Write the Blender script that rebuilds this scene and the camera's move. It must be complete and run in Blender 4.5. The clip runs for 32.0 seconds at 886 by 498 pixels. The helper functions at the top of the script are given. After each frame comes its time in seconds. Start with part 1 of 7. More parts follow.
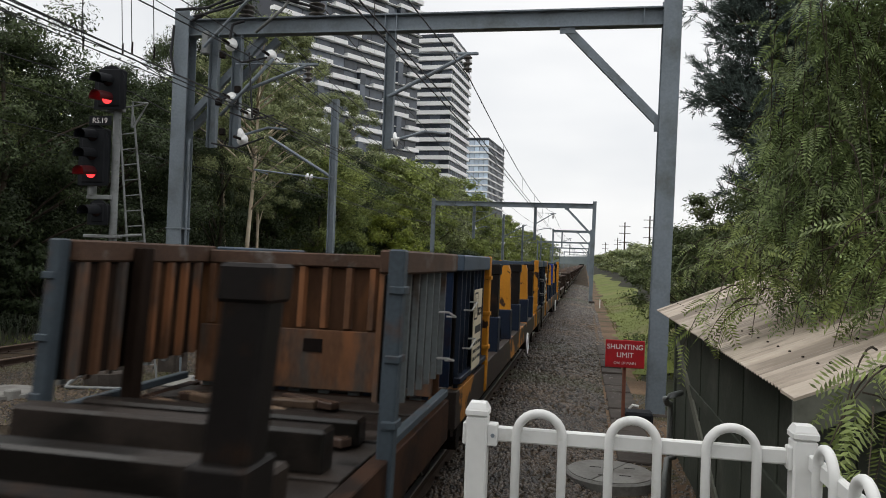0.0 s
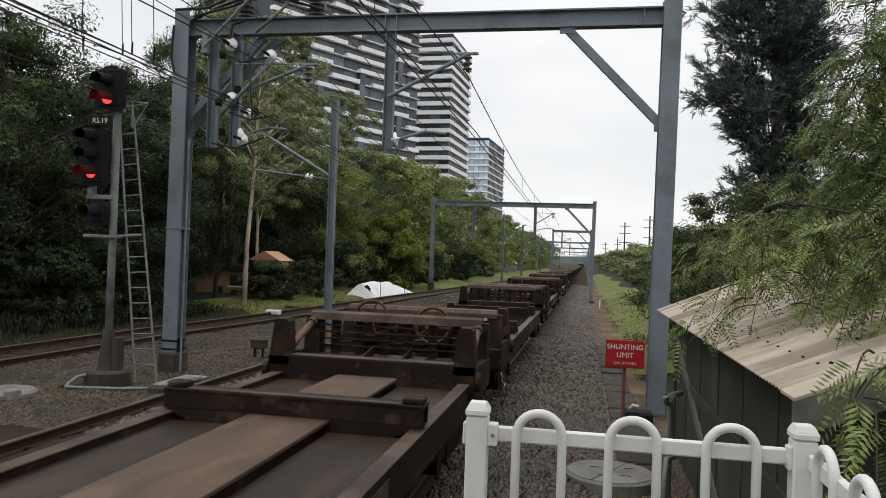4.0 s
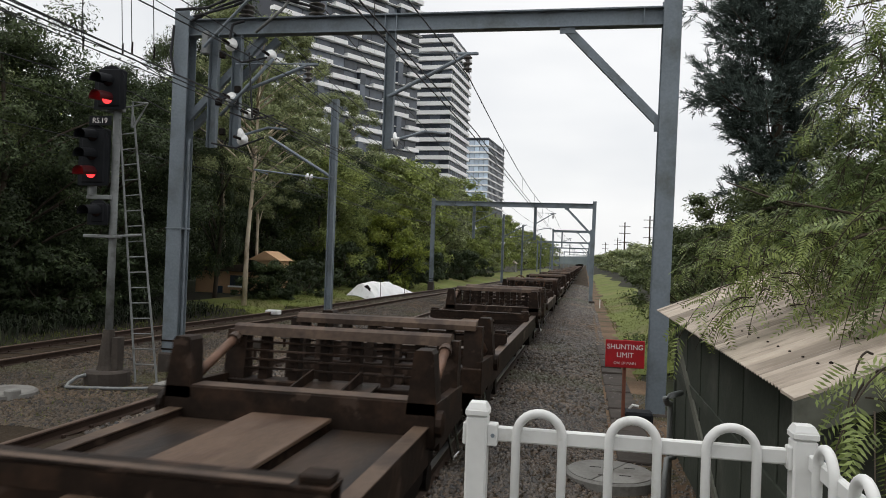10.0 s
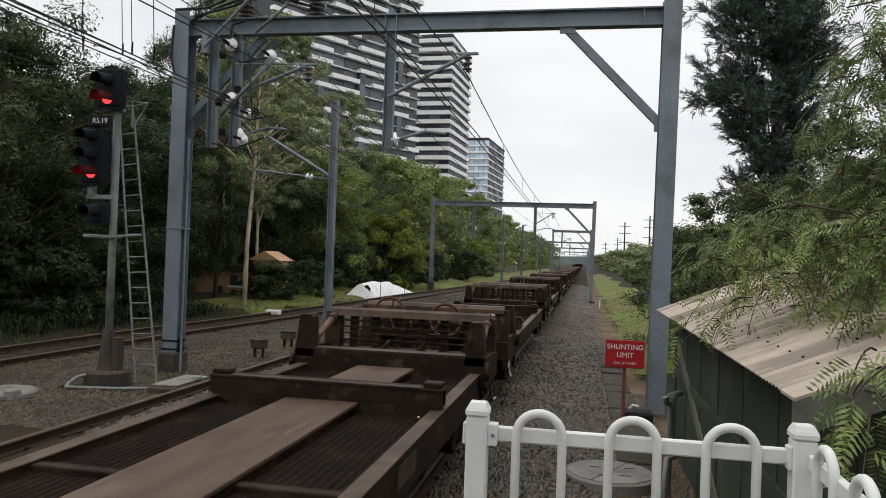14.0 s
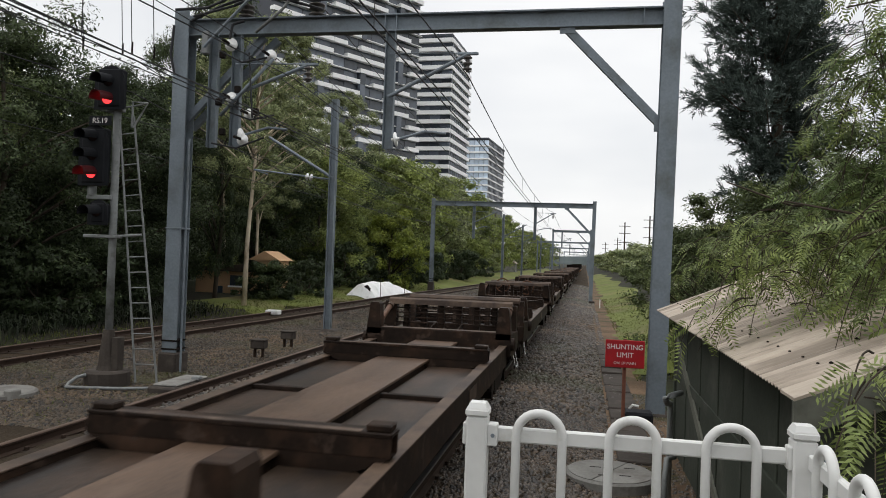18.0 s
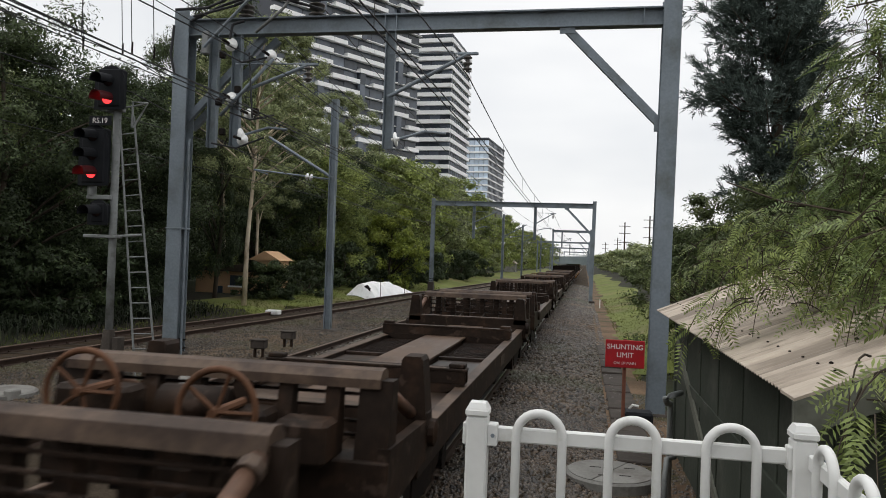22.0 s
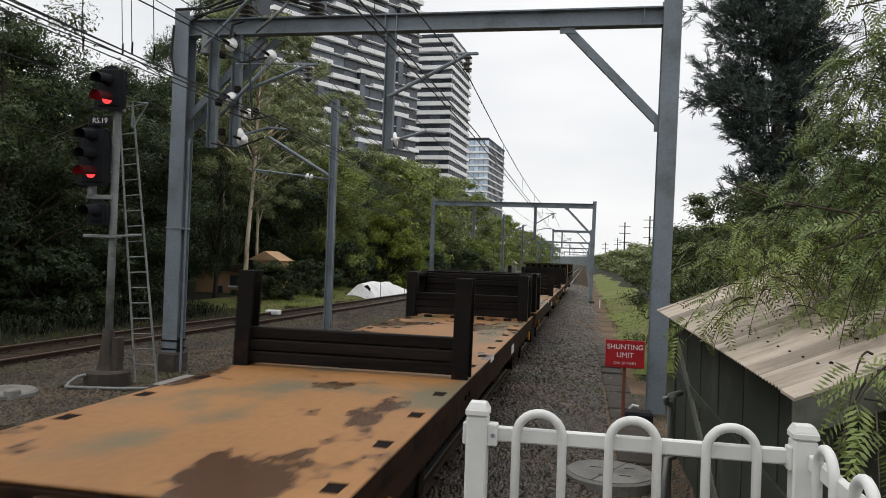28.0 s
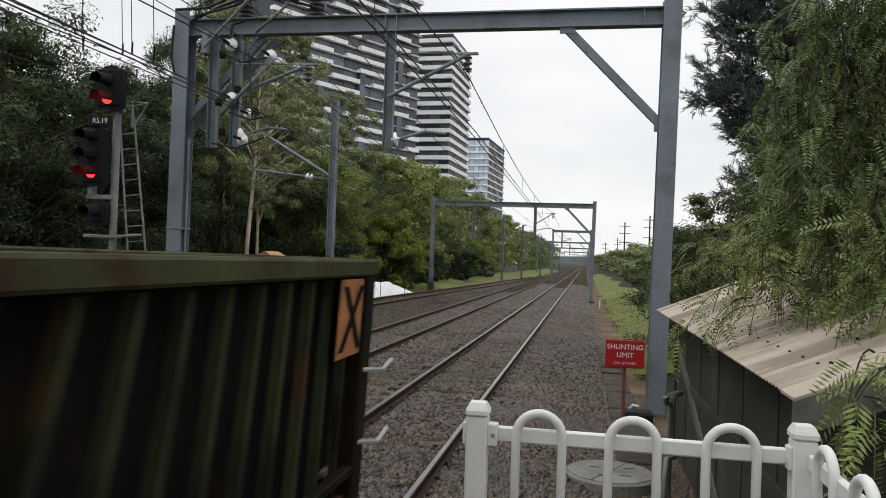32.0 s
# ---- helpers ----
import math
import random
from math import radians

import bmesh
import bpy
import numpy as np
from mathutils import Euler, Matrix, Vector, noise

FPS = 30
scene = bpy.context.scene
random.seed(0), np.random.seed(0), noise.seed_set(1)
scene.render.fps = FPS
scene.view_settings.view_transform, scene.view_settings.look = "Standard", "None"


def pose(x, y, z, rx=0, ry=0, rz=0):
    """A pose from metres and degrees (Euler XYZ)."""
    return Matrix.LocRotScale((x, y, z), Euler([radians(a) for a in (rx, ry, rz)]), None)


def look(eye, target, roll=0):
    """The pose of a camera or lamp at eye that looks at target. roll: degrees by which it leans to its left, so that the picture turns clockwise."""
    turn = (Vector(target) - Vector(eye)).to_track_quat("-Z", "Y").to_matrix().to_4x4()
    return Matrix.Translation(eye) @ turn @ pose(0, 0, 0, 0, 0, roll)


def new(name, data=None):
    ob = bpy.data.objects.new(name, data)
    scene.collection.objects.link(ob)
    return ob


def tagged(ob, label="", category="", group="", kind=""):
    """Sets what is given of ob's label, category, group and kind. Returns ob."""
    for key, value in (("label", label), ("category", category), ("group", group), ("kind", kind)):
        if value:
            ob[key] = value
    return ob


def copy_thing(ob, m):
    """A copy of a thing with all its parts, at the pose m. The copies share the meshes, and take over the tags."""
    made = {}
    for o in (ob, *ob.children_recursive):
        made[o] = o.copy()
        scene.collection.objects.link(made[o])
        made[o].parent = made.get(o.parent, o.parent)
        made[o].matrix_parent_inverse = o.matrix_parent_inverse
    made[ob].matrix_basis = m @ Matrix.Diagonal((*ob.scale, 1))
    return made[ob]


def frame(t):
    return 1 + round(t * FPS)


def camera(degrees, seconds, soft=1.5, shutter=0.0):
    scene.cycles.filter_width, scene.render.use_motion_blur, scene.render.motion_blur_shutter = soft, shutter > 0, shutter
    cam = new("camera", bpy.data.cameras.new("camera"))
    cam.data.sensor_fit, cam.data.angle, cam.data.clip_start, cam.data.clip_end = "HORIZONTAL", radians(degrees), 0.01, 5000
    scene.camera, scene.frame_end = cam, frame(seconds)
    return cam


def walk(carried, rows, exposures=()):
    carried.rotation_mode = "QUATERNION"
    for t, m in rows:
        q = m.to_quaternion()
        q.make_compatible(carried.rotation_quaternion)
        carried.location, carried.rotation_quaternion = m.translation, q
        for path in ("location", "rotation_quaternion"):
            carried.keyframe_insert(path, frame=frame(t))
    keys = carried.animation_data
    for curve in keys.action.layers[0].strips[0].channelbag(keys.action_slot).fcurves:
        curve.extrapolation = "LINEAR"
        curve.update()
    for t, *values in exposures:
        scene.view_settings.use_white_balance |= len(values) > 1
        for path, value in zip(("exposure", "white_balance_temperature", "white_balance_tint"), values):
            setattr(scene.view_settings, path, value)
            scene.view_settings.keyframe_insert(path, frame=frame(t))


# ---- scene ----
# ---- camera: held still at the end of a platform, looking along the line ----
SPEED = 16.1          # metres a second at which the train comes on
TRACK_X = -2.41       # centre of the near track; rail tops lie at z = 0
cam = camera(61.4, 32.0, soft=0.95, shutter=0.8)
# a phone's sensor reads its lines from the top down over most of a frame, so what passes close by leans
scene.cycles.rolling_shutter_type = "TOP"
scene.cycles.rolling_shutter_duration = 0.12
_f = (Matrix.Rotation(0.18951, 4, "Z") @ Matrix.Rotation(0.01362, 4, "X")) @ Vector((0, 1, 0))
EYE = Vector((0, 0, 2.352))
VIEW = look(EYE, EYE + _f, 2.03)
walk(cam, [(0, VIEW), (32, VIEW)])

# ---- light: a wet, overcast day ----
scene.view_settings.exposure = 0.06
world = bpy.data.worlds.new("overcast_sky")
scene.world = world
world.use_nodes = True
_n, _l = world.node_tree.nodes, world.node_tree.links
_n.clear()
_out, _bg = _n.new("ShaderNodeOutputWorld"), _n.new("ShaderNodeBackground")
_sky, _mix = _n.new("ShaderNodeTexSky"), _n.new("ShaderNodeMix")
_sky.sky_type, _sky.sun_disc, _sky.sun_elevation, _sky.sun_rotation = "NISHITA", False, radians(48), radians(60)
_sky.air_density, _sky.dust_density = 1.0, 3.0
_dim = _n.new("ShaderNodeVectorMath")
_dim.operation = "SCALE"
_dim.inputs["Scale"].default_value = 0.09
_co, _cl, _ra = _n.new("ShaderNodeTexCoord"), _n.new("ShaderNodeTexNoise"), _n.new("ShaderNodeValToRGB")
_map = _n.new("ShaderNodeMapping")
_map.inputs["Scale"].default_value = (1.0, 1.0, 3.2)
_map.inputs["Location"].default_value = (0.35, 0.1, 0.4)
_cl.inputs["Scale"].default_value, _cl.inputs["Detail"].default_value, _cl.inputs["Roughness"].default_value = 1.7, 4.0, 0.5
_ra.color_ramp.elements[0].position, _ra.color_ramp.elements[0].color = 0.33, (0.80, 0.82, 0.85, 1)
_ra.color_ramp.elements[1].position, _ra.color_ramp.elements[1].color = 0.62, (1.04, 1.04, 1.035, 1)
_mix.data_type = "RGBA"
_mix.inputs[0].default_value = 0.9
_l.new(_co.outputs["Generated"], _map.inputs["Vector"])
_l.new(_map.outputs[0], _cl.inputs["Vector"])
_l.new(_cl.outputs["Fac"], _ra.inputs["Fac"])
_l.new(_sky.outputs[0], _dim.inputs[0])
_l.new(_dim.outputs[0], _mix.inputs[6])
_l.new(_ra.outputs["Color"], _mix.inputs[7])
# an overcast sky is brighter overhead than near the horizon
_sep, _up = _n.new("ShaderNodeSeparateXYZ"), _n.new("ShaderNodeMapRange")
_up.interpolation_type = "SMOOTHSTEP"
_up.inputs["From Min"].default_value, _up.inputs["From Max"].default_value = 0.35, 1.0
_up.inputs["To Min"].default_value, _up.inputs["To Max"].default_value = 1.0, 2.0
_l.new(_co.outputs["Generated"], _sep.inputs[0])
_l.new(_sep.outputs["Z"], _up.inputs["Value"])
_l.new(_up.outputs["Result"], _bg.inputs["Strength"])
_l.new(_mix.outputs[2], _bg.inputs["Color"])
_l.new(_bg.outputs[0], _out.inputs["Surface"])
_sun = bpy.data.lights.new("sun", "SUN")
_sun.energy, _sun.angle, _sun.color = 0.6, radians(25), (1.0, 0.97, 0.92)
_so = new("sun", _sun)
_so.matrix_world = Matrix.Translation((0, 0, 60)) @ Euler((radians(42), 0, radians(-60))).to_matrix().to_4x4()


# ---- materials ----
def mat(name, base, rough=0.7, metal=0.0, vary=0.25, scale=1.5, fine=30.0, bump=0.2, stain=None, stain_at=(0.5, 0.62),
        stain_scale=None, stain_rough=None, island=0.0, each=0.0, stretch=(1, 1, 1), bump_size=0.01, spec=0.22, second=None, through_light=0.0):
    """A worn surface: base colour varied at two scales, a stain of its own shape, fine relief."""
    m = bpy.data.materials.new(name)
    m.use_nodes = True
    n, l = m.node_tree.nodes, m.node_tree.links
    b = n["Principled BSDF"]
    b.inputs["Roughness"].default_value, b.inputs["Metallic"].default_value = rough, metal
    b.inputs["Specular IOR Level"].default_value = spec
    tc, mp = n.new("ShaderNodeTexCoord"), n.new("ShaderNodeMapping")
    mp.inputs["Scale"].default_value = stretch
    l.new(tc.outputs["Object"], mp.inputs["Vector"])
    info = n.new("ShaderNodeObjectInfo")
    off = n.new("ShaderNodeVectorMath")
    off.operation = "MULTIPLY_ADD"
    off.inputs[1].default_value = (37.0, 17.0, 29.0)
    l.new(info.outputs["Random"], off.inputs[0])
    l.new(mp.outputs[0], off.inputs[2])
    big, small = n.new("ShaderNodeTexNoise"), n.new("ShaderNodeTexNoise")
    for node, s in ((big, scale), (small, fine)):
        node.inputs["Scale"].default_value, node.inputs["Detail"].default_value = s, 5.0
        l.new(off.outputs[0], node.inputs["Vector"])
    add = n.new("ShaderNodeMath")
    add.operation = "MULTIPLY_ADD"
    add.inputs[1].default_value = 0.6
    l.new(small.outputs["Fac"], add.inputs[0])
    l.new(big.outputs["Fac"], add.inputs[2])
    val = n.new("ShaderNodeMapRange")
    val.inputs["From Min"].default_value, val.inputs["From Max"].default_value = 0.5, 1.1
    val.inputs["To Min"].default_value, val.inputs["To Max"].default_value = 1 - vary, 1 + vary
    l.new(add.outputs[0], val.inputs["Value"])
    value = val.outputs["Result"]
    for amount, kind in ((island, "i"), (each, "e")):
        if amount:
            src = n.new("ShaderNodeNewGeometry").outputs["Random Per Island"] if kind == "i" else info.outputs["Random"]
            r = n.new("ShaderNodeMapRange")
            r.inputs["To Min"].default_value, r.inputs["To Max"].default_value = 1 - amount, 1 + amount
            l.new(src, r.inputs["Value"])
            mu = n.new("ShaderNodeMath")
            mu.operation = "MULTIPLY"
            l.new(value, mu.inputs[0])
            l.new(r.outputs["Result"], mu.inputs[1])
            value = mu.outputs[0]
    col = n.new("ShaderNodeVectorMath")
    col.operation = "SCALE"
    l.new(value, col.inputs["Scale"])
    col.inputs[0].default_value = base
    if stain:
        sn, sr, sm = n.new("ShaderNodeTexNoise"), n.new("ShaderNodeMapRange"), n.new("ShaderNodeMix")
        sn.inputs["Scale"].default_value, sn.inputs["Detail"].default_value = stain_scale or scale * 1.7, 6.0
        sn.inputs["Roughness"].default_value = 0.6
        so = n.new("ShaderNodeVectorMath")
        so.inputs[1].default_value = (5.3, 9.1, 2.7)
        l.new(off.outputs[0], so.inputs[0])
        l.new(so.outputs[0], sn.inputs["Vector"])
        sr.inputs["From Min"].default_value, sr.inputs["From Max"].default_value = stain_at
        l.new(sn.outputs["Fac"], sr.inputs["Value"])
        sm.data_type = "RGBA"
        l.new(sr.outputs["Result"], sm.inputs[0])
        l.new(col.outputs[0], sm.inputs[6])
        sc = n.new("ShaderNodeVectorMath")
        sc.operation = "SCALE"
        sc.inputs[0].default_value = stain
        l.new(value, sc.inputs["Scale"])
        l.new(sc.outputs[0], sm.inputs[7])
        l.new(sm.outputs[2], b.inputs["Base Color"])
        if stain_rough is not None:
            rr = n.new("ShaderNodeMapRange")
            rr.inputs["To Min"].default_value, rr.inputs["To Max"].default_value = rough, stain_rough
            l.new(sr.outputs["Result"], rr.inputs["Value"])
            l.new(rr.outputs["Result"], b.inputs["Roughness"])
    else:
        l.new(col.outputs[0], b.inputs["Base Color"])
    if second:
        # a further layer of blotches: colour, thresholds, size
        src = b.inputs["Base Color"].links[0].from_socket
        bn, br, bm2, bo = n.new("ShaderNodeTexNoise"), n.new("ShaderNodeMapRange"), n.new("ShaderNodeMix"), n.new("ShaderNodeVectorMath")
        bn.inputs["Scale"].default_value, bn.inputs["Detail"].default_value = second[2], 5.0
        bo.inputs[1].default_value = (-3.1, 4.7, 8.3)
        l.new(off.outputs[0], bo.inputs[0])
        l.new(bo.outputs[0], bn.inputs["Vector"])
        br.inputs["From Min"].default_value, br.inputs["From Max"].default_value = second[1]
        l.new(bn.outputs["Fac"], br.inputs["Value"])
        bm2.data_type = "RGBA"
        bm2.inputs[7].default_value = (*second[0], 1)
        l.new(br.outputs["Result"], bm2.inputs[0])
        l.new(src, bm2.inputs[6])
        l.new(bm2.outputs[2], b.inputs["Base Color"])
    if through_light:
        tl, mx = n.new("ShaderNodeBsdfTranslucent"), n.new("ShaderNodeMixShader")
        l.new(b.inputs["Base Color"].links[0].from_socket, tl.inputs["Color"])
        mx.inputs[0].default_value = through_light
        l.new(b.outputs[0], mx.inputs[1])
        l.new(tl.outputs[0], mx.inputs[2])
        l.new(mx.outputs[0], n["Material Output"].inputs["Surface"])
    if bump:
        bp = n.new("ShaderNodeBump")
        bp.inputs["Strength"].default_value, bp.inputs["Distance"].default_value = bump, bump_size
        l.new(add.outputs[0], bp.inputs["Height"])
        l.new(bp.outputs[0], b.inputs["Normal"])
    return m


def glow(name, colour, strength):
    m = bpy.data.materials.new(name)
    m.use_nodes = True
    b = m.node_tree.nodes["Principled BSDF"]
    b.inputs["Base Color"].default_value = (*colour, 1)
    b.inputs["Emission Color"].default_value = (*colour, 1)
    b.inputs["Emission Strength"].default_value = strength
    return m


RUST = (0.16, 0.062, 0.026)
M = {
    "galv": mat("galvanised_steel", (0.1593, 0.1864, 0.21), 0.55, 0.1, 0.22, 0.8, 22, 0.1, (0.1003, 0.1121, 0.1121), (0.5, 0.72)),
    "mast": mat("pale_mast_paint", (0.18, 0.1886, 0.1858), 0.55, 0.05, 0.25, 2, 30, 0.1, (0.0864, 0.085, 0.0756), (0.52, 0.72)),
    "wire": mat("dark_wire", (0.03, 0.03, 0.032), 0.6, 0.3, 0.1, 4, 40, 0),
    "porcelain": mat("porcelain", (0.75, 0.75, 0.735), 0.25, 0, 0.1, 6, 40, 0.05, spec=0.5),
    "brownglaze": mat("brown_glaze", (0.10, 0.09, 0.085), 0.3, 0, 0.15, 6, 40, 0.05),
    "rail": mat("rail_side", (0.0357, 0.0218, 0.0151), 0.75, 0.2, 0.3, 2, 40, 0.3),
    "railtop": mat("rail_running_surface", (0.30, 0.29, 0.28), 0.33, 0.9, 0.15, 2, 40, 0.02),
    "railtop2": mat("dull_rail_surface", (0.13, 0.09, 0.07), 0.55, 0.6, 0.25, 2, 40, 0.1),
    "sleeper": mat("timber_sleeper", (0.038, 0.029, 0.022), 0.85, 0, 0.35, 3, 40, 0.6, each=0.3, stretch=(1, 5, 5), spec=0.1),
    "ballast": mat("ballast_bed", (0.040, 0.031, 0.022), 0.9, 0, 0.6, 0.35, 22, 1.0, (0.052, 0.037, 0.022), (0.45, 0.7), 0.12, bump_size=0.06, spec=0.05),
    "stone": mat("ballast_stone", (0.052, 0.040, 0.029), 0.42, 0, 0.4, 0.5, 20, 0.3, (0.070, 0.042, 0.022), (0.5, 0.66), 0.3, island=0.97, spec=0.5, second=((0.038, 0.039, 0.013), (0.54, 0.64), 0.22)),
    "oldstone": mat("fouled_brown_ballast_stone", (0.040, 0.028, 0.0165), 0.5, 0, 0.4, 0.5, 20, 0.3, (0.058, 0.036, 0.017), (0.5, 0.66), 0.3, island=0.97, spec=0.35, second=((0.040, 0.036, 0.011), (0.54, 0.64), 0.35)),
    "path": mat("cinder_path", (0.105, 0.067, 0.040), 0.9, 0, 0.5, 0.6, 18, 0.9, (0.125, 0.08, 0.048), (0.45, 0.65), 0.2, bump_size=0.04, second=((0.05, 0.045, 0.02), (0.54, 0.62), 0.6)),
    "earth": mat("ground_earth", (0.018, 0.0153, 0.0108), 0.95, 0, 0.5, 0.15, 6, 0.5, (0.0203, 0.0248, 0.009), (0.45, 0.62), 0.06, bump_size=0.05),
    "grass": mat("mown_grass", (0.100, 0.118, 0.025), 0.85, 0, 0.35, 0.25, 14, 0.6, (0.115, 0.1, 0.042), (0.48, 0.64), 0.25, bump_size=0.03, island=0.3),
    "concrete": mat("concrete", (0.19, 0.185, 0.17), 0.85, 0, 0.28, 1.2, 25, 0.4, (0.11, 0.10, 0.09), (0.5, 0.7)),
    "darkcon": mat("weathered_concrete", (0.045, 0.0372, 0.0312), 0.85, 0, 0.3, 2, 25, 0.4, (0.072, 0.06, 0.051), (0.5, 0.75)),
    "white": mat("white_fence_paint", (0.60, 0.60, 0.58), 0.4, 0, 0.06, 1.5, 30, 0.04, (0.36, 0.34, 0.29), (0.6, 0.8), 6, spec=0.4),
    "signal": mat("signal_black", (0.010, 0.011, 0.013), 0.7, 0, 0.2, 4, 30, 0.05, spec=0.12),
    "lens": mat("dark_lens", (0.02, 0.01, 0.01), 0.12, 0, 0.1, 4, 30, 0),
    "redlens": mat("unlit_red_lens", (0.12, 0.004, 0.006), 0.15, 0, 0.1, 4, 30, 0),
    "redlight": glow("lit_red_lens", (1.0, 0.05, 0.055), 1.6),
    "signred": mat("sign_red", (0.31, 0.014, 0.018), 0.45, 0, 0.1, 2, 30, 0.05, (0.16, 0.02, 0.02), (0.58, 0.85), 5),
    "lettering": mat("white_lettering", (0.62, 0.58, 0.56), 0.6, 0, 0.1, 6, 40, 0),
    "rustpost": mat("rusted_post", (0.14, 0.055, 0.035), 0.85, 0, 0.3, 3, 40, 0.3),
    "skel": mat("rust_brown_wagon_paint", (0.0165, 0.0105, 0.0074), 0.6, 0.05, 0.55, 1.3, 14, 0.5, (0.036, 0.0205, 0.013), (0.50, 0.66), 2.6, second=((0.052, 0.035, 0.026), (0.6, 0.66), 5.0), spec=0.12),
    "skeltop": mat("worn_lit_brown_edge", (0.080, 0.054, 0.038), 0.55, 0.1, 0.45, 1.6, 18, 0.4, (0.042, 0.028, 0.021), (0.47, 0.60), 2.2),
    "plate": mat("brown_walkway_plate", (0.086, 0.055, 0.037), 0.5, 0.05, 0.38, 0.9, 16, 0.35, (0.062, 0.038, 0.026), (0.5, 0.68), 1.6, 0.4, stretch=(2.2, 0.6, 1), second=((0.105, 0.070, 0.049), (0.58, 0.66), 2.0)),
    "grate": mat("dark_steel_mesh", (0.0216, 0.0154, 0.0125), 0.65, 0.3, 0.4, 2, 40, 0.3, (0.0432, 0.0264, 0.0192), (0.5, 0.7), spec=0.1),
    "pan": mat("dark_wet_floor", (0.024, 0.0155, 0.010), 0.42, 0.0, 0.5, 0.9, 16, 0.5, (0.045, 0.028, 0.019), (0.46, 0.62), 1.5, stretch=(1.6, 0.5, 1), second=((0.014, 0.010, 0.008), (0.54, 0.6), 1.2)),
    "tube": mat("brown_tube", (0.128, 0.072, 0.048), 0.5, 0.25, 0.25, 3, 40, 0.2, (0.064, 0.04, 0.0304), (0.5, 0.7)),
    "iron": mat("black_running_gear", (0.0132, 0.0108, 0.0096), 0.7, 0.3, 0.35, 3, 30, 0.3, (0.03, 0.018, 0.012), (0.5, 0.7), spec=0.08),
    "tread": mat("polished_wheel_tread", (0.50, 0.49, 0.47), 0.25, 1.0, 0.1, 3, 30, 0),
    "handwheel": mat("rusty_handwheel", (0.0924, 0.042, 0.021), 0.7, 0.1, 0.3, 4, 30, 0.2),
    "blue": mat("dark_blue_wagon_paint", (0.0099, 0.0152, 0.0281), 0.5, 0.05, 0.3, 1.2, 30, 0.2, (0.0149, 0.0116, 0.0106), (0.55, 0.72), 1.8, spec=0.12),
    "bluein": mat("faded_blue_inside", (0.0142, 0.0236, 0.0488), 0.55, 0.05, 0.3, 1.2, 30, 0.2, (0.0315, 0.0173, 0.011), (0.55, 0.7), 1.8, spec=0.1),
    "bluecap": mat("faded_blue_capping", (0.049, 0.0677, 0.0922), 0.5, 0.05, 0.2, 1.2, 30, 0.15, (0.023, 0.0288, 0.0374), (0.5, 0.75), 1.8),
    "brightblue": mat("bright_blue_stanchion", (0.0096, 0.028, 0.192), 0.45, 0, 0.2, 2, 30, 0.1, (0.048, 0.024, 0.016), (0.65, 0.78), 4),
    "orange": mat("orange_stanchion_paint", (0.4134, 0.1734, 0.0147), 0.5, 0, 0.15, 2, 30, 0.15, (0.0333, 0.0166, 0.01), (0.585, 0.615), 4.5),
    "darkst": mat("dark_steel_stanchion", (0.010, 0.0085, 0.008), 0.5, 0.15, 0.3, 2, 30, 0.2, (0.032, 0.017, 0.010), (0.55, 0.75), 4, spec=0.1),
    "rustwall": mat("rusted_wagon_wall", (0.10, 0.048, 0.024), 0.75, 0.05, 0.4, 1.5, 30, 0.35, (0.055, 0.048, 0.042), (0.47, 0.62), 2.2, stretch=(1, 1, 0.35), second=((0.20, 0.085, 0.036), (0.55, 0.64), 2.4)),
    "greyblue": mat("weathered_grey_wagon_paint", (0.0449, 0.0585, 0.0702), 0.6, 0.05, 0.3, 1.2, 30, 0.2, (0.078, 0.039, 0.0215), (0.55, 0.7), 1.6),
    "greycap": mat("pale_grey_capping", (0.204, 0.228, 0.222), 0.55, 0.05, 0.25, 1.2, 30, 0.15, (0.102, 0.102, 0.096), (0.5, 0.7), 2),
    "plank": mat("wet_deck_planks", (0.114, 0.075, 0.048), 0.5, 0, 0.35, 0.9, 25, 0.5, (0.051, 0.033, 0.0252), (0.45, 0.56), 1.0, 0.2, each=0.2),
    # second layer paints an olive-grey sheen over the wet deck
    "deck": mat("rust_orange_steel_deck", (0.25, 0.122, 0.045), 0.5, 0.0, 0.22, 0.6, 18, 0.12, (0.07, 0.034, 0.018), (0.555, 0.58), 0.62, 0.25, stretch=(1.0, 0.6, 1), second=((0.12, 0.098, 0.055), (0.53, 0.62), 0.8)),
    "deckedge": mat("rusty_deck_side", (0.0363, 0.0182, 0.0112), 0.7, 0.1, 0.35, 1.6, 30, 0.3, (0.0149, 0.0099, 0.0079), (0.48, 0.62), 2.5, spec=0.08),
    "hole": mat("dark_pocket", (0.012, 0.009, 0.008), 0.8, 0, 0.2, 3, 30, 0, spec=0.03),
    "timber": mat("wet_dark_timber", (0.0133, 0.0107, 0.0094), 0.6, 0, 0.45, 2, 24, 0.7, (0.0066, 0.0056, 0.0054), (0.45, 0.65), 3, stretch=(0.25, 4, 4), each=0.25, spec=0.06),
    "sheet": mat("dark_rusty_sheet", (0.0054, 0.0041, 0.0035), 0.6, 0.2, 0.35, 1.4, 30, 0.2, (0.0102, 0.0062, 0.0041), (0.5, 0.7), 1.6, spec=0.06),
    "green": mat("mossy_green_wagon_wall", (0.0081, 0.0097, 0.0065), 0.7, 0.05, 0.4, 1.4, 30, 0.3, (0.0203, 0.013, 0.007), (0.5, 0.64), 1.7, stretch=(1, 1, 0.3), spec=0.06),
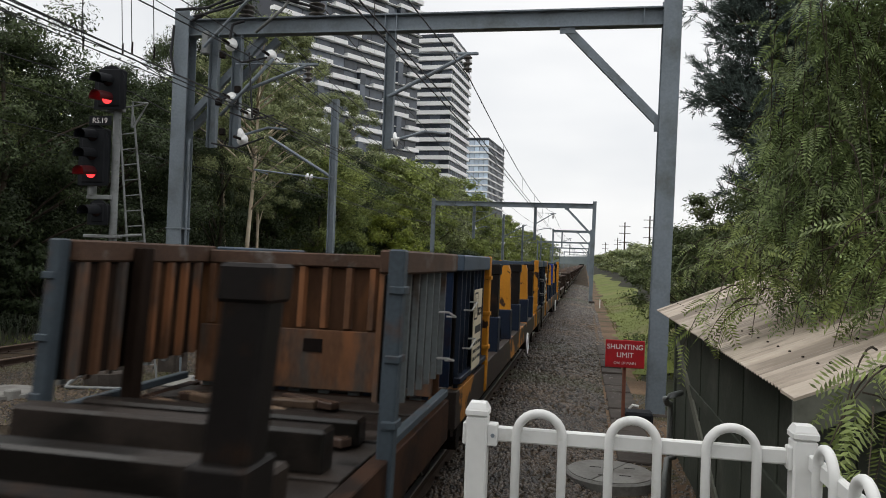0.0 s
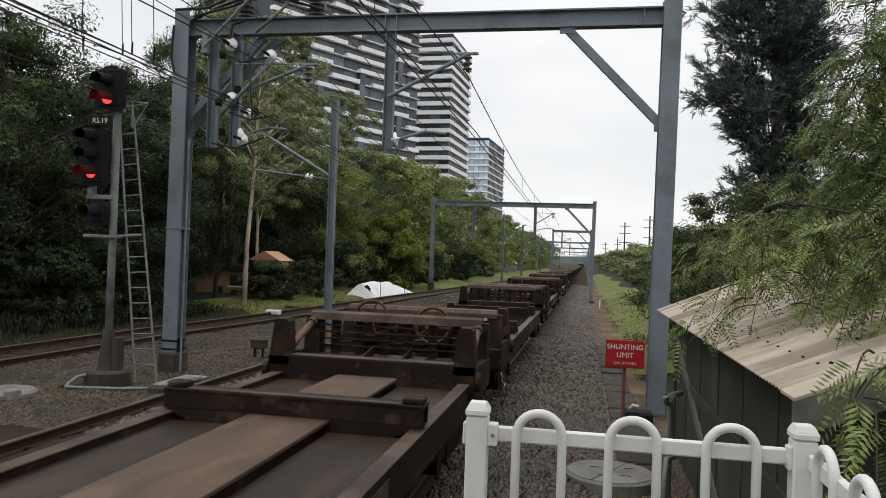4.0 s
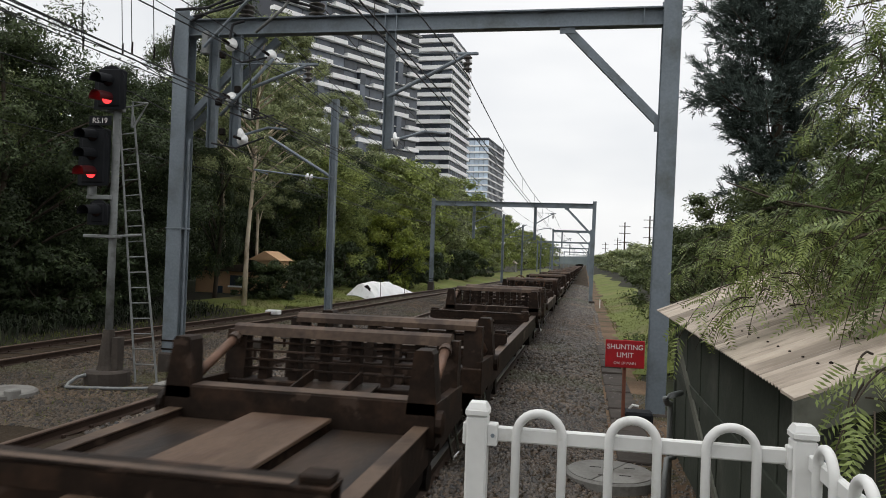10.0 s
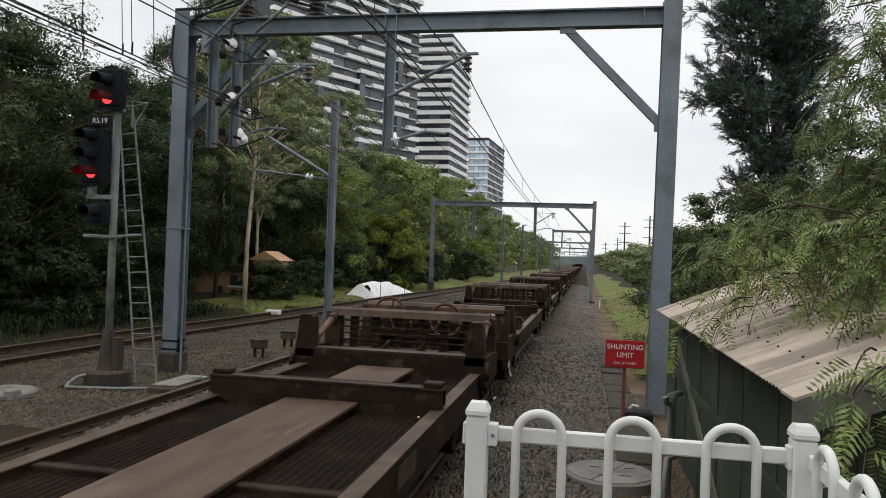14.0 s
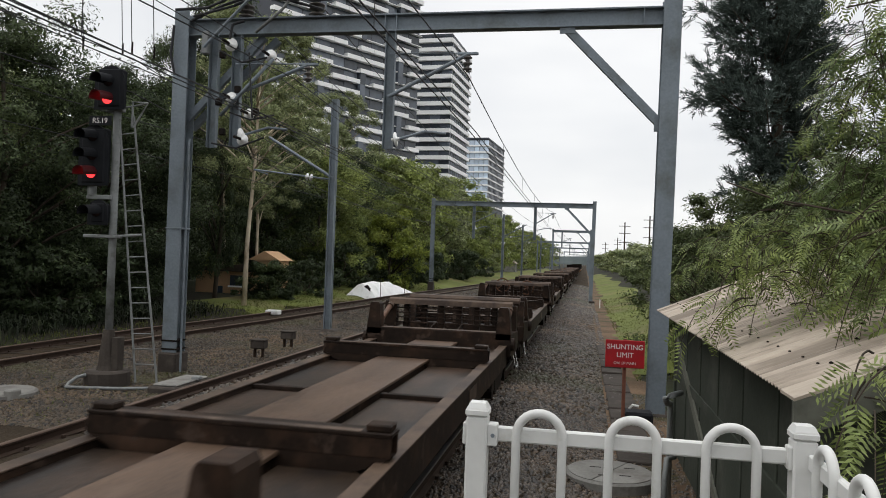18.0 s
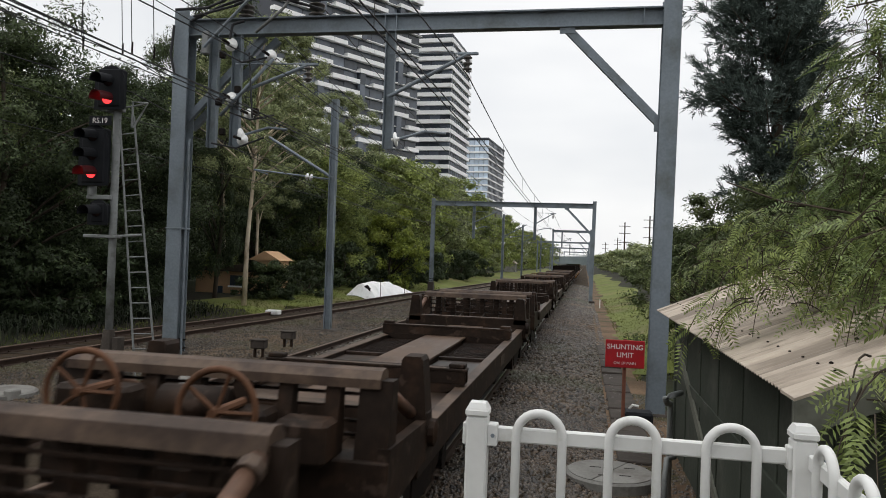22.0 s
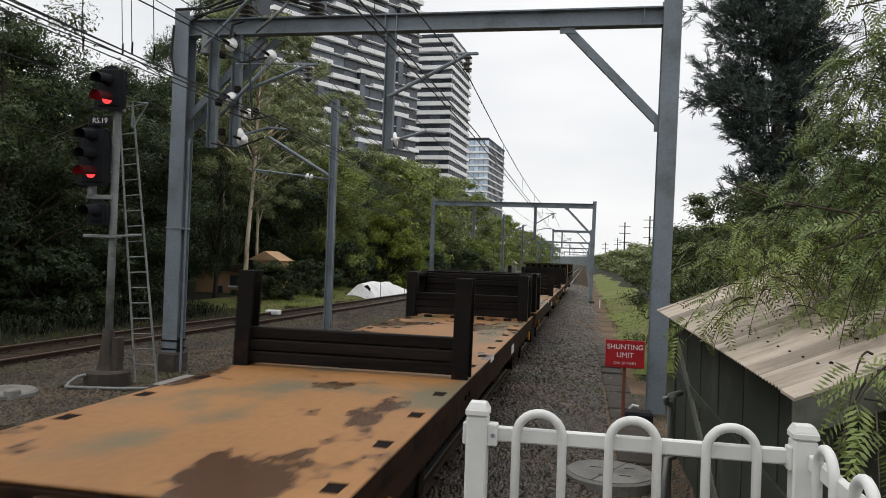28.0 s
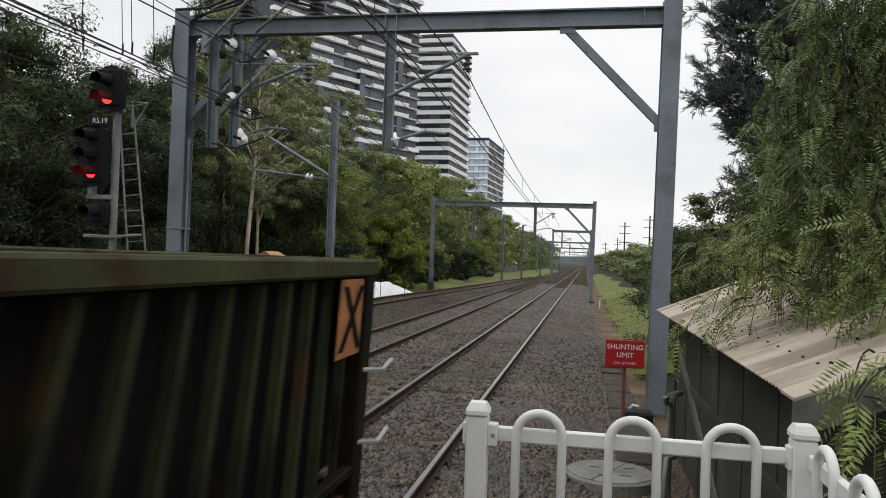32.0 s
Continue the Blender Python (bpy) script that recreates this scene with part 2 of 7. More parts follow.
    "greenin": mat("stained_wall_inside", (0.075, 0.052, 0.024), 0.75, 0.05, 0.4, 1.2, 20, 0.4, (0.036, 0.036, 0.02), (0.5, 0.64), 1.7, stretch=(1, 1, 0.3), spec=0.1),
    "greencap": mat("mossy_wagon_capping", (0.044, 0.046, 0.022), 0.8, 0.0, 0.4, 2, 30, 0.4, (0.0266, 0.0121, 0.0073), (0.5, 0.64), 2.5, spec=0.1),
    "wetdeck": mat("wet_brown_deck", (0.070, 0.034, 0.019), 0.35, 0.0, 0.35, 0.8, 16, 0.2, (0.17, 0.10, 0.052), (0.57, 0.61), 1.7, 0.5, stretch=(1.2, 0.6, 1), second=((0.035, 0.02, 0.013), (0.54, 0.62), 0.9)),
    "panelorange": mat("faded_orange_panel", (0.3525, 0.1425, 0.0562), 0.6, 0, 0.25, 2, 30, 0.15, (0.12, 0.06, 0.0375), (0.56, 0.7), 4),
    # near-black stands for the shade in the gaps between wall ribs
    "recess": mat("shade_black_recess", (0.005, 0.005, 0.005), 0.8, 0, 0.4, 2, 25, 0.2, (0.011, 0.007, 0.005), (0.5, 0.7), spec=0.03),
    "blueribs": mat("dull_blue_ribs", (0.0208, 0.0288, 0.0464), 0.5, 0.05, 0.35, 1.2, 20, 0.3, (0.008, 0.0096, 0.0128), (0.5, 0.62), 1.6, stretch=(1, 1, 0.6), spec=0.1),
    "greenribs": mat("mossy_green_ribs", (0.030, 0.038, 0.018), 0.75, 0, 0.45, 1.4, 20, 0.4, (0.012, 0.012, 0.008), (0.46, 0.6), 1.7, stretch=(1, 1, 0.5), second=((0.06, 0.035, 0.016), (0.6, 0.66), 3.0), spec=0.06),
    "greyribs": mat("pale_grey_ribs", (0.132, 0.1458, 0.1485), 0.6, 0.05, 0.3, 1.2, 30, 0.2, (0.066, 0.0413, 0.0275), (0.52, 0.68), 2.2),
    "chalk": mat("chalk_marks", (0.252, 0.246, 0.228), 0.9, 0, 0.3, 12, 60, 0),
    "board": mat("cream_data_board", (0.52, 0.46, 0.34), 0.6, 0, 0.15, 3, 30, 0.1, (0.30, 0.24, 0.17), (0.58, 0.75), 4),
    "ink": mat("black_ink", (0.02, 0.02, 0.02), 0.7, 0, 0.1, 3, 30, 0),
    "tin": mat("roof_sheet", (0.40, 0.34, 0.275), 0.6, 0.05, 0.2, 0.9, 24, 0.15, (0.20, 0.165, 0.13), (0.46, 0.62), 1.0, stretch=(0.4, 1.6, 1), second=((0.12, 0.10, 0.075), (0.6, 0.68), 2.2)),
    "shed": mat("dark_green_shed_paint", (0.037, 0.043, 0.033), 0.8, 0, 0.28, 1.2, 25, 0.25, (0.07, 0.072, 0.06), (0.52, 0.75), 1.4),
    "shedtrim": mat("grey_green_trim", (0.12, 0.122, 0.10), 0.75, 0, 0.2, 1.2, 25, 0.2, (0.075, 0.078, 0.062), (0.5, 0.7), 3),
    "bark": mat("brown_bark", (0.0525, 0.0406, 0.0301), 0.95, 0, 0.4, 2, 22, 0.8, stretch=(3, 3, 0.6)),
    "palebark": mat("pale_gum_bark", (0.52, 0.44, 0.33), 0.85, 0, 0.3, 1.1, 20, 0.4, (0.24, 0.18, 0.12), (0.5, 0.64), 1.2, stretch=(2, 2, 0.4)),
    "leaf_dark": mat("dark_green_leaves", (0.036, 0.051, 0.022), 0.6, 0, 0.3, 0.25, 3, 0, (0.072, 0.096, 0.038), (0.48, 0.66), 0.3, island=0.6, spec=0.25, through_light=0.3),
    "leaf_mid": mat("mid_green_leaves", (0.23, 0.27, 0.08), 0.55, 0, 0.35, 0.25, 3, 0, (0.15, 0.19, 0.058), (0.45, 0.65), 0.35, island=0.5, spec=0.25, through_light=0.4),
    "leaf_gum": mat("olive_gum_leaves", (0.25, 0.28, 0.13), 0.5, 0, 0.3, 0.25, 3, 0, (0.15, 0.18, 0.08), (0.42, 0.64), 0.4, island=0.6, spec=0.3, through_light=0.35),
    "leaf_lime": mat("lime_green_leaves", (0.19, 0.225, 0.04), 0.55, 0, 0.3, 0.25, 3, 0, (0.11, 0.145, 0.03), (0.5, 0.7), 0.5, island=0.45, spec=0.25, through_light=0.4),
    "needle": mat("dark_blue_green_needles", (0.07, 0.092, 0.08), 0.65, 0, 0.3, 0.4, 4, 0, island=0.5, spec=0.15),
    "frond": mat("pepper_tree_fronds", (0.16, 0.205, 0.078), 0.5, 0, 0.25, 0.8, 6, 0, (0.10, 0.14, 0.05), (0.42, 0.62), 0.7, island=0.6, spec=0.28, through_light=0.35),
    "frond_young": mat("yellow_green_fronds", (0.20, 0.24, 0.075), 0.5, 0, 0.25, 0.8, 6, 0, (0.13, 0.17, 0.055), (0.45, 0.65), 1.0, island=0.5, spec=0.28, through_light=0.35),
    "tarp": mat("white_tarpaulin", (0.72, 0.72, 0.71), 0.5, 0, 0.12, 1.2, 12, 0.5, (0.5, 0.5, 0.48), (0.55, 0.75)),
    "facade": mat("dark_grey_facade", (0.055, 0.060, 0.072), 0.5, 0, 0.12, 0.1, 3, 0),
    "slab": mat("white_balcony_band", (0.88, 0.88, 0.87), 0.6, 0, 0.06, 0.1, 2, 0),
    "glassy": mat("dark_window_glass", (0.084, 0.098, 0.119), 0.15, 0.0, 0.35, 0.08, 0.6, 0, each=0.6, spec=0.5),
    "blueglass": mat("blue_curtain_glass", (0.52, 0.62, 0.73), 0.2, 0.35, 0.25, 0.06, 0.5, 0, each=0.2, spec=0.8),
    "peach": mat("peach_plaster", (0.52, 0.33, 0.19), 0.8, 0, 0.1, 0.6, 12, 0.1),
    "rustcap": mat("rusty_wagon_capping", (0.06, 0.034, 0.022), 0.7, 0.05, 0.4, 2, 30, 0.3, (0.13, 0.12, 0.11), (0.56, 0.68), 2.5),
    "drygrass": mat("yellow_green_grass", (0.105, 0.112, 0.03), 0.8, 0, 0.3, 0.4, 6, 0, (0.07, 0.09, 0.022), (0.45, 0.6), 0.5, island=0.5),
    # fern green darkened to hold the shade under the trees
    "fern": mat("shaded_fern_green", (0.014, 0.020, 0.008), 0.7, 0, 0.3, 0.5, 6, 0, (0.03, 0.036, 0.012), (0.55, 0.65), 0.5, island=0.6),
    "leaf_scrub": mat("thicket_leaves", (0.065, 0.085, 0.032), 0.6, 0, 0.3, 0.25, 3, 0, (0.11, 0.13, 0.048), (0.52, 0.66), 0.6, island=0.5, spec=0.25, through_light=0.3),
    "grab": mat("scuffed_white_paint", (0.36, 0.36, 0.34), 0.5, 0, 0.2, 4, 30, 0.1),
    # distance haze is put into this pale blue-grey base
    "hill": mat("hazy_far_wood", (0.17, 0.20, 0.20), 0.95, 0, 0.25, 0.02, 0.4, 0),
}


# ---- mesh helpers ----
class Shape:
    """Collects faces for one mesh."""

    def __init__(self):
        self.v, self.f = [], []

    def add(self, verts, faces):
        k = len(self.v)
        self.v += [tuple(p) for p in verts]
        self.f += [tuple(i + k for i in f) for f in faces]
        return self

    def box(self, x0, x1, y0, y1, z0, z1):
        return self.add([(x0, y0, z0), (x1, y0, z0), (x1, y1, z0), (x0, y1, z0), (x0, y0, z1), (x1, y0, z1), (x1, y1, z1), (x0, y1, z1)],
                        [(3, 2, 1, 0), (4, 5, 6, 7), (0, 1, 5, 4), (1, 2, 6, 5), (2, 3, 7, 6), (3, 0, 4, 7)])

    def cbox(self, x0, x1, y0, y1, z0, z1, c=0.012):
        """A box with chamfered edges."""
        c = min(c, (x1 - x0) * 0.4, (y1 - y0) * 0.4, (z1 - z0) * 0.4)
        v, ids = [], {}
        for i, (x, sx) in enumerate(((x0, 1), (x1, -1))):
            for j, (y, sy) in enumerate(((y0, 1), (y1, -1))):
                for k, (z, sz) in enumerate(((z0, 1), (z1, -1))):
                    for a in range(3):
                        ids[i, j, k, a] = len(v)
                        v.append((x + sx * c * (a != 0), y + sy * c * (a != 1), z + sz * c * (a != 2)))
        f = []
        for i in (0, 1):
            q = [ids[i, 0, 0, 0], ids[i, 1, 0, 0], ids[i, 1, 1, 0], ids[i, 0, 1, 0]]
            f.append(q if i else q[::-1])
            q = [ids[0, i, 0, 1], ids[1, i, 0, 1], ids[1, i, 1, 1], ids[0, i, 1, 1]]
            f.append(q[::-1] if i else q)
            q = [ids[0, 0, i, 2], ids[1, 0, i, 2], ids[1, 1, i, 2], ids[0, 1, i, 2]]
            f.append(q if i else q[::-1])
        for i in (0, 1):
            for j in (0, 1):
                q = [ids[i, j, 0, 0], ids[i, j, 0, 1], ids[i, j, 1, 1], ids[i, j, 1, 0]]
                f.append(q if i == j else q[::-1])
                q = [ids[i, 0, j, 0], ids[i, 0, j, 2], ids[i, 1, j, 2], ids[i, 1, j, 0]]
                f.append(q[::-1] if i == j else q)
                q = [ids[0, i, j, 1], ids[0, i, j, 2], ids[1, i, j, 2], ids[1, i, j, 1]]
                f.append(q if i == j else q[::-1])
                for k in (0, 1):
                    t = [ids[i, j, k, 0], ids[i, j, k, 1], ids[i, j, k, 2]]
                    f.append(t if (i + j + k) % 2 else t[::-1])
        return self.add(v, f)

    def prism(self, profile, axis, a0, a1):
        """A convex profile of (u, w) drawn along an axis: x takes (y, z), y takes (x, z), z takes (x, y)."""
        def put(a, u, w):
            return {"x": (a, u, w), "y": (u, a, w), "z": (u, w, a)}[axis]
        n = len(profile)
        v = [put(a0, *p) for p in profile] + [put(a1, *p) for p in profile]
        return self.add(v, [tuple(range(n))[::-1], tuple(range(n, 2 * n))] + [(i, (i + 1) % n, n + (i + 1) % n, n + i) for i in range(n)])

    def tube(self, points, r, sides=8, r1=None):
        """A round bar along points."""
        pts = [Vector(p) for p in points]
        rings, prev = [], None
        for i, p in enumerate(pts):
            d = (pts[min(i + 1, len(pts) - 1)] - pts[max(i - 1, 0)]).normalized()
            if prev is None:
                prev = d.orthogonal().normalized()
            u = (prev - d * prev.dot(d)).normalized()
            prev, w = u, d.cross(u)
            rr = r if r1 is None else r + (r1 - r) * i / (len(pts) - 1)
            rings.append([p + (u * math.cos(a) + w * math.sin(a)) * rr for a in [2 * math.pi * k / sides for k in range(sides)]])
        n, f = sides, []
        for i in range(len(rings) - 1):
            f += [(i * n + k, i * n + (k + 1) % n, (i + 1) * n + (k + 1) % n, (i + 1) * n + k) for k in range(n)]
        f += [tuple(range(n))[::-1], tuple(range((len(rings) - 1) * n, len(rings) * n))]
        return self.add([q for ring in rings for q in ring], f)

    def lathe(self, profile, centre, axis="z", sides=16):
        """A turned body: profile of (radius, height along the axis)."""
        cx, cy, cz = centre
        v, f = [], []
        for r, h in profile:
            for k in range(sides):
                a = 2 * math.pi * k / sides
                c, s = r * math.cos(a), r * math.sin(a)
                v.append({"z": (cx + c, cy + s, cz + h), "x": (cx + h, cy + c, cz + s), "y": (cx + s, cy + h, cz + c)}[axis])
        for i in range(len(profile) - 1):
            f += [(i * sides + k, i * sides + (k + 1) % sides, (i + 1) * sides + (k + 1) % sides, (i + 1) * sides + k) for k in range(sides)]
        f += [tuple(range(sides))[::-1], tuple(range((len(profile) - 1) * sides, len(profile) * sides))]
        return self.add(v, f)

    def torus(self, centre, R, r, axis="y", big=20, small=6):
        cx, cy, cz = centre
        v, f = [], []
        for i in range(big):
            a = 2 * math.pi * i / big
            for j in range(small):
                b = 2 * math.pi * j / small
                u, w, h = (R + r * math.cos(b)) * math.cos(a), (R + r * math.cos(b)) * math.sin(a), r * math.sin(b)
                v.append({"y": (cx + w, cy + h, cz + u), "z": (cx + u, cy + w, cz + h), "x": (cx + h, cy + u, cz + w)}[axis])
                f.append((i * small + j, ((i + 1) % big) * small + j, ((i + 1) % big) * small + (j + 1) % small, i * small + (j + 1) % small))
        return self.add(v, f)

    def mesh(self, name, material, smooth=False):
        m = bpy.data.meshes.new(name)
        m.from_pydata(self.v, [], self.f)
        m.materials.append(material)
        if smooth:
            m.shade_smooth()
        return m


def part(name, shape, material, parent, label="", smooth=False):
    """One mesh object under a thing or under a part."""
    ob = new(name, shape.mesh(name, material, smooth) if isinstance(shape, Shape) else shape)
    ob.parent = parent
    if label:
        ob["label"] = label
    return ob


def thing(name, label, category, group="", kind="", at=None):
    ob = tagged(new(name), label, category, group, kind)
    if at is not None:
        ob.matrix_basis = at
    return ob


def solo(name, shape, material, label, category, group="", kind="", smooth=False):
    """A thing of one mesh."""
    return tagged(new(name, shape.mesh(name, material, smooth) if isinstance(shape, Shape) else shape), label, category, group, kind)


def writing(text, size, material, name, parent, at, label=""):
    """Letters of the built-in font as a thin mesh."""
    c = bpy.data.curves.new(name, "FONT")
    c.body, c.size, c.align_x, c.align_y, c.extrude = text, size, "CENTER", "CENTER", 0.0015
    tmp = bpy.data.objects.new(name, c)
    scene.collection.objects.link(tmp)
    dg = bpy.context.evaluated_depsgraph_get()
    m = bpy.data.meshes.new_from_object(tmp.evaluated_get(dg))
    bpy.data.objects.remove(tmp)
    m.materials.clear()
    m.materials.append(material)
    ob = new(name, m)
    ob.parent, ob.matrix_basis = parent, at
    if label:
        ob["label"] = label
    return ob


def fast_mesh(name, verts, faces_flat, corners, material):
    """A mesh of many like faces from arrays; corners: vertices per face."""
    m = bpy.data.meshes.new(name)
    nf = len(faces_flat) // corners
    m.vertices.add(len(verts))
    m.vertices.foreach_set("co", np.asarray(verts, dtype=np.float32).ravel())
    m.loops.add(len(faces_flat))
    m.loops.foreach_set("vertex_index", np.asarray(faces_flat, dtype=np.int32))
    m.polygons.add(nf)
    m.polygons.foreach_set("loop_start", np.arange(0, nf * corners, corners, dtype=np.int32))
    m.update(calc_edges=True)
    m.materials.append(material)
    return m


# ---- ground and tracks ----
def smooth(a, b, t):
    t = min(1.0, max(0.0, (t - a) / (b - a)))
    return t * t * (3 - 2 * t)


T2_X = -5.93
SIDING = [(-300, -12.5), (13, -12.35), (20, -12.1), (27, -11.5), (34, -10.65), (42, -10.0), (50, -9.55), (60, -9.1), (70, -8.7), (110, -7.3), (150, -6.3), (190, -6.0)]


def siding_x(y):
    ys, xs = [p[0] for p in SIDING], [p[1] for p in SIDING]
    return float(np.interp(y, ys, xs))


def siding_z(y):
    return 0.2 * smooth(22, 45, y) * (1 - smooth(90, 150, y))


def ground_z(x, y):
    z = -0.36
    edge = siding_x(y) - 1.4
    z += 0.36 * smooth(0, 1.5, edge - x) + 0.5 * smooth(1, 5, edge - x) * smooth(25, 60, y)
    z += 0.25 * smooth(1.6, 3.0, x) * smooth(13, 18, y) + 1.1 * smooth(2.5, 9, x) * smooth(24, 45, y)
    z += 0.03 * noise.noise((x * 0.5, y * 0.5, 3)) * (abs(x) < 40)
    return z


def ground():
    xs = sorted(set([-3000, -1200, -500, -250, -120, -70, -45, -34] + [-30 + 1.0 * i for i in range(0, 45)] + [16, 20, 28, 45, 80, 160, 400, 1200, 3000]))
    ys = sorted(set([-900, -300, -100, -40] + list(range(-10, 60, 1)) + list(range(60, 150, 4)) + list(range(150, 400, 15)) + [450, 600, 900, 1500, 2500, 4000]))
    v = [(x, y, ground_z(x, y)) for y in ys for x in xs]
    n = len(xs)
    f = [(j * n + i, j * n + i + 1, (j + 1) * n + i + 1, (j + 1) * n + i) for j in range(len(ys) - 1) for i in range(n - 1)]
    s = Shape()
    s.v, s.f = v, f
    solo("ground", s, M["earth"], "bare earth and rough grass beside the railway", "ground", kind="structure", smooth=True)


def sheet(name, material, label, left, right, ys, zf, cols=6, kind="structure", category="ground"):
    """A strip of ground between two edges given as functions of y."""
    s = Shape()
    for y in ys:
        a, b = left(y), right(y)
        for i in range(cols + 1):
            x = a + (b - a) * i / cols
            s.v.append((x, y, zf(x, y)))
    n = cols + 1
    s.f = [(j * n + i, j * n + i + 1, (j + 1) * n + i + 1, (j + 1) * n + i) for j in range(len(ys) - 1) for i in range(cols)]
    return solo(name, s, material, label, category, kind=kind, smooth=True)


def near_far(y0, y1, first):
    ys, y, step = [y0], y0, first
    while y < y1:
        y += step
        step *= 1.06 if y > 30 else 1.0
        ys.append(min(y, y1))
    return ys


def bed_z(x, y):
    """Top of the ballast: level under the tracks, sloping off at the shoulders."""
    left = siding_x(y) - 1.7
    z = -0.15 + 0.035 * noise.noise((x * 1.7, y * 1.7, 0))
    z -= 0.21 * smooth(-0.85, 0.55, x)
    z -= 0.10 * smooth(0.2, 0.9, x + 4.2 + 0.9) * smooth(0.2, 0.9, -3.35 - x + 0.3)
    z += siding_z(y) * smooth(0, 1.4, siding_x(y) + 2.4 - x)
    z -= 0.17 * smooth(0, 0.9, left + 0.9 - x)
    return z


ground()
sheet("ballast", M["ballast"], "wet brown-grey crushed stone ballast under the tracks", lambda y: siding_x(y) - 1.9, lambda y: 0.6,
      near_far(-40, 900, 0.5), bed_z, 44, category="ballast")
sheet("cinder_path", M["path"], "brown cinder path beside the ballast", lambda y: 0.45, lambda y: 1.75 + 0.25 * math.sin(y * 0.35),
      near_far(-10, 300, 0.5), lambda x, y: ground_z(x, y) + 0.03 + 0.02 * noise.noise((x, y, 5)), 8, category="path")
sheet("grass_strip", M["grass"], "bright green mown grass beside the path", lambda y: 1.35 + 0.16 * math.sin(y * 0.6) + 0.12 * math.sin(y * 2.3) + 0.08 * math.sin(y * 5.1), lambda y: 4.2 + 0.5 * math.sin(y * 0.2),
      near_far(19, 190, 0.5), lambda x, y: ground_z(x, y) + 0.05 + 0.03 * noise.noise((x * 2, y * 2, 5)), 10, category="grass")
sheet("grass_verge", M["grass"], "green grass verge behind the siding", lambda y: siding_x(y) - 6.5, lambda y: siding_x(y) - 2.1 + 0.3 * math.sin(y * 1.3) + 0.2 * math.sin(y * 3.1),
      near_far(27.5, 240, 0.5), lambda x, y: ground_z(x, y) + 0.04 - 0.12 * (1 - smooth(27.5, 30, y)) + 0.03 * noise.noise((x * 2, y * 2, 5)), 10, category="grass")


def scatter_stones(name, label, boxes, seed, material="stone"):
    """Loose angular stones, many in one mesh."""
    rng = np.random.default_rng(seed)
    base = np.array([(1, 0, -.3), (.2, .9, -.35), (-.9, .3, -.3), (-.4, -.9, -.3), (.55, -.35, .55), (.25, .6, .6), (-.5, .1, .65)])
    tri = np.array([(0, 1, 5), (0, 5, 4), (1, 2, 6), (1, 6, 5), (2, 3, 6), (3, 0, 4), (3, 4, 6), (4, 5, 6)])
    vs, fs, k = [], [], 0
    for x0, x1, y0, y1, count, size in boxes:
        for _ in range(count):
            y = y0 + (y1 - y0) * rng.random() ** 1.35
            x = x0 + (x1 - x0) * rng.random()
            if min(abs(abs(x - c) - 0.7175) for c in (TRACK_X, T2_X, siding_x(y))) < 0.10:
                continue
            if (x - 0.42) ** 2 + (y - 9.6) ** 2 < 0.36 or (x + 8.53) ** 2 + (y - 12.3) ** 2 < 0.2:
                continue
            a, r = rng.random() * 6.28, size * (0.6 + 0.8 * rng.random())
            c, s = math.cos(a), math.sin(a)
            sx, sy, sz = r * (0.8 + 0.5 * rng.random()), r * (0.6 + 0.5 * rng.random()), r * (0.5 + 0.5 * rng.random())
            p = base * (sx, sy, sz) * (1 + 0.25 * (rng.random((7, 1)) - 0.5))
            tilt = 0.9 * (rng.random(2) - 0.5)
            zz = p[:, 2] + p[:, 0] * tilt[0] + p[:, 1] * tilt[1]
            z = bed_z(x, y) if x < 0.55 else ground_z(x, y) + 0.03
            vs.append(np.stack([x + p[:, 0] * c - p[:, 1] * s, y + p[:, 0] * s + p[:, 1] * c, z + zz + 0.2 * sz], 1))
            fs.append(tri + 7 * k)
            k += 1
    m = fast_mesh(name, np.concatenate(vs), np.concatenate(fs).ravel(), 3, M[material])
    tagged(new(name, m), label, "stones", kind="stuff")


scatter_stones("ballast_stones", "loose angular brown-grey ballast stones", [
    (-1.6, 0.6, 5, 13, 15000, 0.028), (-1.6, 0.7, 12, 42, 13000, 0.038), (-3.05, -1.75, 5, 26, 9000, 0.034), (-5.1, -3.2, 8, 42, 11000, 0.042), (0.6, 1.5, 6, 16, 2600, 0.022),
    (-3.05, -1.75, 24, 75, 8000, 0.055), (-1.6, 0.6, 40, 90, 8000, 0.07), (-5.1, -3.2, 40, 90, 7000, 0.07), (-6.6, -5.25, 9, 60, 9000, 0.045)], 4)
scatter_stones("yard_stones", "old brown ballast stones, fouled with dirt and moss", [(-11.6, -6.65, 9, 24, 30000, 0.032), (-11, -6.7, 22, 48, 11000, 0.045), (-9.2, -6.9, 46, 90, 5000, 0.07)], 5, "oldstone")



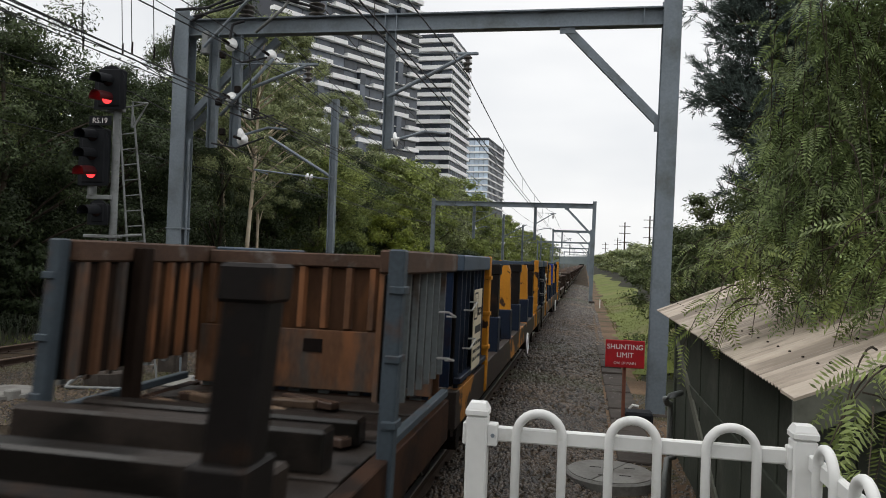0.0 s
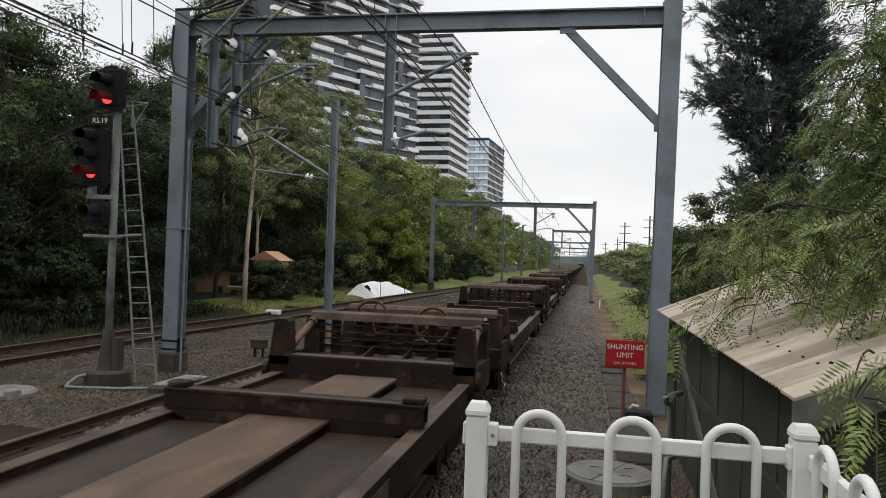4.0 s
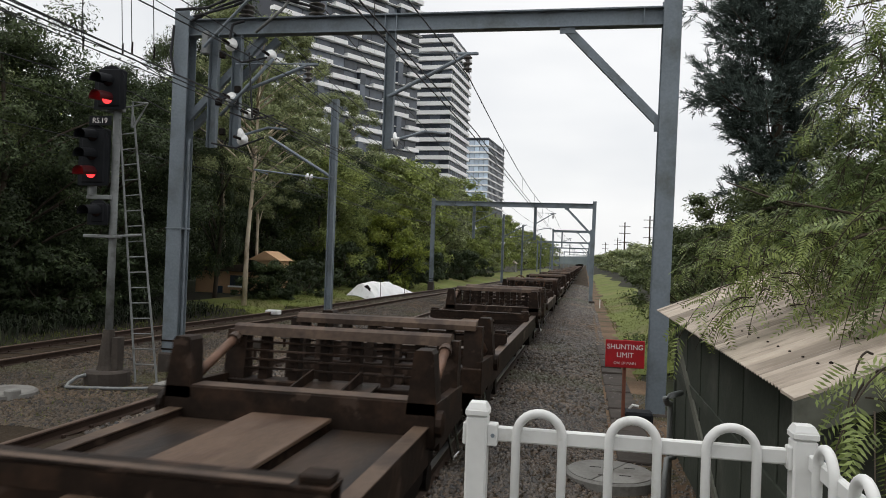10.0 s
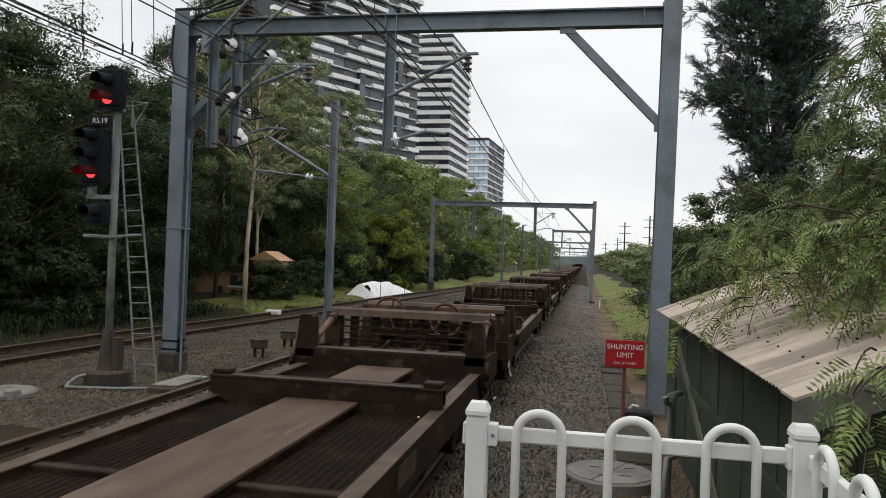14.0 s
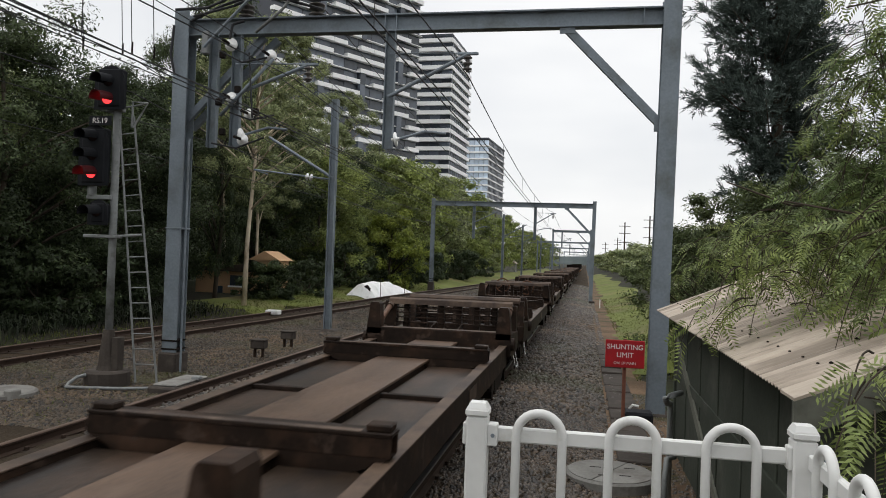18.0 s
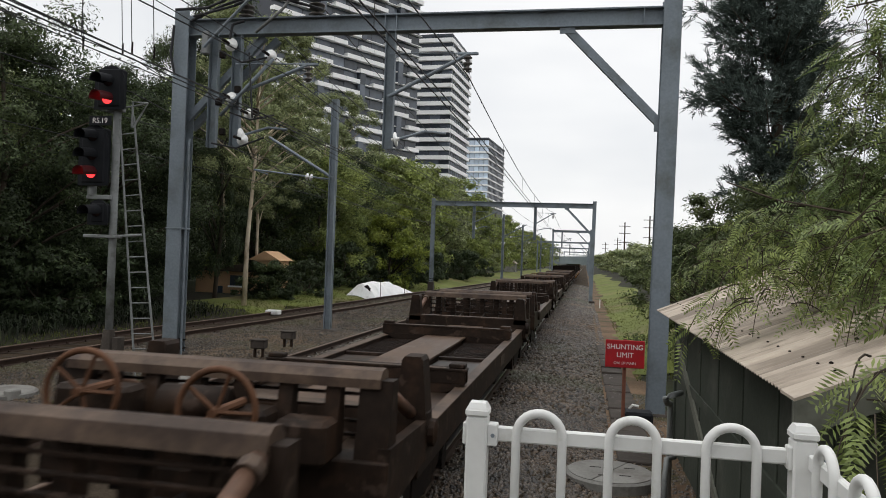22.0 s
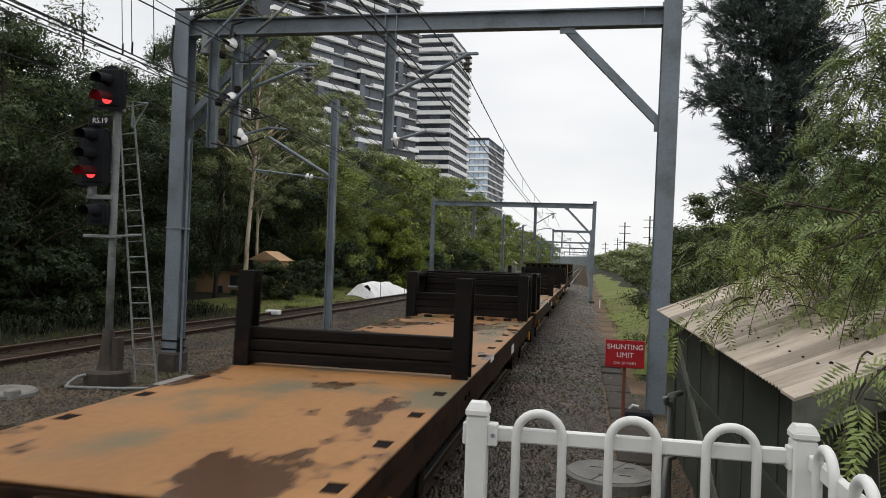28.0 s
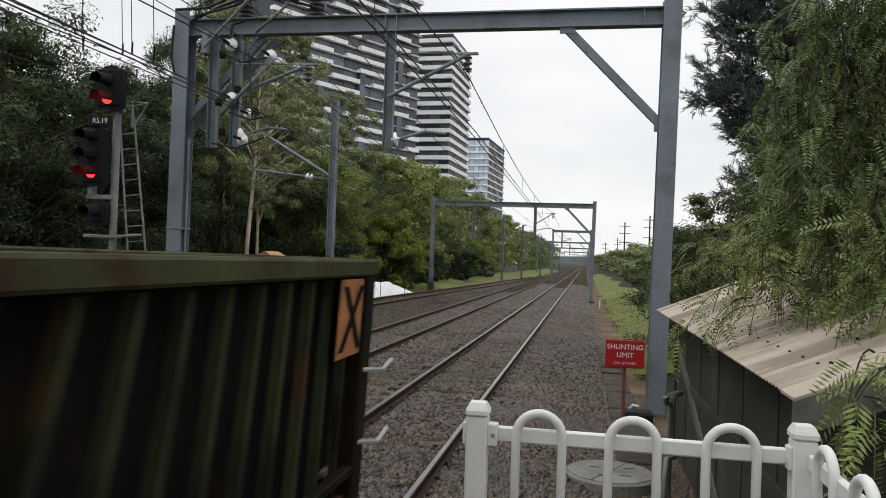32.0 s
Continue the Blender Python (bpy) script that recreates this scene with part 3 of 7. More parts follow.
def blades(name, label, x0f, x1f, y0, y1, count, length, width, material, seed, droop, category):
    """Arching blades rooted in the ground: three-sided strips bent over, many in one mesh."""
    rng = np.random.default_rng(seed)
    vs = []
    for i in range(count):
        y = y0 + (y1 - y0) * rng.random()
        x = x0f(y) + (x1f(y) - x0f(y)) * rng.random()
        z = max(ground_z(x, y), bed_z(x, y) if x > siding_x(y) - 1.9 else -9) - 0.01
        a, L = rng.random() * 6.28, length * (0.45 + 0.8 * rng.random())
        d, q = np.array([math.cos(a), math.sin(a), 0]), np.array([-math.sin(a), math.cos(a), 0]) * width * (0.6 + 0.7 * rng.random())
        b = np.array([x, y, z])
        m = b + d * L * 0.3 * droop + np.array([0, 0, L * 0.6])
        e = b + d * L * (0.45 + 0.45 * droop) + np.array([0, 0, L * (0.95 - 0.5 * droop)])
        vs.append(np.stack([b - q * 0.5, b + q * 0.5, m + q, m - q * 0.9, m - q * 0.9, m + q, e + q * 0.1, e - q * 0.1]))
    tagged(new(name, fast_mesh(name, np.concatenate(vs), np.arange(8 * count), 4, material)), label, category, kind="stuff")


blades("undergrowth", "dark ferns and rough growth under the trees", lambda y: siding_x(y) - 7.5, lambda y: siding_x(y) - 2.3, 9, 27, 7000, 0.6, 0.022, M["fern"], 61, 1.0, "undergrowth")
blades("grass_fringe", "yellow-green grass along the edge of the siding", lambda y: siding_x(y) - 2.4, lambda y: siding_x(y) - 1.45, 14, 60, 7000, 0.14, 0.010, M["drygrass"], 62, 0.6, "grass")
blades("grass_tufts", "green grass tufts on the verge behind the siding", lambda y: siding_x(y) - 5.0, lambda y: siding_x(y) - 2.0, 26.5, 60, 9000, 0.15, 0.012, M["grass"], 63, 0.6, "grass")
blades("strip_tufts", "green grass tufts beside the path", lambda y: 1.25, lambda y: 3.6, 18, 60, 9000, 0.13, 0.012, M["grass"], 64, 0.6, "grass")
blades("track_weeds", "small green weeds growing through the ballast", lambda y: -10.6, lambda y: -7.0, 9, 16, 500, 0.09, 0.008, M["drygrass"], 65, 0.7, "weeds")


def rail_shape(xf, ys, top, zf=lambda y: 0.0):
    """A flat-bottomed rail along x = xf(y); its head or all the rest of it."""
    prof = [(-0.035, -0.014), (-0.028, 0.0), (0.028, 0.0), (0.035, -0.014)] if top else \
        [(-0.07, -0.155), (-0.07, -0.14), (-0.012, -0.118), (-0.012, -0.045), (-0.036, -0.034), (-0.036, -0.0145),
         (0.036, -0.0145), (0.036, -0.034), (0.012, -0.045), (0.012, -0.118), (0.07, -0.14), (0.07, -0.155)]
    s, n = Shape(), len(prof)
    for y in ys:
        s.v += [(xf(y) + u, y, w + zf(y)) for u, w in prof]
    s.f = [(j * n + i, j * n + (i + 1) % n, (j + 1) * n + (i + 1) % n, (j + 1) * n + i) for j in range(len(ys) - 1) for i in range(n)]
    return s


def track(label, xf, y0, y1, sleepers, top, zf=lambda y: 0.0):
    t = thing("railway_track", label, "railway track", kind="structure")
    ys = sorted(set([y0, y1] + [y for y in range(-40, 260, 4) if y0 < y < y1]))
    for side in (-0.7525, 0.7525):
        r = part("rail", rail_shape(lambda y: xf(y) + side, ys, False, zf), M["rail"], t)
        part("running_surface", rail_shape(lambda y: xf(y) + side, ys, True, zf), M[top], r, "rail head worn by wheels")
    sl = Shape().cbox(-1.2, 1.2, -0.11, 0.11, -0.29, -0.145, 0.015).mesh("sleeper", M["sleeper"])
    clip = Shape().cbox(-0.11, 0.11, -0.08, 0.08, -0.145, -0.125, 0.008)
    for side in (-0.7525, 0.7525):
        for d in (-0.09, 0.09):
            clip.cbox(side + d - 0.02, side + d + 0.02, -0.03, 0.03, -0.145, -0.1, 0.006)
    clip.v = clip.v[24:]
    clip.f = [tuple(i - 24 for i in f) for f in clip.f[26:]]
    cm = clip.mesh("clip", M["rail"])
    y, i = sleepers[0], 0
    while y < sleepers[1]:
        ob = part("sleeper", sl, None, t)
        ob.matrix_basis = pose(xf(y) + 0.03 * math.sin(i * 2.3), y, zf(y) + 0.006 * math.sin(i * 1.7), 0, 0, 0.8 * math.sin(i * 3.1))
        if y < 45:
            part("clip", cm, None, ob)
        y, i = y + 0.62, i + 1
    return t


track("railway track with polished rails on timber sleepers", lambda y: TRACK_X, -700, 1500, (4.0, 120.0), "railtop")
track("railway track with brown rails on timber sleepers", lambda y: T2_X, -700, 1500, (8.0, 110.0), "railtop2")
track("rusty siding track curving towards the next track", siding_x, -290, 190, (7.0, 75.0), "railtop2", siding_z)


# ---- overhead line: portals, masts and wires ----
def portal(y, xl, xr, zl, zr, top, drops, label, detail=True):
    """A steel portal over the tracks: two posts, a beam, a brace and the hung drop posts."""
    p = thing("overhead_line_portal", label, "railway gantry", "portals over the tracks")
    w = 0.16 if detail == 2 else 0.125
    for x, z in ((xl, zl), (xr, zr)):
        pieces = [(x - 0.012, x + 0.012, y - 0.15, y + 0.15, top + 0.15), (x - w, x + w, y - 0.17, y - 0.15, top + 0.16), (x - w, x + w, y + 0.15, y + 0.17, top + 0.16)]
        post = None
        for a, b, c, d, e in pieces:
            s = Shape().cbox(a, b, c, d, z, e, 0.004)
            if x == xr and detail:
                s.v = [(vx - 0.09 * (1 - min(1, (vz - z) / (top - z))), vy, vz) for vx, vy, vz in s.v]
            if post is None:
                post = part("post", s, M["galv"], p)
            else:
                part("flange", s, M["galv"], post)
        if detail:
            for dz in (0.45, 0.62, 2.9) if x == xl else ():
                part("band", Shape().cbox(x - w - 0.015, x + w + 0.015, y - 0.185, y + 0.185, z + dz, z + dz + 0.035, 0.006), M["iron"] if dz < 1 else M["galv"], post)
            f = Shape().cbox(x - 0.2, x + 0.2, y - 0.25, y + 0.25, z - 0.35, z + 0.06 + (0.34 if x == xl else 0), 0.03)
            part("footing", f, M["darkcon"], post)
    s = Shape()
    s.cbox(xl, xr - w + 0.004, y - 0.11, y + 0.11, top - 0.03, top, 0.004)
    s.cbox(xl, xr - w + 0.004, y - 0.11, y + 0.11, top - 0.34, top - 0.31, 0.004)
    s.cbox(xl, xr - w + 0.004, y - 0.012, y + 0.012, top - 0.312, top - 0.028, 0.003)
    for x in (drops[0] + 0.1 if drops else 0, drops[0] - 0.13 if drops else 0, xr - 0.5):
        s.cbox(x - 0.01, x + 0.01, y - 0.1, y + 0.1, top - 0.312, top - 0.028, 0.003)
    part("beam", s, M["galv"], p)
    s = Shape()
    a, b = Vector((xr - 1.87, y, top - 0.36)), Vector((xr - 0.17, y, top - 2.12))
    n = Vector((b.z - a.z, 0, a.x - b.x)).normalized() * 0.075
    for dy in (-0.06, 0.05):
        s.add([a + n + Vector((0, dy, 0)), b + n + Vector((0, dy, 0)), b - n + Vector((0, dy, 0)), a - n + Vector((0, dy, 0)),
               a + n + Vector((0, dy + 0.01, 0)), b + n + Vector((0, dy + 0.01, 0)), b - n + Vector((0, dy + 0.01, 0)), a - n + Vector((0, dy + 0.01, 0))],
              [(0, 1, 2, 3), (7, 6, 5, 4), (0, 4, 5, 1), (1, 5, 6, 2), (2, 6, 7, 3), (3, 7, 4, 0)])
    s.add([a + n + Vector((0, -0.05, 0)), b + n + Vector((0, -0.05, 0)), b + n * 0.8 + Vector((0, -0.05, 0)), a + n * 0.8 + Vector((0, -0.05, 0)),
           a + n + Vector((0, 0.05, 0)), b + n + Vector((0, 0.05, 0)), b + n * 0.8 + Vector((0, 0.05, 0)), a + n * 0.8 + Vector((0, 0.05, 0))],
          [(0, 1, 2, 3), (7, 6, 5, 4), (0, 4, 5, 1), (1, 5, 6, 2), (2, 6, 7, 3), (3, 7, 4, 0)])
    brace = part("brace", s, M["galv"], p)
    part("gusset", Shape().cbox(a.x - 0.14, a.x + 0.14, y - 0.075, y - 0.06, a.z - 0.1, a.z + 0.05, 0.003), M["galv"], brace)
    part("gusset", Shape().cbox(b.x - 0.1, b.x + 0.06, y - 0.075, y - 0.06, b.z - 0.16, b.z + 0.12, 0.003), M["galv"], brace)
    for x in drops:
        dp = part("drop_post", Shape().cbox(x - 0.085, x + 0.085, y - 0.02, y - 0.005, top - 2.62, top - 0.34, 0.004), M["galv"], p)
        for a in (x - 0.1, x + 0.085):
            part("flange", Shape().cbox(a, a + 0.015, y - 0.12, y - 0.005, top - 2.62, top - 0.34, 0.004), M["galv"], dp)
    return p


def insulator(parent, a, b, r=0.09, n=4, material="porcelain"):
    """A string of ribbed discs from a to b."""
    a, b = Vector(a), Vector(b)
    d = b - a
    s = Shape()
    length = d.length
    prof = [(0.03, 0)]
    for i in range(n):
        h = length * (i + 0.5) / n
        prof += [(0.035, h - 0.022), (r, h - 0.012), (r, h + 0.008), (0.035, h + 0.02)]
    prof.append((0.03, length))
    s.lathe(prof, (0, 0, 0), "z", 14)
    q = d.to_track_quat("Z", "Y").to_matrix().to_4x4()
    s.v = [tuple(Matrix.Translation(a) @ q @ Vector(v)) for v in s.v]
    return part("insulator", s, M[material], parent, smooth=True)


def cantilever(p, x, y, zb, x1, zt, z1, wire=True):
    """Raking strut, tie and steady arm from a drop post to the wires of one track."""
    part("strut", Shape().tube([(x, y - 0.14, zb), (x1, y - 0.14, zt)], 0.038, 8), M["galv"], p)
    part("tie_rod", Shape().tube([(x, y - 0.14, zt + 0.04), (x1, y - 0.14, zt + 0.02)], 0.012, 6), M["galv"], p)
    part("end_bracket", Shape().cbox(x1 - 0.2, x1 + 0.2, y - 0.17, y - 0.11, zt - 0.02, zt + 0.035, 0.01), M["galv"], p)
    insulator(p, (x1, y - 0.14, zt - 0.02), (x1, y - 0.14, zt - 0.34), 0.085, 3, "brownglaze")
    d = 1 if x1 > x else -1
    insulator(p, (x + d * 0.10, y - 0.14, z1 - 0.02), (x + d * 0.26, y - 0.14, z1), 0.14, 1)
    part("steady_arm", Shape().tube([(x + d * 0.26, y - 0.14, z1), (x + d * 0.75, y - 0.14, z1 + 0.14), (x + d * 1.15, y - 0.14, z1 + 0.10)], 0.026, 6), M["galv"], p)


PORTAL_Y = 14.0
p1 = portal(PORTAL_Y, -8.23, 1.40, -0.13, -0.33, 7.07, [-3.84, -7.53, -7.03], "blue-grey galvanised steel portal carrying the overhead wires across the tracks", 2)
cantilever(p1, -3.84, PORTAL_Y, 5.44, -2.31, 6.24, 4.63)
cantilever(p1, -7.03, PORTAL_Y, 5.50, -5.48, 6.08, 4.70)
part("strut", Shape().tube([(-7.29, 13.8, 5.07), (-6.2, 13.8, 6.2)], 0.036, 8), M["galv"], p1, "tubular strut", smooth=True)
# strain insulators on the line wires, with the wires that end on them
for x, z, r in ((-7.12, 6.50, 0.135), (-6.27, 6.26, 0.125), (-7.07, 5.42, 0.125), (-6.67, 5.10, 0.115), (-6.8, 4.59, 0.12)):
    ins = insulator(p1, (x, 13.72, z), (x, 13.92, z), r, 1)
    part("end_fitting", Shape().tube([(x, 13.72, z), (x - 0.02, 13.5, z + 0.01)], 0.03, 7), M["iron"], ins)
    part("clamp", Shape().cbox(x - 0.16, x + 0.06, 13.93, 13.98, z - 0.05, z + 0.05, 0.01), M["iron"], ins)
for x0, z0, x1, z1 in ((-7.5, 5.5, -7.1, 5.42), (-7.05, 5.12, -6.1, 5.06), (-7.4, 4.5, -6.3, 4.62), (-6.67, 6.3, -6.4, 5.1), (-7.3, 6.35, -6.3, 6.2)):
    part("jumper_lead", Shape().tube([(x0, 13.7, z0), ((x0 + x1) / 2, 13.66, min(z0, z1) - 0.1), (x1, 13.72, z1)], 0.018, 6), M["wire"], p1)
for x, z in ((-7.35, 5.35), (-7.25, 4.75), (-6.95, 5.6), (-7.3, 6.3), (-6.55, 5.15)):
    part("clamp", Shape().cbox(x - 0.06, x + 0.06, 13.78, 13.88, z - 0.07, z + 0.07, 0.015), M["iron"], p1)
for x in (-6.9, -5.4):
    insulator(p1, (x, PORTAL_Y, 7.07), (x, PORTAL_Y, 7.36), 0.16, 3, "brownglaze")
part("cable_loop", Shape().tube([(-8.0, 13.8, 7.0), (-7.3, 13.8, 7.3), (-6.6, 13.8, 7.5), (-5.9, 13.8, 7.35), (-5.2, 13.8, 7.15)], 0.03, 6), M["wire"], p1)
part("cable_loop", Shape().tube([(-7.9, 13.7, 7.05), (-7.0, 13.7, 7.25), (-6.2, 13.7, 7.55), (-5.0, 13.7, 7.45)], 0.025, 6), M["wire"], p1)
part("cable_loop", Shape().tube([(-7.6, 13.6, 6.4), (-7.1, 13.6, 6.9), (-6.6, 13.6, 7.4), (-6.4, 13.6, 7.6)], 0.03, 6), M["galv"], p1)
# knee braces of channel section between the left post and the beam
for x0, z0, x1, z1, yy in ((-8.2, 5.05, -6.55, 6.74, 14.14), (-8.2, 4.9, -6.35, 6.74, 14.36)):
    s = Shape()
    a, b = Vector((x0, yy, z0)), Vector((x1, yy, z1))
    n = Vector((z1 - z0, 0, x0 - x1)).normalized()
    for u0, u1, d0, d1 in ((-0.07, 0.07, -0.05, -0.035), (-0.07, -0.055, -0.035, 0.05), (0.055, 0.07, -0.035, 0.05)):
        q = [e + n * u + Vector((0, d, 0)) for d in (d0, d1) for e, u in ((a, u0), (b, u0), (b, u1), (a, u1))]
        s.add(q, [(0, 1, 2, 3), (7, 6, 5, 4), (0, 4, 5, 1), (1, 5, 6, 2), (2, 6, 7, 3), (3, 7, 4, 0)])
    part("knee_brace", s, M["galv"], p1)
for pts in ([(-8.35, 13.75, 6.9), (-8.4, 13.75, 6.3), (-8.3, 13.75, 5.9)], [(-8.3, 13.7, 7.2), (-7.6, 13.7, 7.22), (-6.9, 13.7, 7.5), (-6.2, 13.7, 7.62), (-5.4, 13.7, 7.3), (-4.9, 13.7, 7.32)],
            [(-7.0, 13.66, 7.25), (-6.4, 13.66, 7.42), (-5.7, 13.66, 7.3), (-5.1, 13.66, 7.5), (-4.4, 13.66, 7.65)], [(-6.9, 13.9, 7.0), (-7.1, 13.8, 6.9), (-7.12, 13.75, 6.6)]):
    part("cable_loop", Shape().tube(pts, 0.028, 6), M["wire"], p1)
part("strut", Shape().tube([(-6.55, 13.7, 6.7), (-6.0, 13.7, 7.15), (-5.55, 13.7, 7.75)], 0.03, 7), M["mast"], p1, smooth=True)
part("junction_box", Shape().cbox(-7.7, -7.56, 13.68, 13.8, 6.3, 6.75, 0.015), M["mast"], p1)
part("cable_pipe", Shape().tube([(-7.93, 13.78, -0.1), (-7.93, 13.78, 4.6)], 0.022, 6), M["galv"], p1)
p2 = portal(52.0, -10.76, 0.48, 0.33, -0.21, 6.5, [-3.53, -7.82], "grey steel portal carrying the overhead wires further down the line")
cantilever(p2, -3.53, 52, 5.0, -2.31, 5.75, 4.6)
cantilever(p2, -7.82, 52, 5.0, -6.3, 5.75, 4.6)
p3 = portal(110.0, -4.8, 0.62, -0.15, -0.15, 7.2, [-3.5], "grey steel portal carrying the overhead wires further down the line", False)
cantilever(p3, -3.5, 110, 5.4, -2.31, 6.0, 4.9)
for yy in (165, 225, 300, 390):
    q = portal(float(yy), -10.5 if yy % 2 else -8.5, 0.6, -0.15, -0.15, 7.1, [-3.5], "grey steel portal carrying the overhead wires further down the line", False)


def mast(x, y, z, top, label, r=0.11, arm=None):
    t = thing("overhead_line_mast", label, "mast", "masts beside the tracks")
    s = Shape()
    s.cbox(x - r, x + r, y - 0.02, y + 0.02, z, top, 0.004)
    s.cbox(x - r, x - r + 0.03, y - r, y + r, z, top, 0.004)
    s.cbox(x + r - 0.03, x + r, y - r, y + r, z, top, 0.004)
    part("post", s, M["galv"], t)
    part("footing", Shape().cbox(x - 0.38, x + 0.38, y - 0.38, y + 0.38, z - 0.4, z + 0.12, 0.05), M["darkcon"], t)
    if arm:
        x1, z1 = arm
        part("strut", Shape().tube([(x, y, z1 - 1.0), (x1, y, z1 + 0.35)], 0.05, 7), M["galv"], t)
        part("arm", Shape().tube([(x, y, z1 - 1.05), (x1 - 0.5 if x1 < x else x1 + 0.4, y, z1 - 0.75), (x1, y, z1 - 0.9)], 0.03, 6), M["galv"], t)
        insulator(t, (x + (x1 - x) * 0.3, y, z1 - 1.0), (x + (x1 - x) * 0.42, y, z1 - 0.95), 0.12, 2)
    return t


mast(-8.30, 23.5, -0.2, 7.52, "grey steel mast with a bracket arm beside the siding", arm=(-10.6, 5.9))
for yy, xx in ((78, -8.6), (100, -8.4), (135, -8.0), (180, -8.0), (240, -8.2)):
    mast(xx, float(yy), -0.1, 7.3, "grey steel mast beside the line further down", 0.12, arm=(xx + 2.4, 5.9))


def wire(name, label, pts, r, sag=0.0, group="overhead wires"):
    """A line from point to point with a little sag in each span."""
    s = Shape()
    path = []
    for a, b in zip(pts[:-1], pts[1:]):
        a, b = Vector(a), Vector(b)
        n = max(2, int((b - a).length / 5)) if sag else 1
        for i in range(n):
            u = i / n
            path.append(a.lerp(b, u) - Vector((0, 0, sag * 4 * u * (1 - u))))
    path.append(Vector(pts[-1]))
    s.tube(path, r, 5)
    return solo(name, s, M["wire"], label, "wire", group)


SPANS = [-200, -130, -70, -24, 14, 52, 110, 165, 225, 300, 390, 600]
for x, off in ((TRACK_X, 0.10), (T2_X, 0.10)):
    zs = [(y, 5.85 if y < 60 else 5.9) for y in SPANS]
    wire("catenary_wire", "dark sagging wire above the track", [(x + off, y, z) for y, z in zs], 0.011, 0.55)
    wire("contact_wire", "taut copper contact wire above the track", [(x + 0.18 * (-1) ** i, y, 4.78) for i, y in enumerate(SPANS)], 0.010)
    wire("contact_wire", "taut copper contact wire above the track", [(x + 0.09 + 0.18 * (-1) ** i, y, 4.80) for i, y in enumerate(SPANS)], 0.010)
    drop = thing("dropper_wires", "thin droppers between the catenary and contact wires", "wire", "overhead wires")
    for y0, y1 in zip(SPANS[3:8], SPANS[4:9]):
        for i in range(1, 6):
            u = i / 6
            y = y0 + (y1 - y0) * u
            part("dropper", Shape().tube([(x + off, y, 4.79), (x + off, y, 5.87 - 0.55 * 4 * u * (1 - u))], 0.006, 4), M["wire"], drop)
wire("siding_wire", "dark wire above the siding", [(-12.3, -60, 5.6), (-10.9, 23.5, 5.6), (-9.9, 60, 5.6), (-7.0, 140, 5.6)], 0.010, 0.3)
wire("siding_wire", "dark wire above the siding", [(-12.3, -60, 4.7), (-11.0, 23.5, 4.75), (-9.9, 60, 4.75), (-7.0, 140, 4.75)], 0.010)
for x, z in ((-7.12, 6.50), (-6.27, 6.26), (-7.07, 5.42), (-6.67, 5.10)):
    wire("line_wire", "dark wire ending on a white insulator", [(x - 0.25, -46, z + 0.25), (x, 13.6, z)], 0.009, 0.25)
    wire("line_wire", "dark wire running on from the portal", [(x + 0.05, 14.0, z), (x - 0.4, 52, z - 0.35)], 0.009, 0.3)
for x, z, sag in ((-6.9, 7.4, 0.5), (-5.4, 7.4, 0.5), (-9.4, 6.3, 0.8), (-9.4, 5.6, 0.8)):
    wire("feeder_cable", "black feeder cable strung along the line", [(x, -46, z + 0.3), (x, 14, z), (x - 0.6, 52, z - 0.6), (x, 110, z)], 0.012, sag)


drop = thing("dropper_wires", "thin paired droppers hanging to the wires near the signal", "wire", "overhead wires")
for a, b in (((-6.81, 9.0, 5.06), (-6.88, 9.0, 6.18)), ((-6.21, 9.0, 4.94), (-6.28, 9.0, 6.15)), ((-6.07, 9.0, 4.96), (-6.14, 9.0, 6.15)), ((-5.74, 9.0, 4.89), (-5.81, 9.0, 6.14))):
    part("dropper", Shape().tube([a, b], 0.006, 5), M["wire"], drop)
    part("clip", Shape().tube([a, (a[0], a[1], a[2] + 0.16)], 0.013, 6), M["iron"], drop)


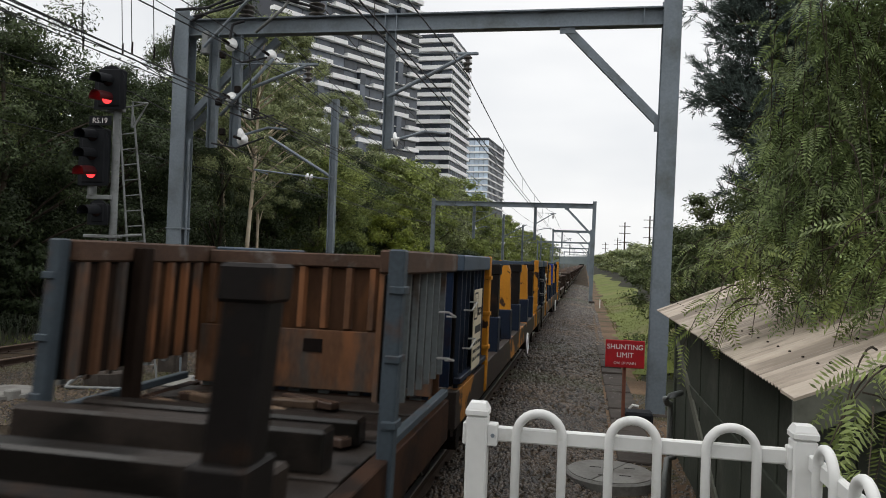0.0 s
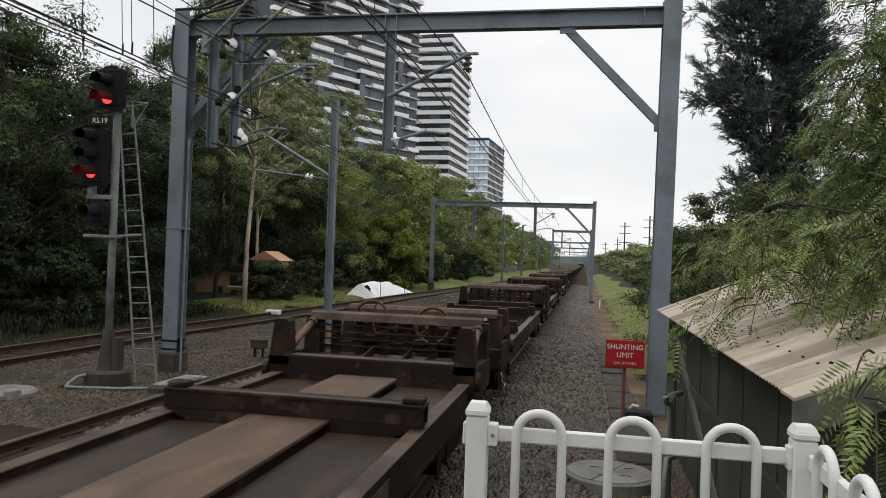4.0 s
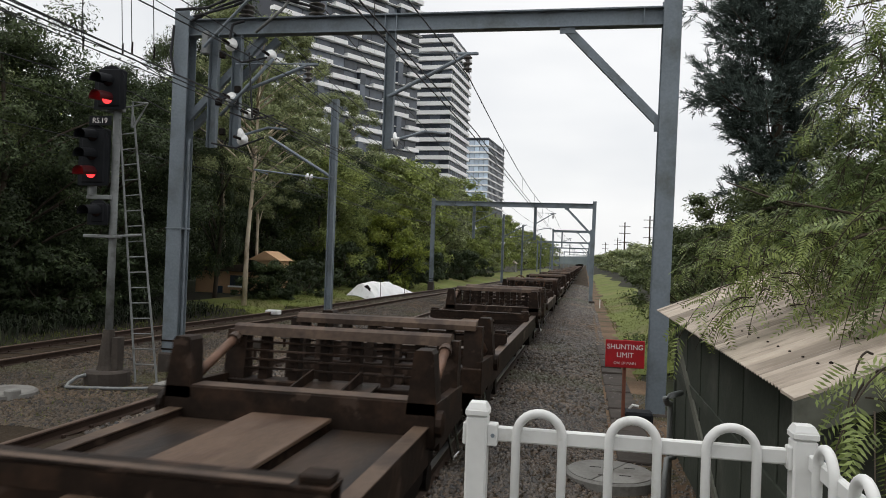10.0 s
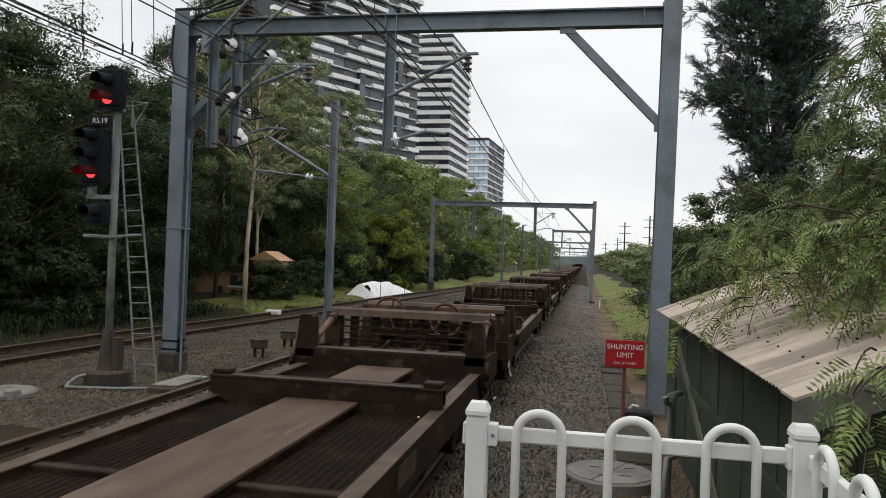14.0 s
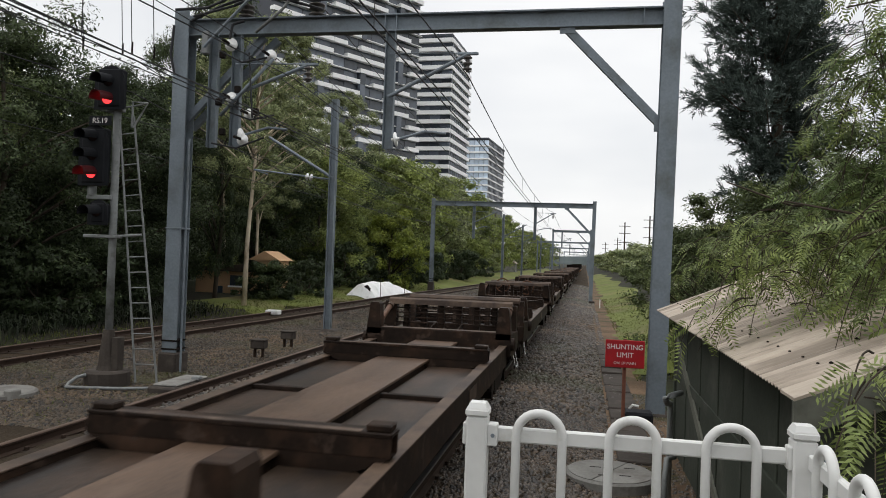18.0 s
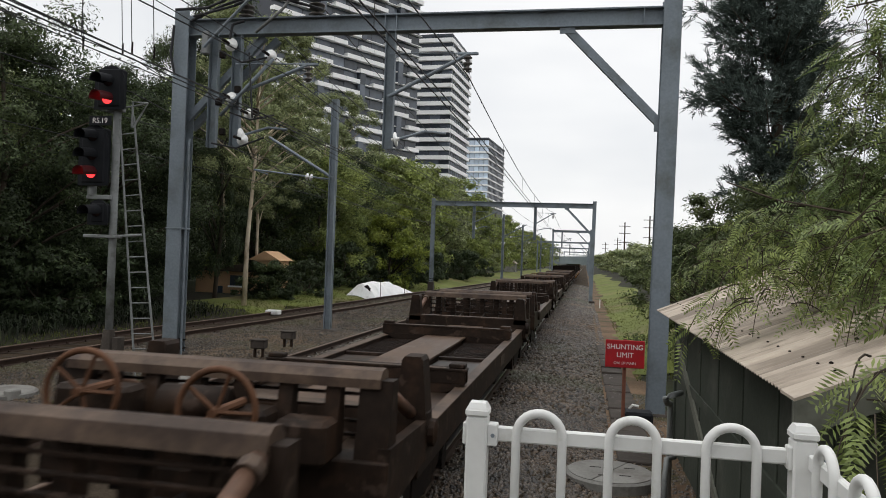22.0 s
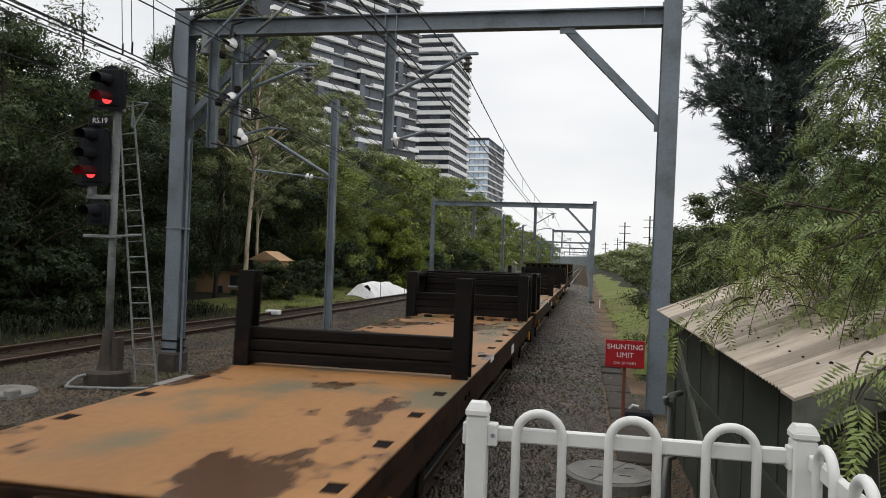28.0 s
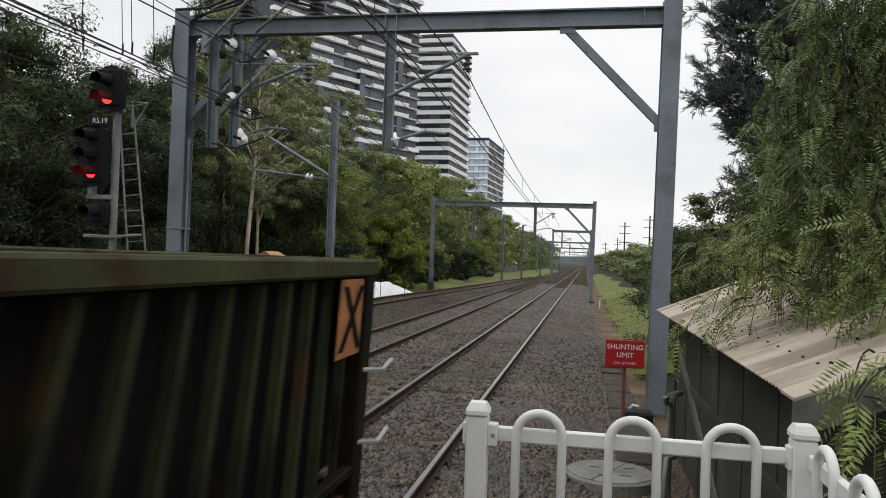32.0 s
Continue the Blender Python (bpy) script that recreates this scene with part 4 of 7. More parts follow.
# ---- colour light signal ----
def signal():
    y, x = 12.3, -8.53
    t = thing("railway_signal", "black colour-light signal with red lamps lit on a grey mast", "railway signal")
    m = part("mast", Shape().tube([(x, y, 0.1), (x - 0.01, y, 4.95)], 0.07, 14), M["mast"], t, smooth=True)
    part("base_cone", Shape().lathe([(0.2, 0), (0.17, 0.1), (0.1, 0.75)], (x, y, 0.1), "z", 14), M["darkcon"], m)
    part("footing", Shape().lathe([(0.4, -0.5), (0.4, 0.08), (0.36, 0.12), (0.01, 0.12)], (x, y, 0.0), "z", 14), M["darkcon"], t)
    part("cable_box", Shape().cbox(x + 0.13, x + 0.26, y - 0.1, y + 0.1, 0.1, 0.72, 0.01), M["darkcon"], t)

    def head(cx, cz, h, w, lit, lamps, name):
        s = Shape()
        s.cbox(cx - w / 2 + 0.06, cx + w / 2 - 0.06, y - 0.28, y - 0.08, cz - h / 2 + 0.04, cz + h / 2 - 0.06, 0.03)
        prof = [(cx - w / 2, cz - h / 2), (cx + w / 2, cz - h / 2)] + [(cx + w / 2 * math.cos(a), cz + h / 2 - w / 2 + w / 2 * math.sin(a)) for a in [math.pi * i / 10 for i in range(11)]]
        s.prism([(px, pz) for px, pz in prof], "y", y - 0.26, y - 0.235)
        hd = part(name, s, M["signal"], t, "black signal head with a backboard")
        for i, lz in enumerate(lamps):
            r = 0.105
            hood = Shape()
            n = 12
            for k in range(n + 1):
                a = math.pi * (-0.12 + 1.24 * k / n)
                ca, sa = math.cos(a) * r * 1.12, math.sin(a) * r * 1.12
                hood.v += [(cx - 0.02 + ca, y - 0.27, lz + sa), (cx - 0.05 + ca, y - 0.60, lz + sa - 0.03),
                           (cx - 0.02 + ca * 0.93, y - 0.27, lz + sa * 0.93), (cx - 0.05 + ca * 0.93, y - 0.595, lz + sa * 0.93 - 0.03)]
            for k in range(n):
                a, b = 4 * k, 4 * k + 4
                hood.f += [(a, a + 1, b + 1, b), (a + 2, b + 2, b + 3, a + 3), (a + 1, a + 3, b + 3, b + 1)]
            hc = part("hood", hood, M["redhood"] if i == lit and lit >= 0 else M["signal"], hd)
            lens = Shape().lathe([(r, 0), (r, -0.02), (r * 0.7, -0.045), (0.01, -0.055)], (cx - 0.02, y - 0.262, lz), "y", 18)
            part("lens", lens, M["redlight"] if i == lit else M["lens"], hd, "glowing red lens" if i == lit else "", smooth=True)
        return hd

    head(-8.54, 5.24, 0.80, 0.60, 1, (5.36, 5.04), "upper_head")
    head(-8.81, 4.01, 1.10, 0.60, 2, (4.36, 4.02, 3.70), "lower_head")
    head(-8.68, 2.98, 0.46, 0.40, -1, (3.0,), "small_head")
    pl = part("number_plate", Shape().cbox(-8.88, -8.44, y - 0.32, y - 0.30, 4.54, 4.71, 0.004), M["signal"], t, "black signal identification plate")
    writing("RS.19", 0.135, M["lettering"], "lettering", pl, pose(-8.66, y - 0.325, 4.625, 90, 0, 0))
    for a, b, c, d, z0, z1 in ((-8.75, -8.4, 0.06, -0.06, 4.84, 4.9), (-9.0, -8.5, 0.16, 0.1, 3.22, 3.30), (-9.05, -8.3, 0.14, 0.04, 2.52, 2.58)):
        part("bracket", Shape().cbox(a, b, y - c, y - d, z0, z1, 0.01), M["mast"], t)
    part("spigot", Shape().tube([(-8.91, y - 0.12, 3.30), (-8.91, y - 0.12, 3.46)], 0.08, 10), M["mast"], t)
    la = part("ladder", Shape().tube([(-8.42, y - 0.1, 4.7), (-8.02, y + 0.1, -0.1)], 0.02, 6), M["mast"], t, "grey steel ladder")
    part("ladder_side", Shape().tube([(-8.17, y - 0.05, 4.75), (-7.62, y + 0.15, -0.1)], 0.02, 6), M["mast"], la)
    for i in range(16):
        u = 0.06 + 0.058 * i
        a = Vector((-8.42, y - 0.1, 4.7)).lerp(Vector((-8.02, y + 0.1, -0.1)), u)
        b = Vector((-8.17, y - 0.05, 4.75)).lerp(Vector((-7.62, y + 0.15, -0.1)), u)
        part("rung", Shape().tube([a, b], 0.012, 5), M["mast"], la)
    st, st2, st3 = Shape(), Shape(), Shape()
    st.tube([(-8.55, y - 0.1, 4.86), (-7.93, y, 5.0), (-8.17, y - 0.05, 4.55)], 0.022, 6)
    st2.tube([(-8.2, y - 0.05, 4.55), (-8.2, y - 0.05, 5.02), (-7.93, y, 5.0)], 0.022, 6)
    st3.tube([(-8.5, y - 0.08, 2.55), (-7.95, y, 2.6)], 0.025, 6)
    for q in (st, st2, st3):
        part("ladder_stay", q, M["mast"], t)
    hose = Shape().tube([(-8.7, y - 0.36, 0.06), (-8.8, y - 0.46, 0.03), (-8.86, y - 0.6, -0.06), (-8.8, y - 0.75, -0.1), (-8.5, y - 0.7, -0.1), (-7.9, y - 0.55, -0.1), (-7.35, y - 0.3, -0.1)], 0.03, 8)
    solo("cable_hose", hose, M["mast"], "grey cable conduit running along the ballast", "conduit", smooth=True)


# hood colour carries the red glow of the lit lamp
M["redhood"] = mat("red_lit_hood", (0.05, 0.005, 0.006), 0.5, 0, 0.2, 4, 30, 0.05)
signal()


# ---- shunting limit sign ----
def sign():
    t = thing("shunting_sign", "red enamel shunting limit sign on a rusty post", "sign")
    part("post", Shape().cbox(0.665, 0.725, 12.92, 12.97, -0.5, 1.12, 0.008), M["rustpost"], t)
    p = part("panel", Shape().cbox(0.375, 1.015, 12.89, 12.915, 0.64, 1.10, 0.008), M["signred"], t)
    for text, z, size in (("SHUNTING", 0.985, 0.118), ("LIMIT", 0.85, 0.118), ("ON UP MAIN", 0.715, 0.062)):
        writing(text, size, M["lettering"], "lettering", p, pose(0.695, 12.886, z, 90, 0, 0))


sign()


# ---- white bow-top fence ----
def fence():
    Y, X, base, zt = 2.88, 0.785, 0.7, 1.755

    def panel(a, b, along_x, label):
        t = thing("bow_top_fence", label, "fence", "fence panels at the platform end")
        for z in (0.86, 1.655):
            rail = Shape()
            if along_x:
                rail.cbox(a, b, Y + 0.004, Y + 0.034, z, z + 0.058, 0.006)
            else:
                rail.cbox(X + 0.004, X + 0.034, a, b, z, z + 0.058, 0.006)
            part("rail", rail, M["white"], t)
        return t

    def hoop(parent, c, along_x):
        pts = []
        for i in range(-1, 15):
            if i == -1 or i == 14:
                u, z = (-0.0875 if i < 0 else 0.0875), 0.78
            else:
                an = math.pi * (1 - i / 13)
                u, z = 0.0875 * math.cos(an), 1.688 + 0.0875 * math.sin(an)
            pts.append((c + u, Y - 0.0, z) if along_x else (X, c + u, z))
        part("hoop", Shape().tube(pts, 0.0175, 12), M["white"], parent, smooth=True)

    def post(x, y):
        t = thing("fence_post", "white square steel fence post with a peaked cap", "fence post", "fence posts at the platform end")
        part("shaft", Shape().cbox(x - 0.041, x + 0.041, y - 0.041, y + 0.041, base, zt, 0.008), M["white"], t)
        cap = Shape().cbox(x - 0.045, x + 0.045, y - 0.045, y + 0.045, zt, zt + 0.028, 0.006)
        cap.add([(x - 0.042, y - 0.042, zt + 0.027), (x + 0.042, y - 0.042, zt + 0.027), (x + 0.042, y + 0.042, zt + 0.027), (x - 0.042, y + 0.042, zt + 0.027),
                 (x - 0.03, y - 0.03, zt + 0.05), (x + 0.03, y - 0.03, zt + 0.05), (x + 0.03, y + 0.03, zt + 0.05), (x - 0.03, y + 0.03, zt + 0.05)],
                [(0, 1, 5, 4), (1, 2, 6, 5), (2, 3, 7, 6), (3, 0, 4, 7), (4, 5, 6, 7)])
        part("cap", cap, M["white"], t)
        for z in (0.86, 1.655):
            part("bracket", Shape().cbox(x - 0.055, x - 0.039, y - 0.028, y + 0.028, z - 0.012, z + 0.072, 0.004), M["white"], t)
            b = part("bracket", Shape().cbox(x + 0.039, x + 0.078, y - 0.028, y + 0.028, z - 0.012, z + 0.072, 0.004), M["white"], t)
            part("screw", Shape().lathe([(0.008, 0), (0.008, -0.006)], (x + 0.062, y - 0.028, z + 0.03), "y", 8), M["galv"], b)

    t = panel(-0.34, 0.735, True, "white steel bow-top fence panel across the platform end")
    for c in (-0.153, 0.195, 0.543):
        hoop(t, c, True)
    t = panel(-1.2, 2.83, False, "white steel bow-top fence panel along the platform edge")
    for i in range(11):
        hoop(t, 2.62 - 0.345 * i, False)
    post(-0.39, Y)
    post(X, Y)
    post(X, -1.25)
    pl = Shape().cbox(-1.05, 14, -60, 2.98, -0.6, 0.7, 0.03)
    # unseen blockers added to close the place behind the camera and cut sky light
    solo("station_wall", Shape().cbox(5.6, 5.9, -60, -2.5, 0.7, 6.0, 0.02), M["darkcon"], "unseen wall added along the back of the platform to block light", "wall", kind="structure")
    solo("station_end_wall", Shape().cbox(-1.0, 14, -9.3, -9.0, 0.7, 6.5, 0.02), M["darkcon"], "unseen wall added across the platform behind to block light", "wall", kind="structure")
    solo("platform_canopy", Shape().cbox(-1.2, 5.6, -60, -2.6, 4.1, 4.35, 0.02), M["darkcon"], "unseen roof added over the platform behind to block light", "canopy", kind="structure")
    solo("platform", pl, M["concrete"], "grey concrete platform end", "platform", kind="structure")


fence()


# ---- things on the ground ----
def ground_things():
    t = thing("manhole", "round grey concrete pit lid in the ballast", "manhole")
    part("ring", Shape().lathe([(0.56, -0.25), (0.56, 0.0), (0.53, 0.02), (0.50, 0.02)], (0.38, 9.5, -0.22), "z", 36), M["concrete"], t)
    for a0, a1 in ((0, math.pi), (math.pi, 2 * math.pi)):
        pr = [(0.38 + 0.515 * math.cos(a + 1.1), 9.5 + 0.515 * math.sin(a + 1.1)) for a in [a0 + 0.015 + (a1 - a0 - 0.03) * i / 16 for i in range(17)]]
        part("lid", Shape().prism(pr, "z", -0.23, -0.19), M["concrete"], t)
    sl = Shape()
    for x, y, a in ((0.2, 9.63, 0.2), (0.55, 9.33, 1.3), (0.3, 9.28, 0.2), (0.62, 9.68, 0.2)):
        sl.cbox(x - 0.07, x + 0.07, y - 0.012, y + 0.012, -0.191, -0.187, 0.001)
    part("lifting_slot", sl, M["hole"], t)
    t = thing("cable_pit", "round grey concrete pit lid beside the track", "manhole")
    part("ring", Shape().lathe([(0.52, -0.3), (0.52, 0.04), (0.48, 0.07), (0.01, 0.08)], (-9.35, 10.75, -0.12), "z", 28), M["concrete"], t)
    part("cover", Shape().cbox(-9.05, -8.88, 10.4, 10.62, -0.3, 0.02, 0.02), M["concrete"], t)
    for x, y in ((-7.56, 16.65), (-7.72, 18.8)):
        t = thing("lineside_box", "small rusty junction box on a stake beside the track", "junction box", "junction boxes beside the track")
        part("box", Shape().cbox(x - 0.17, x + 0.17, y - 0.13, y + 0.13, 0.08, 0.27, 0.02), M["darkcon"], t)
        part("lid", Shape().cbox(x - 0.19, x + 0.19, y - 0.15, y + 0.15, 0.27, 0.30, 0.01), M["darkcon"], t)
        for d in (-0.1, 0.1):
            part("leg", Shape().cbox(x + d - 0.03, x + d + 0.03, y - 0.03, y + 0.03, -0.4, 0.08, 0.006), M["rail"], t)
    t = thing("impedance_bond", "flat grey steel track box beside the rail", "track box")
    part("body", Shape().cbox(-7.35, -6.8, 11.7, 13.0, -0.2, -0.02, 0.03), M["darkcon"], t)
    part("lid", Shape().cbox(-7.3, -6.85, 11.8, 12.9, -0.02, 0.02, 0.02), M["concrete"], t)
    part("clamp", Shape().cbox(-6.95, -6.8, 12.45, 12.6, 0.0, 0.07, 0.015), M["mast"], t)
    solo("concrete_block", Shape().cbox(-12.4, -11.85, 27.7, 28.1, -0.1, 0.1, 0.04), M["tarp"], "pale broken concrete slab lying by the siding", "slab")
    solo("marker_post", Shape().cbox(-10.62, -10.5, 10.8, 10.9, -0.4, 0.95, 0.02), M["tarp"], "white marker post beside the siding", "post")
    # concrete cable route covers set in the path
    t = thing("cable_route", "grey-brown concrete cable trough covers along the path", "cable trough", kind="structure")
    cv = Shape().cbox(-0.26, 0.26, -0.44, 0.44, -0.05, 0.02, 0.015).mesh("cover", M["darkcon"])
    for i in range(16):
        ob = part("cover", cv, None, t)
        ob.matrix_basis = pose(0.78 - 0.005 * i, 10.9 + 0.93 * i, -0.31 + ground_z(0.7, 11 + i) + 0.36 + 0.015 * math.sin(i * 2.1), 1.2 * math.sin(i * 1.9), 1.5 * math.cos(i * 2.7), 1.5 * math.sin(i))
    solo("white_stake", Shape().cbox(0.9, 0.96, 47, 47.06, -0.4, 0.2, 0.01), M["tarp"], "short white stake in the grass", "stake")
    # steel posts and hand rail beside the shed
    t = thing("hand_rail", "bent grey steel hand rail beside the shed", "hand rail")
    part("tube", Shape().tube([(0.97, 8.6, -0.4), (0.97, 8.6, 0.78), (0.96, 8.55, 0.86), (0.90, 8.3, 0.90), (0.86, 8.1, 0.98), (0.9, 8.05, 1.02), (1.04, 8.3, 1.02)], 0.032, 9), M["mast"], t, smooth=True)
    part("lower_tube", Shape().tube([(0.98, 8.2, 0.36), (0.88, 8.0, 0.38), (0.86, 7.95, 0.2), (0.86, 7.95, -0.4)], 0.028, 8), M["mast"], t, smooth=True)
    t = thing("drum", "dark cable drum at the foot of the portal post", "drum")
    part("body", Shape().cbox(0.72, 1.2, 13.0, 13.4, -0.4, -0.12, 0.04), M["signal"], t)
    part("hook", Shape().tube([(0.8, 12.98, -0.05), (0.85, 12.95, 0.02), (0.95, 12.95, 0.0)], 0.02, 6), M["tarp"], t)
    # tarpaulin-covered heap
    s = Shape()
    n, k = 26, 14
    for i in range(n + 1):
        u = i / n
        y = 41.0 + 9.5 * u
        h = (0.35 + 0.75 * math.sin(math.pi * min(1, u * 1.15 + 0.12)) ** 0.7) * (1 - 0.35 * u) if 0 < i < n else 0.05
        h *= 1 + 0.1 * noise.noise((u * 9, 1, 1))
        for j in range(k + 1):
            w = j / k * 2 - 1
            x = -12.55 + 1.75 * u + 0.95 * w
            z = ground_z(x, y) + h * max(0, 1 - abs(w) ** 1.8) * (1 + 0.08 * noise.noise((x * 3, y * 3, 0))) - (0.05 if abs(w) == 1 else 0)
            s.v.append((x, y, z + 0.03))
    s.f = [(i * (k + 1) + j, i * (k + 1) + j + 1, (i + 1) * (k + 1) + j + 1, (i + 1) * (k + 1) + j) for i in range(n) for j in range(k)]
    t = thing("tarpaulin_heap", "heap covered with a creased white tarpaulin on the grass", "tarpaulin")
    part("tarpaulin", s, M["tarp"], t)
    op = Shape().prism([(-12.75, 0.1), (-12.05, 0.1), (-12.1, 0.5), (-12.3, 0.72), (-12.55, 0.55)], "y", 41.3, 41.5)
    part("opening", op, M["hole"], t)
    for x, y in ((-11.5, 41.4), (-10.9, 44.8)):
        part("peg", Shape().tube([(x, y, -0.1), (x, y, 1.0)], 0.02, 5), M["bark"], t)


ground_things()


# ---- the green shed ----
def shed():
    t = thing("lineside_shed", "dark green timber shed with a pale corrugated roof", "shed")
    x0, x1, y0, y1, ze, sl = 1.36, 4.0, 4.35, 11.5, 1.62, 0.42
    zr = lambda x: ze + 0.1 + (x - 1.08) * sl
    wall = Shape()
    wall.cbox(x0, x0 + 0.1, y0, y1, -0.5, ze + 0.08, 0.01)
    wall.prism([(x0 + 0.1, -0.5), (x1, -0.5), (x1, zr(x1) - 0.07), (x0 + 0.1, zr(x0) - 0.07)], "y", y0, y0 + 0.1)
    wall.prism([(x0 + 0.1, -0.5), (x1, -0.5), (x1, zr(x1) - 0.07), (x0 + 0.1, zr(x0) - 0.07)], "y", y1 - 0.1, y1)
    wall.cbox(x1, x1 + 0.1, y0, y1, -0.5, zr(x1) - 0.07, 0.01)
    part("wall", wall, M["shed"], t)
    for y in [4.42 + 1.18 * i for i in range(7)]:
        part("batten", Shape().cbox(x0 - 0.012, x0 + 0.002, y - 0.03, y + 0.03, -0.4, ze - 0.02, 0.004), M["shed"], t)
    part("rail_board", Shape().cbox(x0 - 0.022, x0 + 0.002, y0 + 0.02, y1 - 0.02, 0.75, 0.87, 0.005), M["shed"], t)
    part("corner_board", Shape().cbox(x0 - 0.03, x0 + 0.1, y1 - 0.12, y1 + 0.012, -0.4, ze, 0.006), M["shed"], t)
    # corrugated roof sheets, laid across the slope
    pitch = 0.076
    edges = [3.98 + 0.835 * i for i in range(10)]
    for a, b in zip(edges[:-1], edges[1:]):
        s, n = Shape(), 44
        top, bot = [], []
        for i in range(n + 1):
            y = a + (b - a + 0.03) * i / n
            d = 0.009 * math.cos(2 * math.pi * y / pitch)
            for x in (1.06, 2.2, 3.3, 4.3):
                s.v.append((x, y, zr(x) + d))
        for i in range(n + 1):
            y = a + (b - a + 0.03) * i / n
            d = 0.009 * math.cos(2 * math.pi * y / pitch)
            for x in (1.06, 2.2, 3.3, 4.3):
                s.v.append((x, y, zr(x) + d - 0.004))
        k = 4 * (n + 1)
        for i in range(n):
            for j in range(3):
                q = (i * 4 + j, i * 4 + j + 1, i * 4 + j + 5, i * 4 + j + 4)
                s.f += [q, tuple(x + k for x in q[::-1])]
            s.f.append((i * 4, i * 4 + 4, i * 4 + 4 + k, i * 4 + k))
        part("roof_sheet", s, M["tin"], t)
    sc = Shape()
    for row in (1.32, 2.3):
        for i in range(26):
            y = 4.3 + 0.3 * i
            sc.lathe([(0.009, 0), (0.009, 0.008), (0.001, 0.01)], (row, y, zr(row) + 0.009), "z", 6)
    part("screw", sc, M["hole"], t, "dark roof screws")["kind"] = "stuff"
    bolts = Shape()
    for x, y in ((1.36, 4.5), (1.62, 4.9), (1.78, 5.3)):
        bolts.lathe([(0.014, 0), (0.012, 0.008), (0.003, 0.013)], (x, y, zr(x) + 0.01), "z", 8)
    part("bolt_row", bolts, M["hole"], t)
    cap = Shape()
    cap.prism([(1.03, zr(1.03) + 0.014), (4.3, zr(4.3) + 0.014), (4.3, zr(4.3) + 0.03), (1.03, zr(1.03) + 0.03)], "y", 3.95, 4.22)
    part("barge_capping", cap, M["tin"], t)
    part("bargeboard", Shape().prism([(1.03, zr(1.03) - 0.17), (4.3, zr(4.3) - 0.2), (4.3, zr(4.3) + 0.012), (1.03, zr(1.03) + 0.012)], "y", 3.95, 3.985), M["shedtrim"], t)
    part("rafter_end", Shape().prism([(1.5, zr(1.5) - 0.3), (4.0, zr(4.0) - 0.42), (4.0, zr(4.0) - 0.14), (1.5, zr(1.5) - 0.14)], "y", y0 - 0.05, y0 - 0.002), M["shed"], t)
    part("brace_board", Shape().prism([(11.3, 1.35), (11.3, 1.22), (7.2, -0.25), (7.2, -0.1)], "x", x0 - 0.03, x0 - 0.005), M["shedtrim"], t)
    # notice frame and small window on the near end
    fr = Shape()
    for a, b, c, d in ((1.55, 2.15, 1.02, 1.06), (1.55, 2.15, 0.55, 0.59), (1.55, 1.59, 0.59, 1.02), (2.11, 2.15, 0.59, 1.02)):
        fr.cbox(a, b, y0 - 0.03, y0 + 0.002, c, d, 0.004)
    part("window_frame", fr, M["shed"], t)
    part("window_pane", Shape().box(1.59, 2.11, y0 - 0.012, y0 - 0.004, 0.59, 1.02), M["glassy"], t)


shed()


# ---- trees and shrubs ----
def leaf_array(points, length, width, rng, droop=0.0, spread=1.0, lean=None, out=None):
    """Small pointed leaves at points: three corners each."""
    n = len(points)
    d = rng.normal(size=(n, 3)) * spread
    d[:, 2] -= droop
    if lean is not None:
        d += lean
    d /= np.linalg.norm(d, axis=1)[:, None]
    o = rng.normal(size=(n, 3))
    if out is not None:
        # the leaf's face turns outwards and up, unevenly
        nrm = out + 0.45 * rng.normal(size=(n, 3)) + np.array([0, 0, 0.35])
        nrm /= np.linalg.norm(nrm, axis=1)[:, None]
        d -= nrm * np.sum(d * nrm, 1)[:, None]
        d /= np.linalg.norm(d, axis=1)[:, None] + 1e-9
        o = nrm
    s = np.cross(d, o)
    s /= np.linalg.norm(s, axis=1)[:, None] + 1e-9
    L = length * (0.6 + 0.8 * rng.random((n, 1)))
    W = width * (0.6 + 0.8 * rng.random((n, 1)))
    p = np.asarray(points)
    v = np.stack([p + s * W * 0.5, p + d * L, p - s * W * 0.5], 1).reshape(-1, 3)
    return v


def leaf_mesh(name, v, material, corners=3):
    return fast_mesh(name, v, np.arange(len(v)), corners, material)


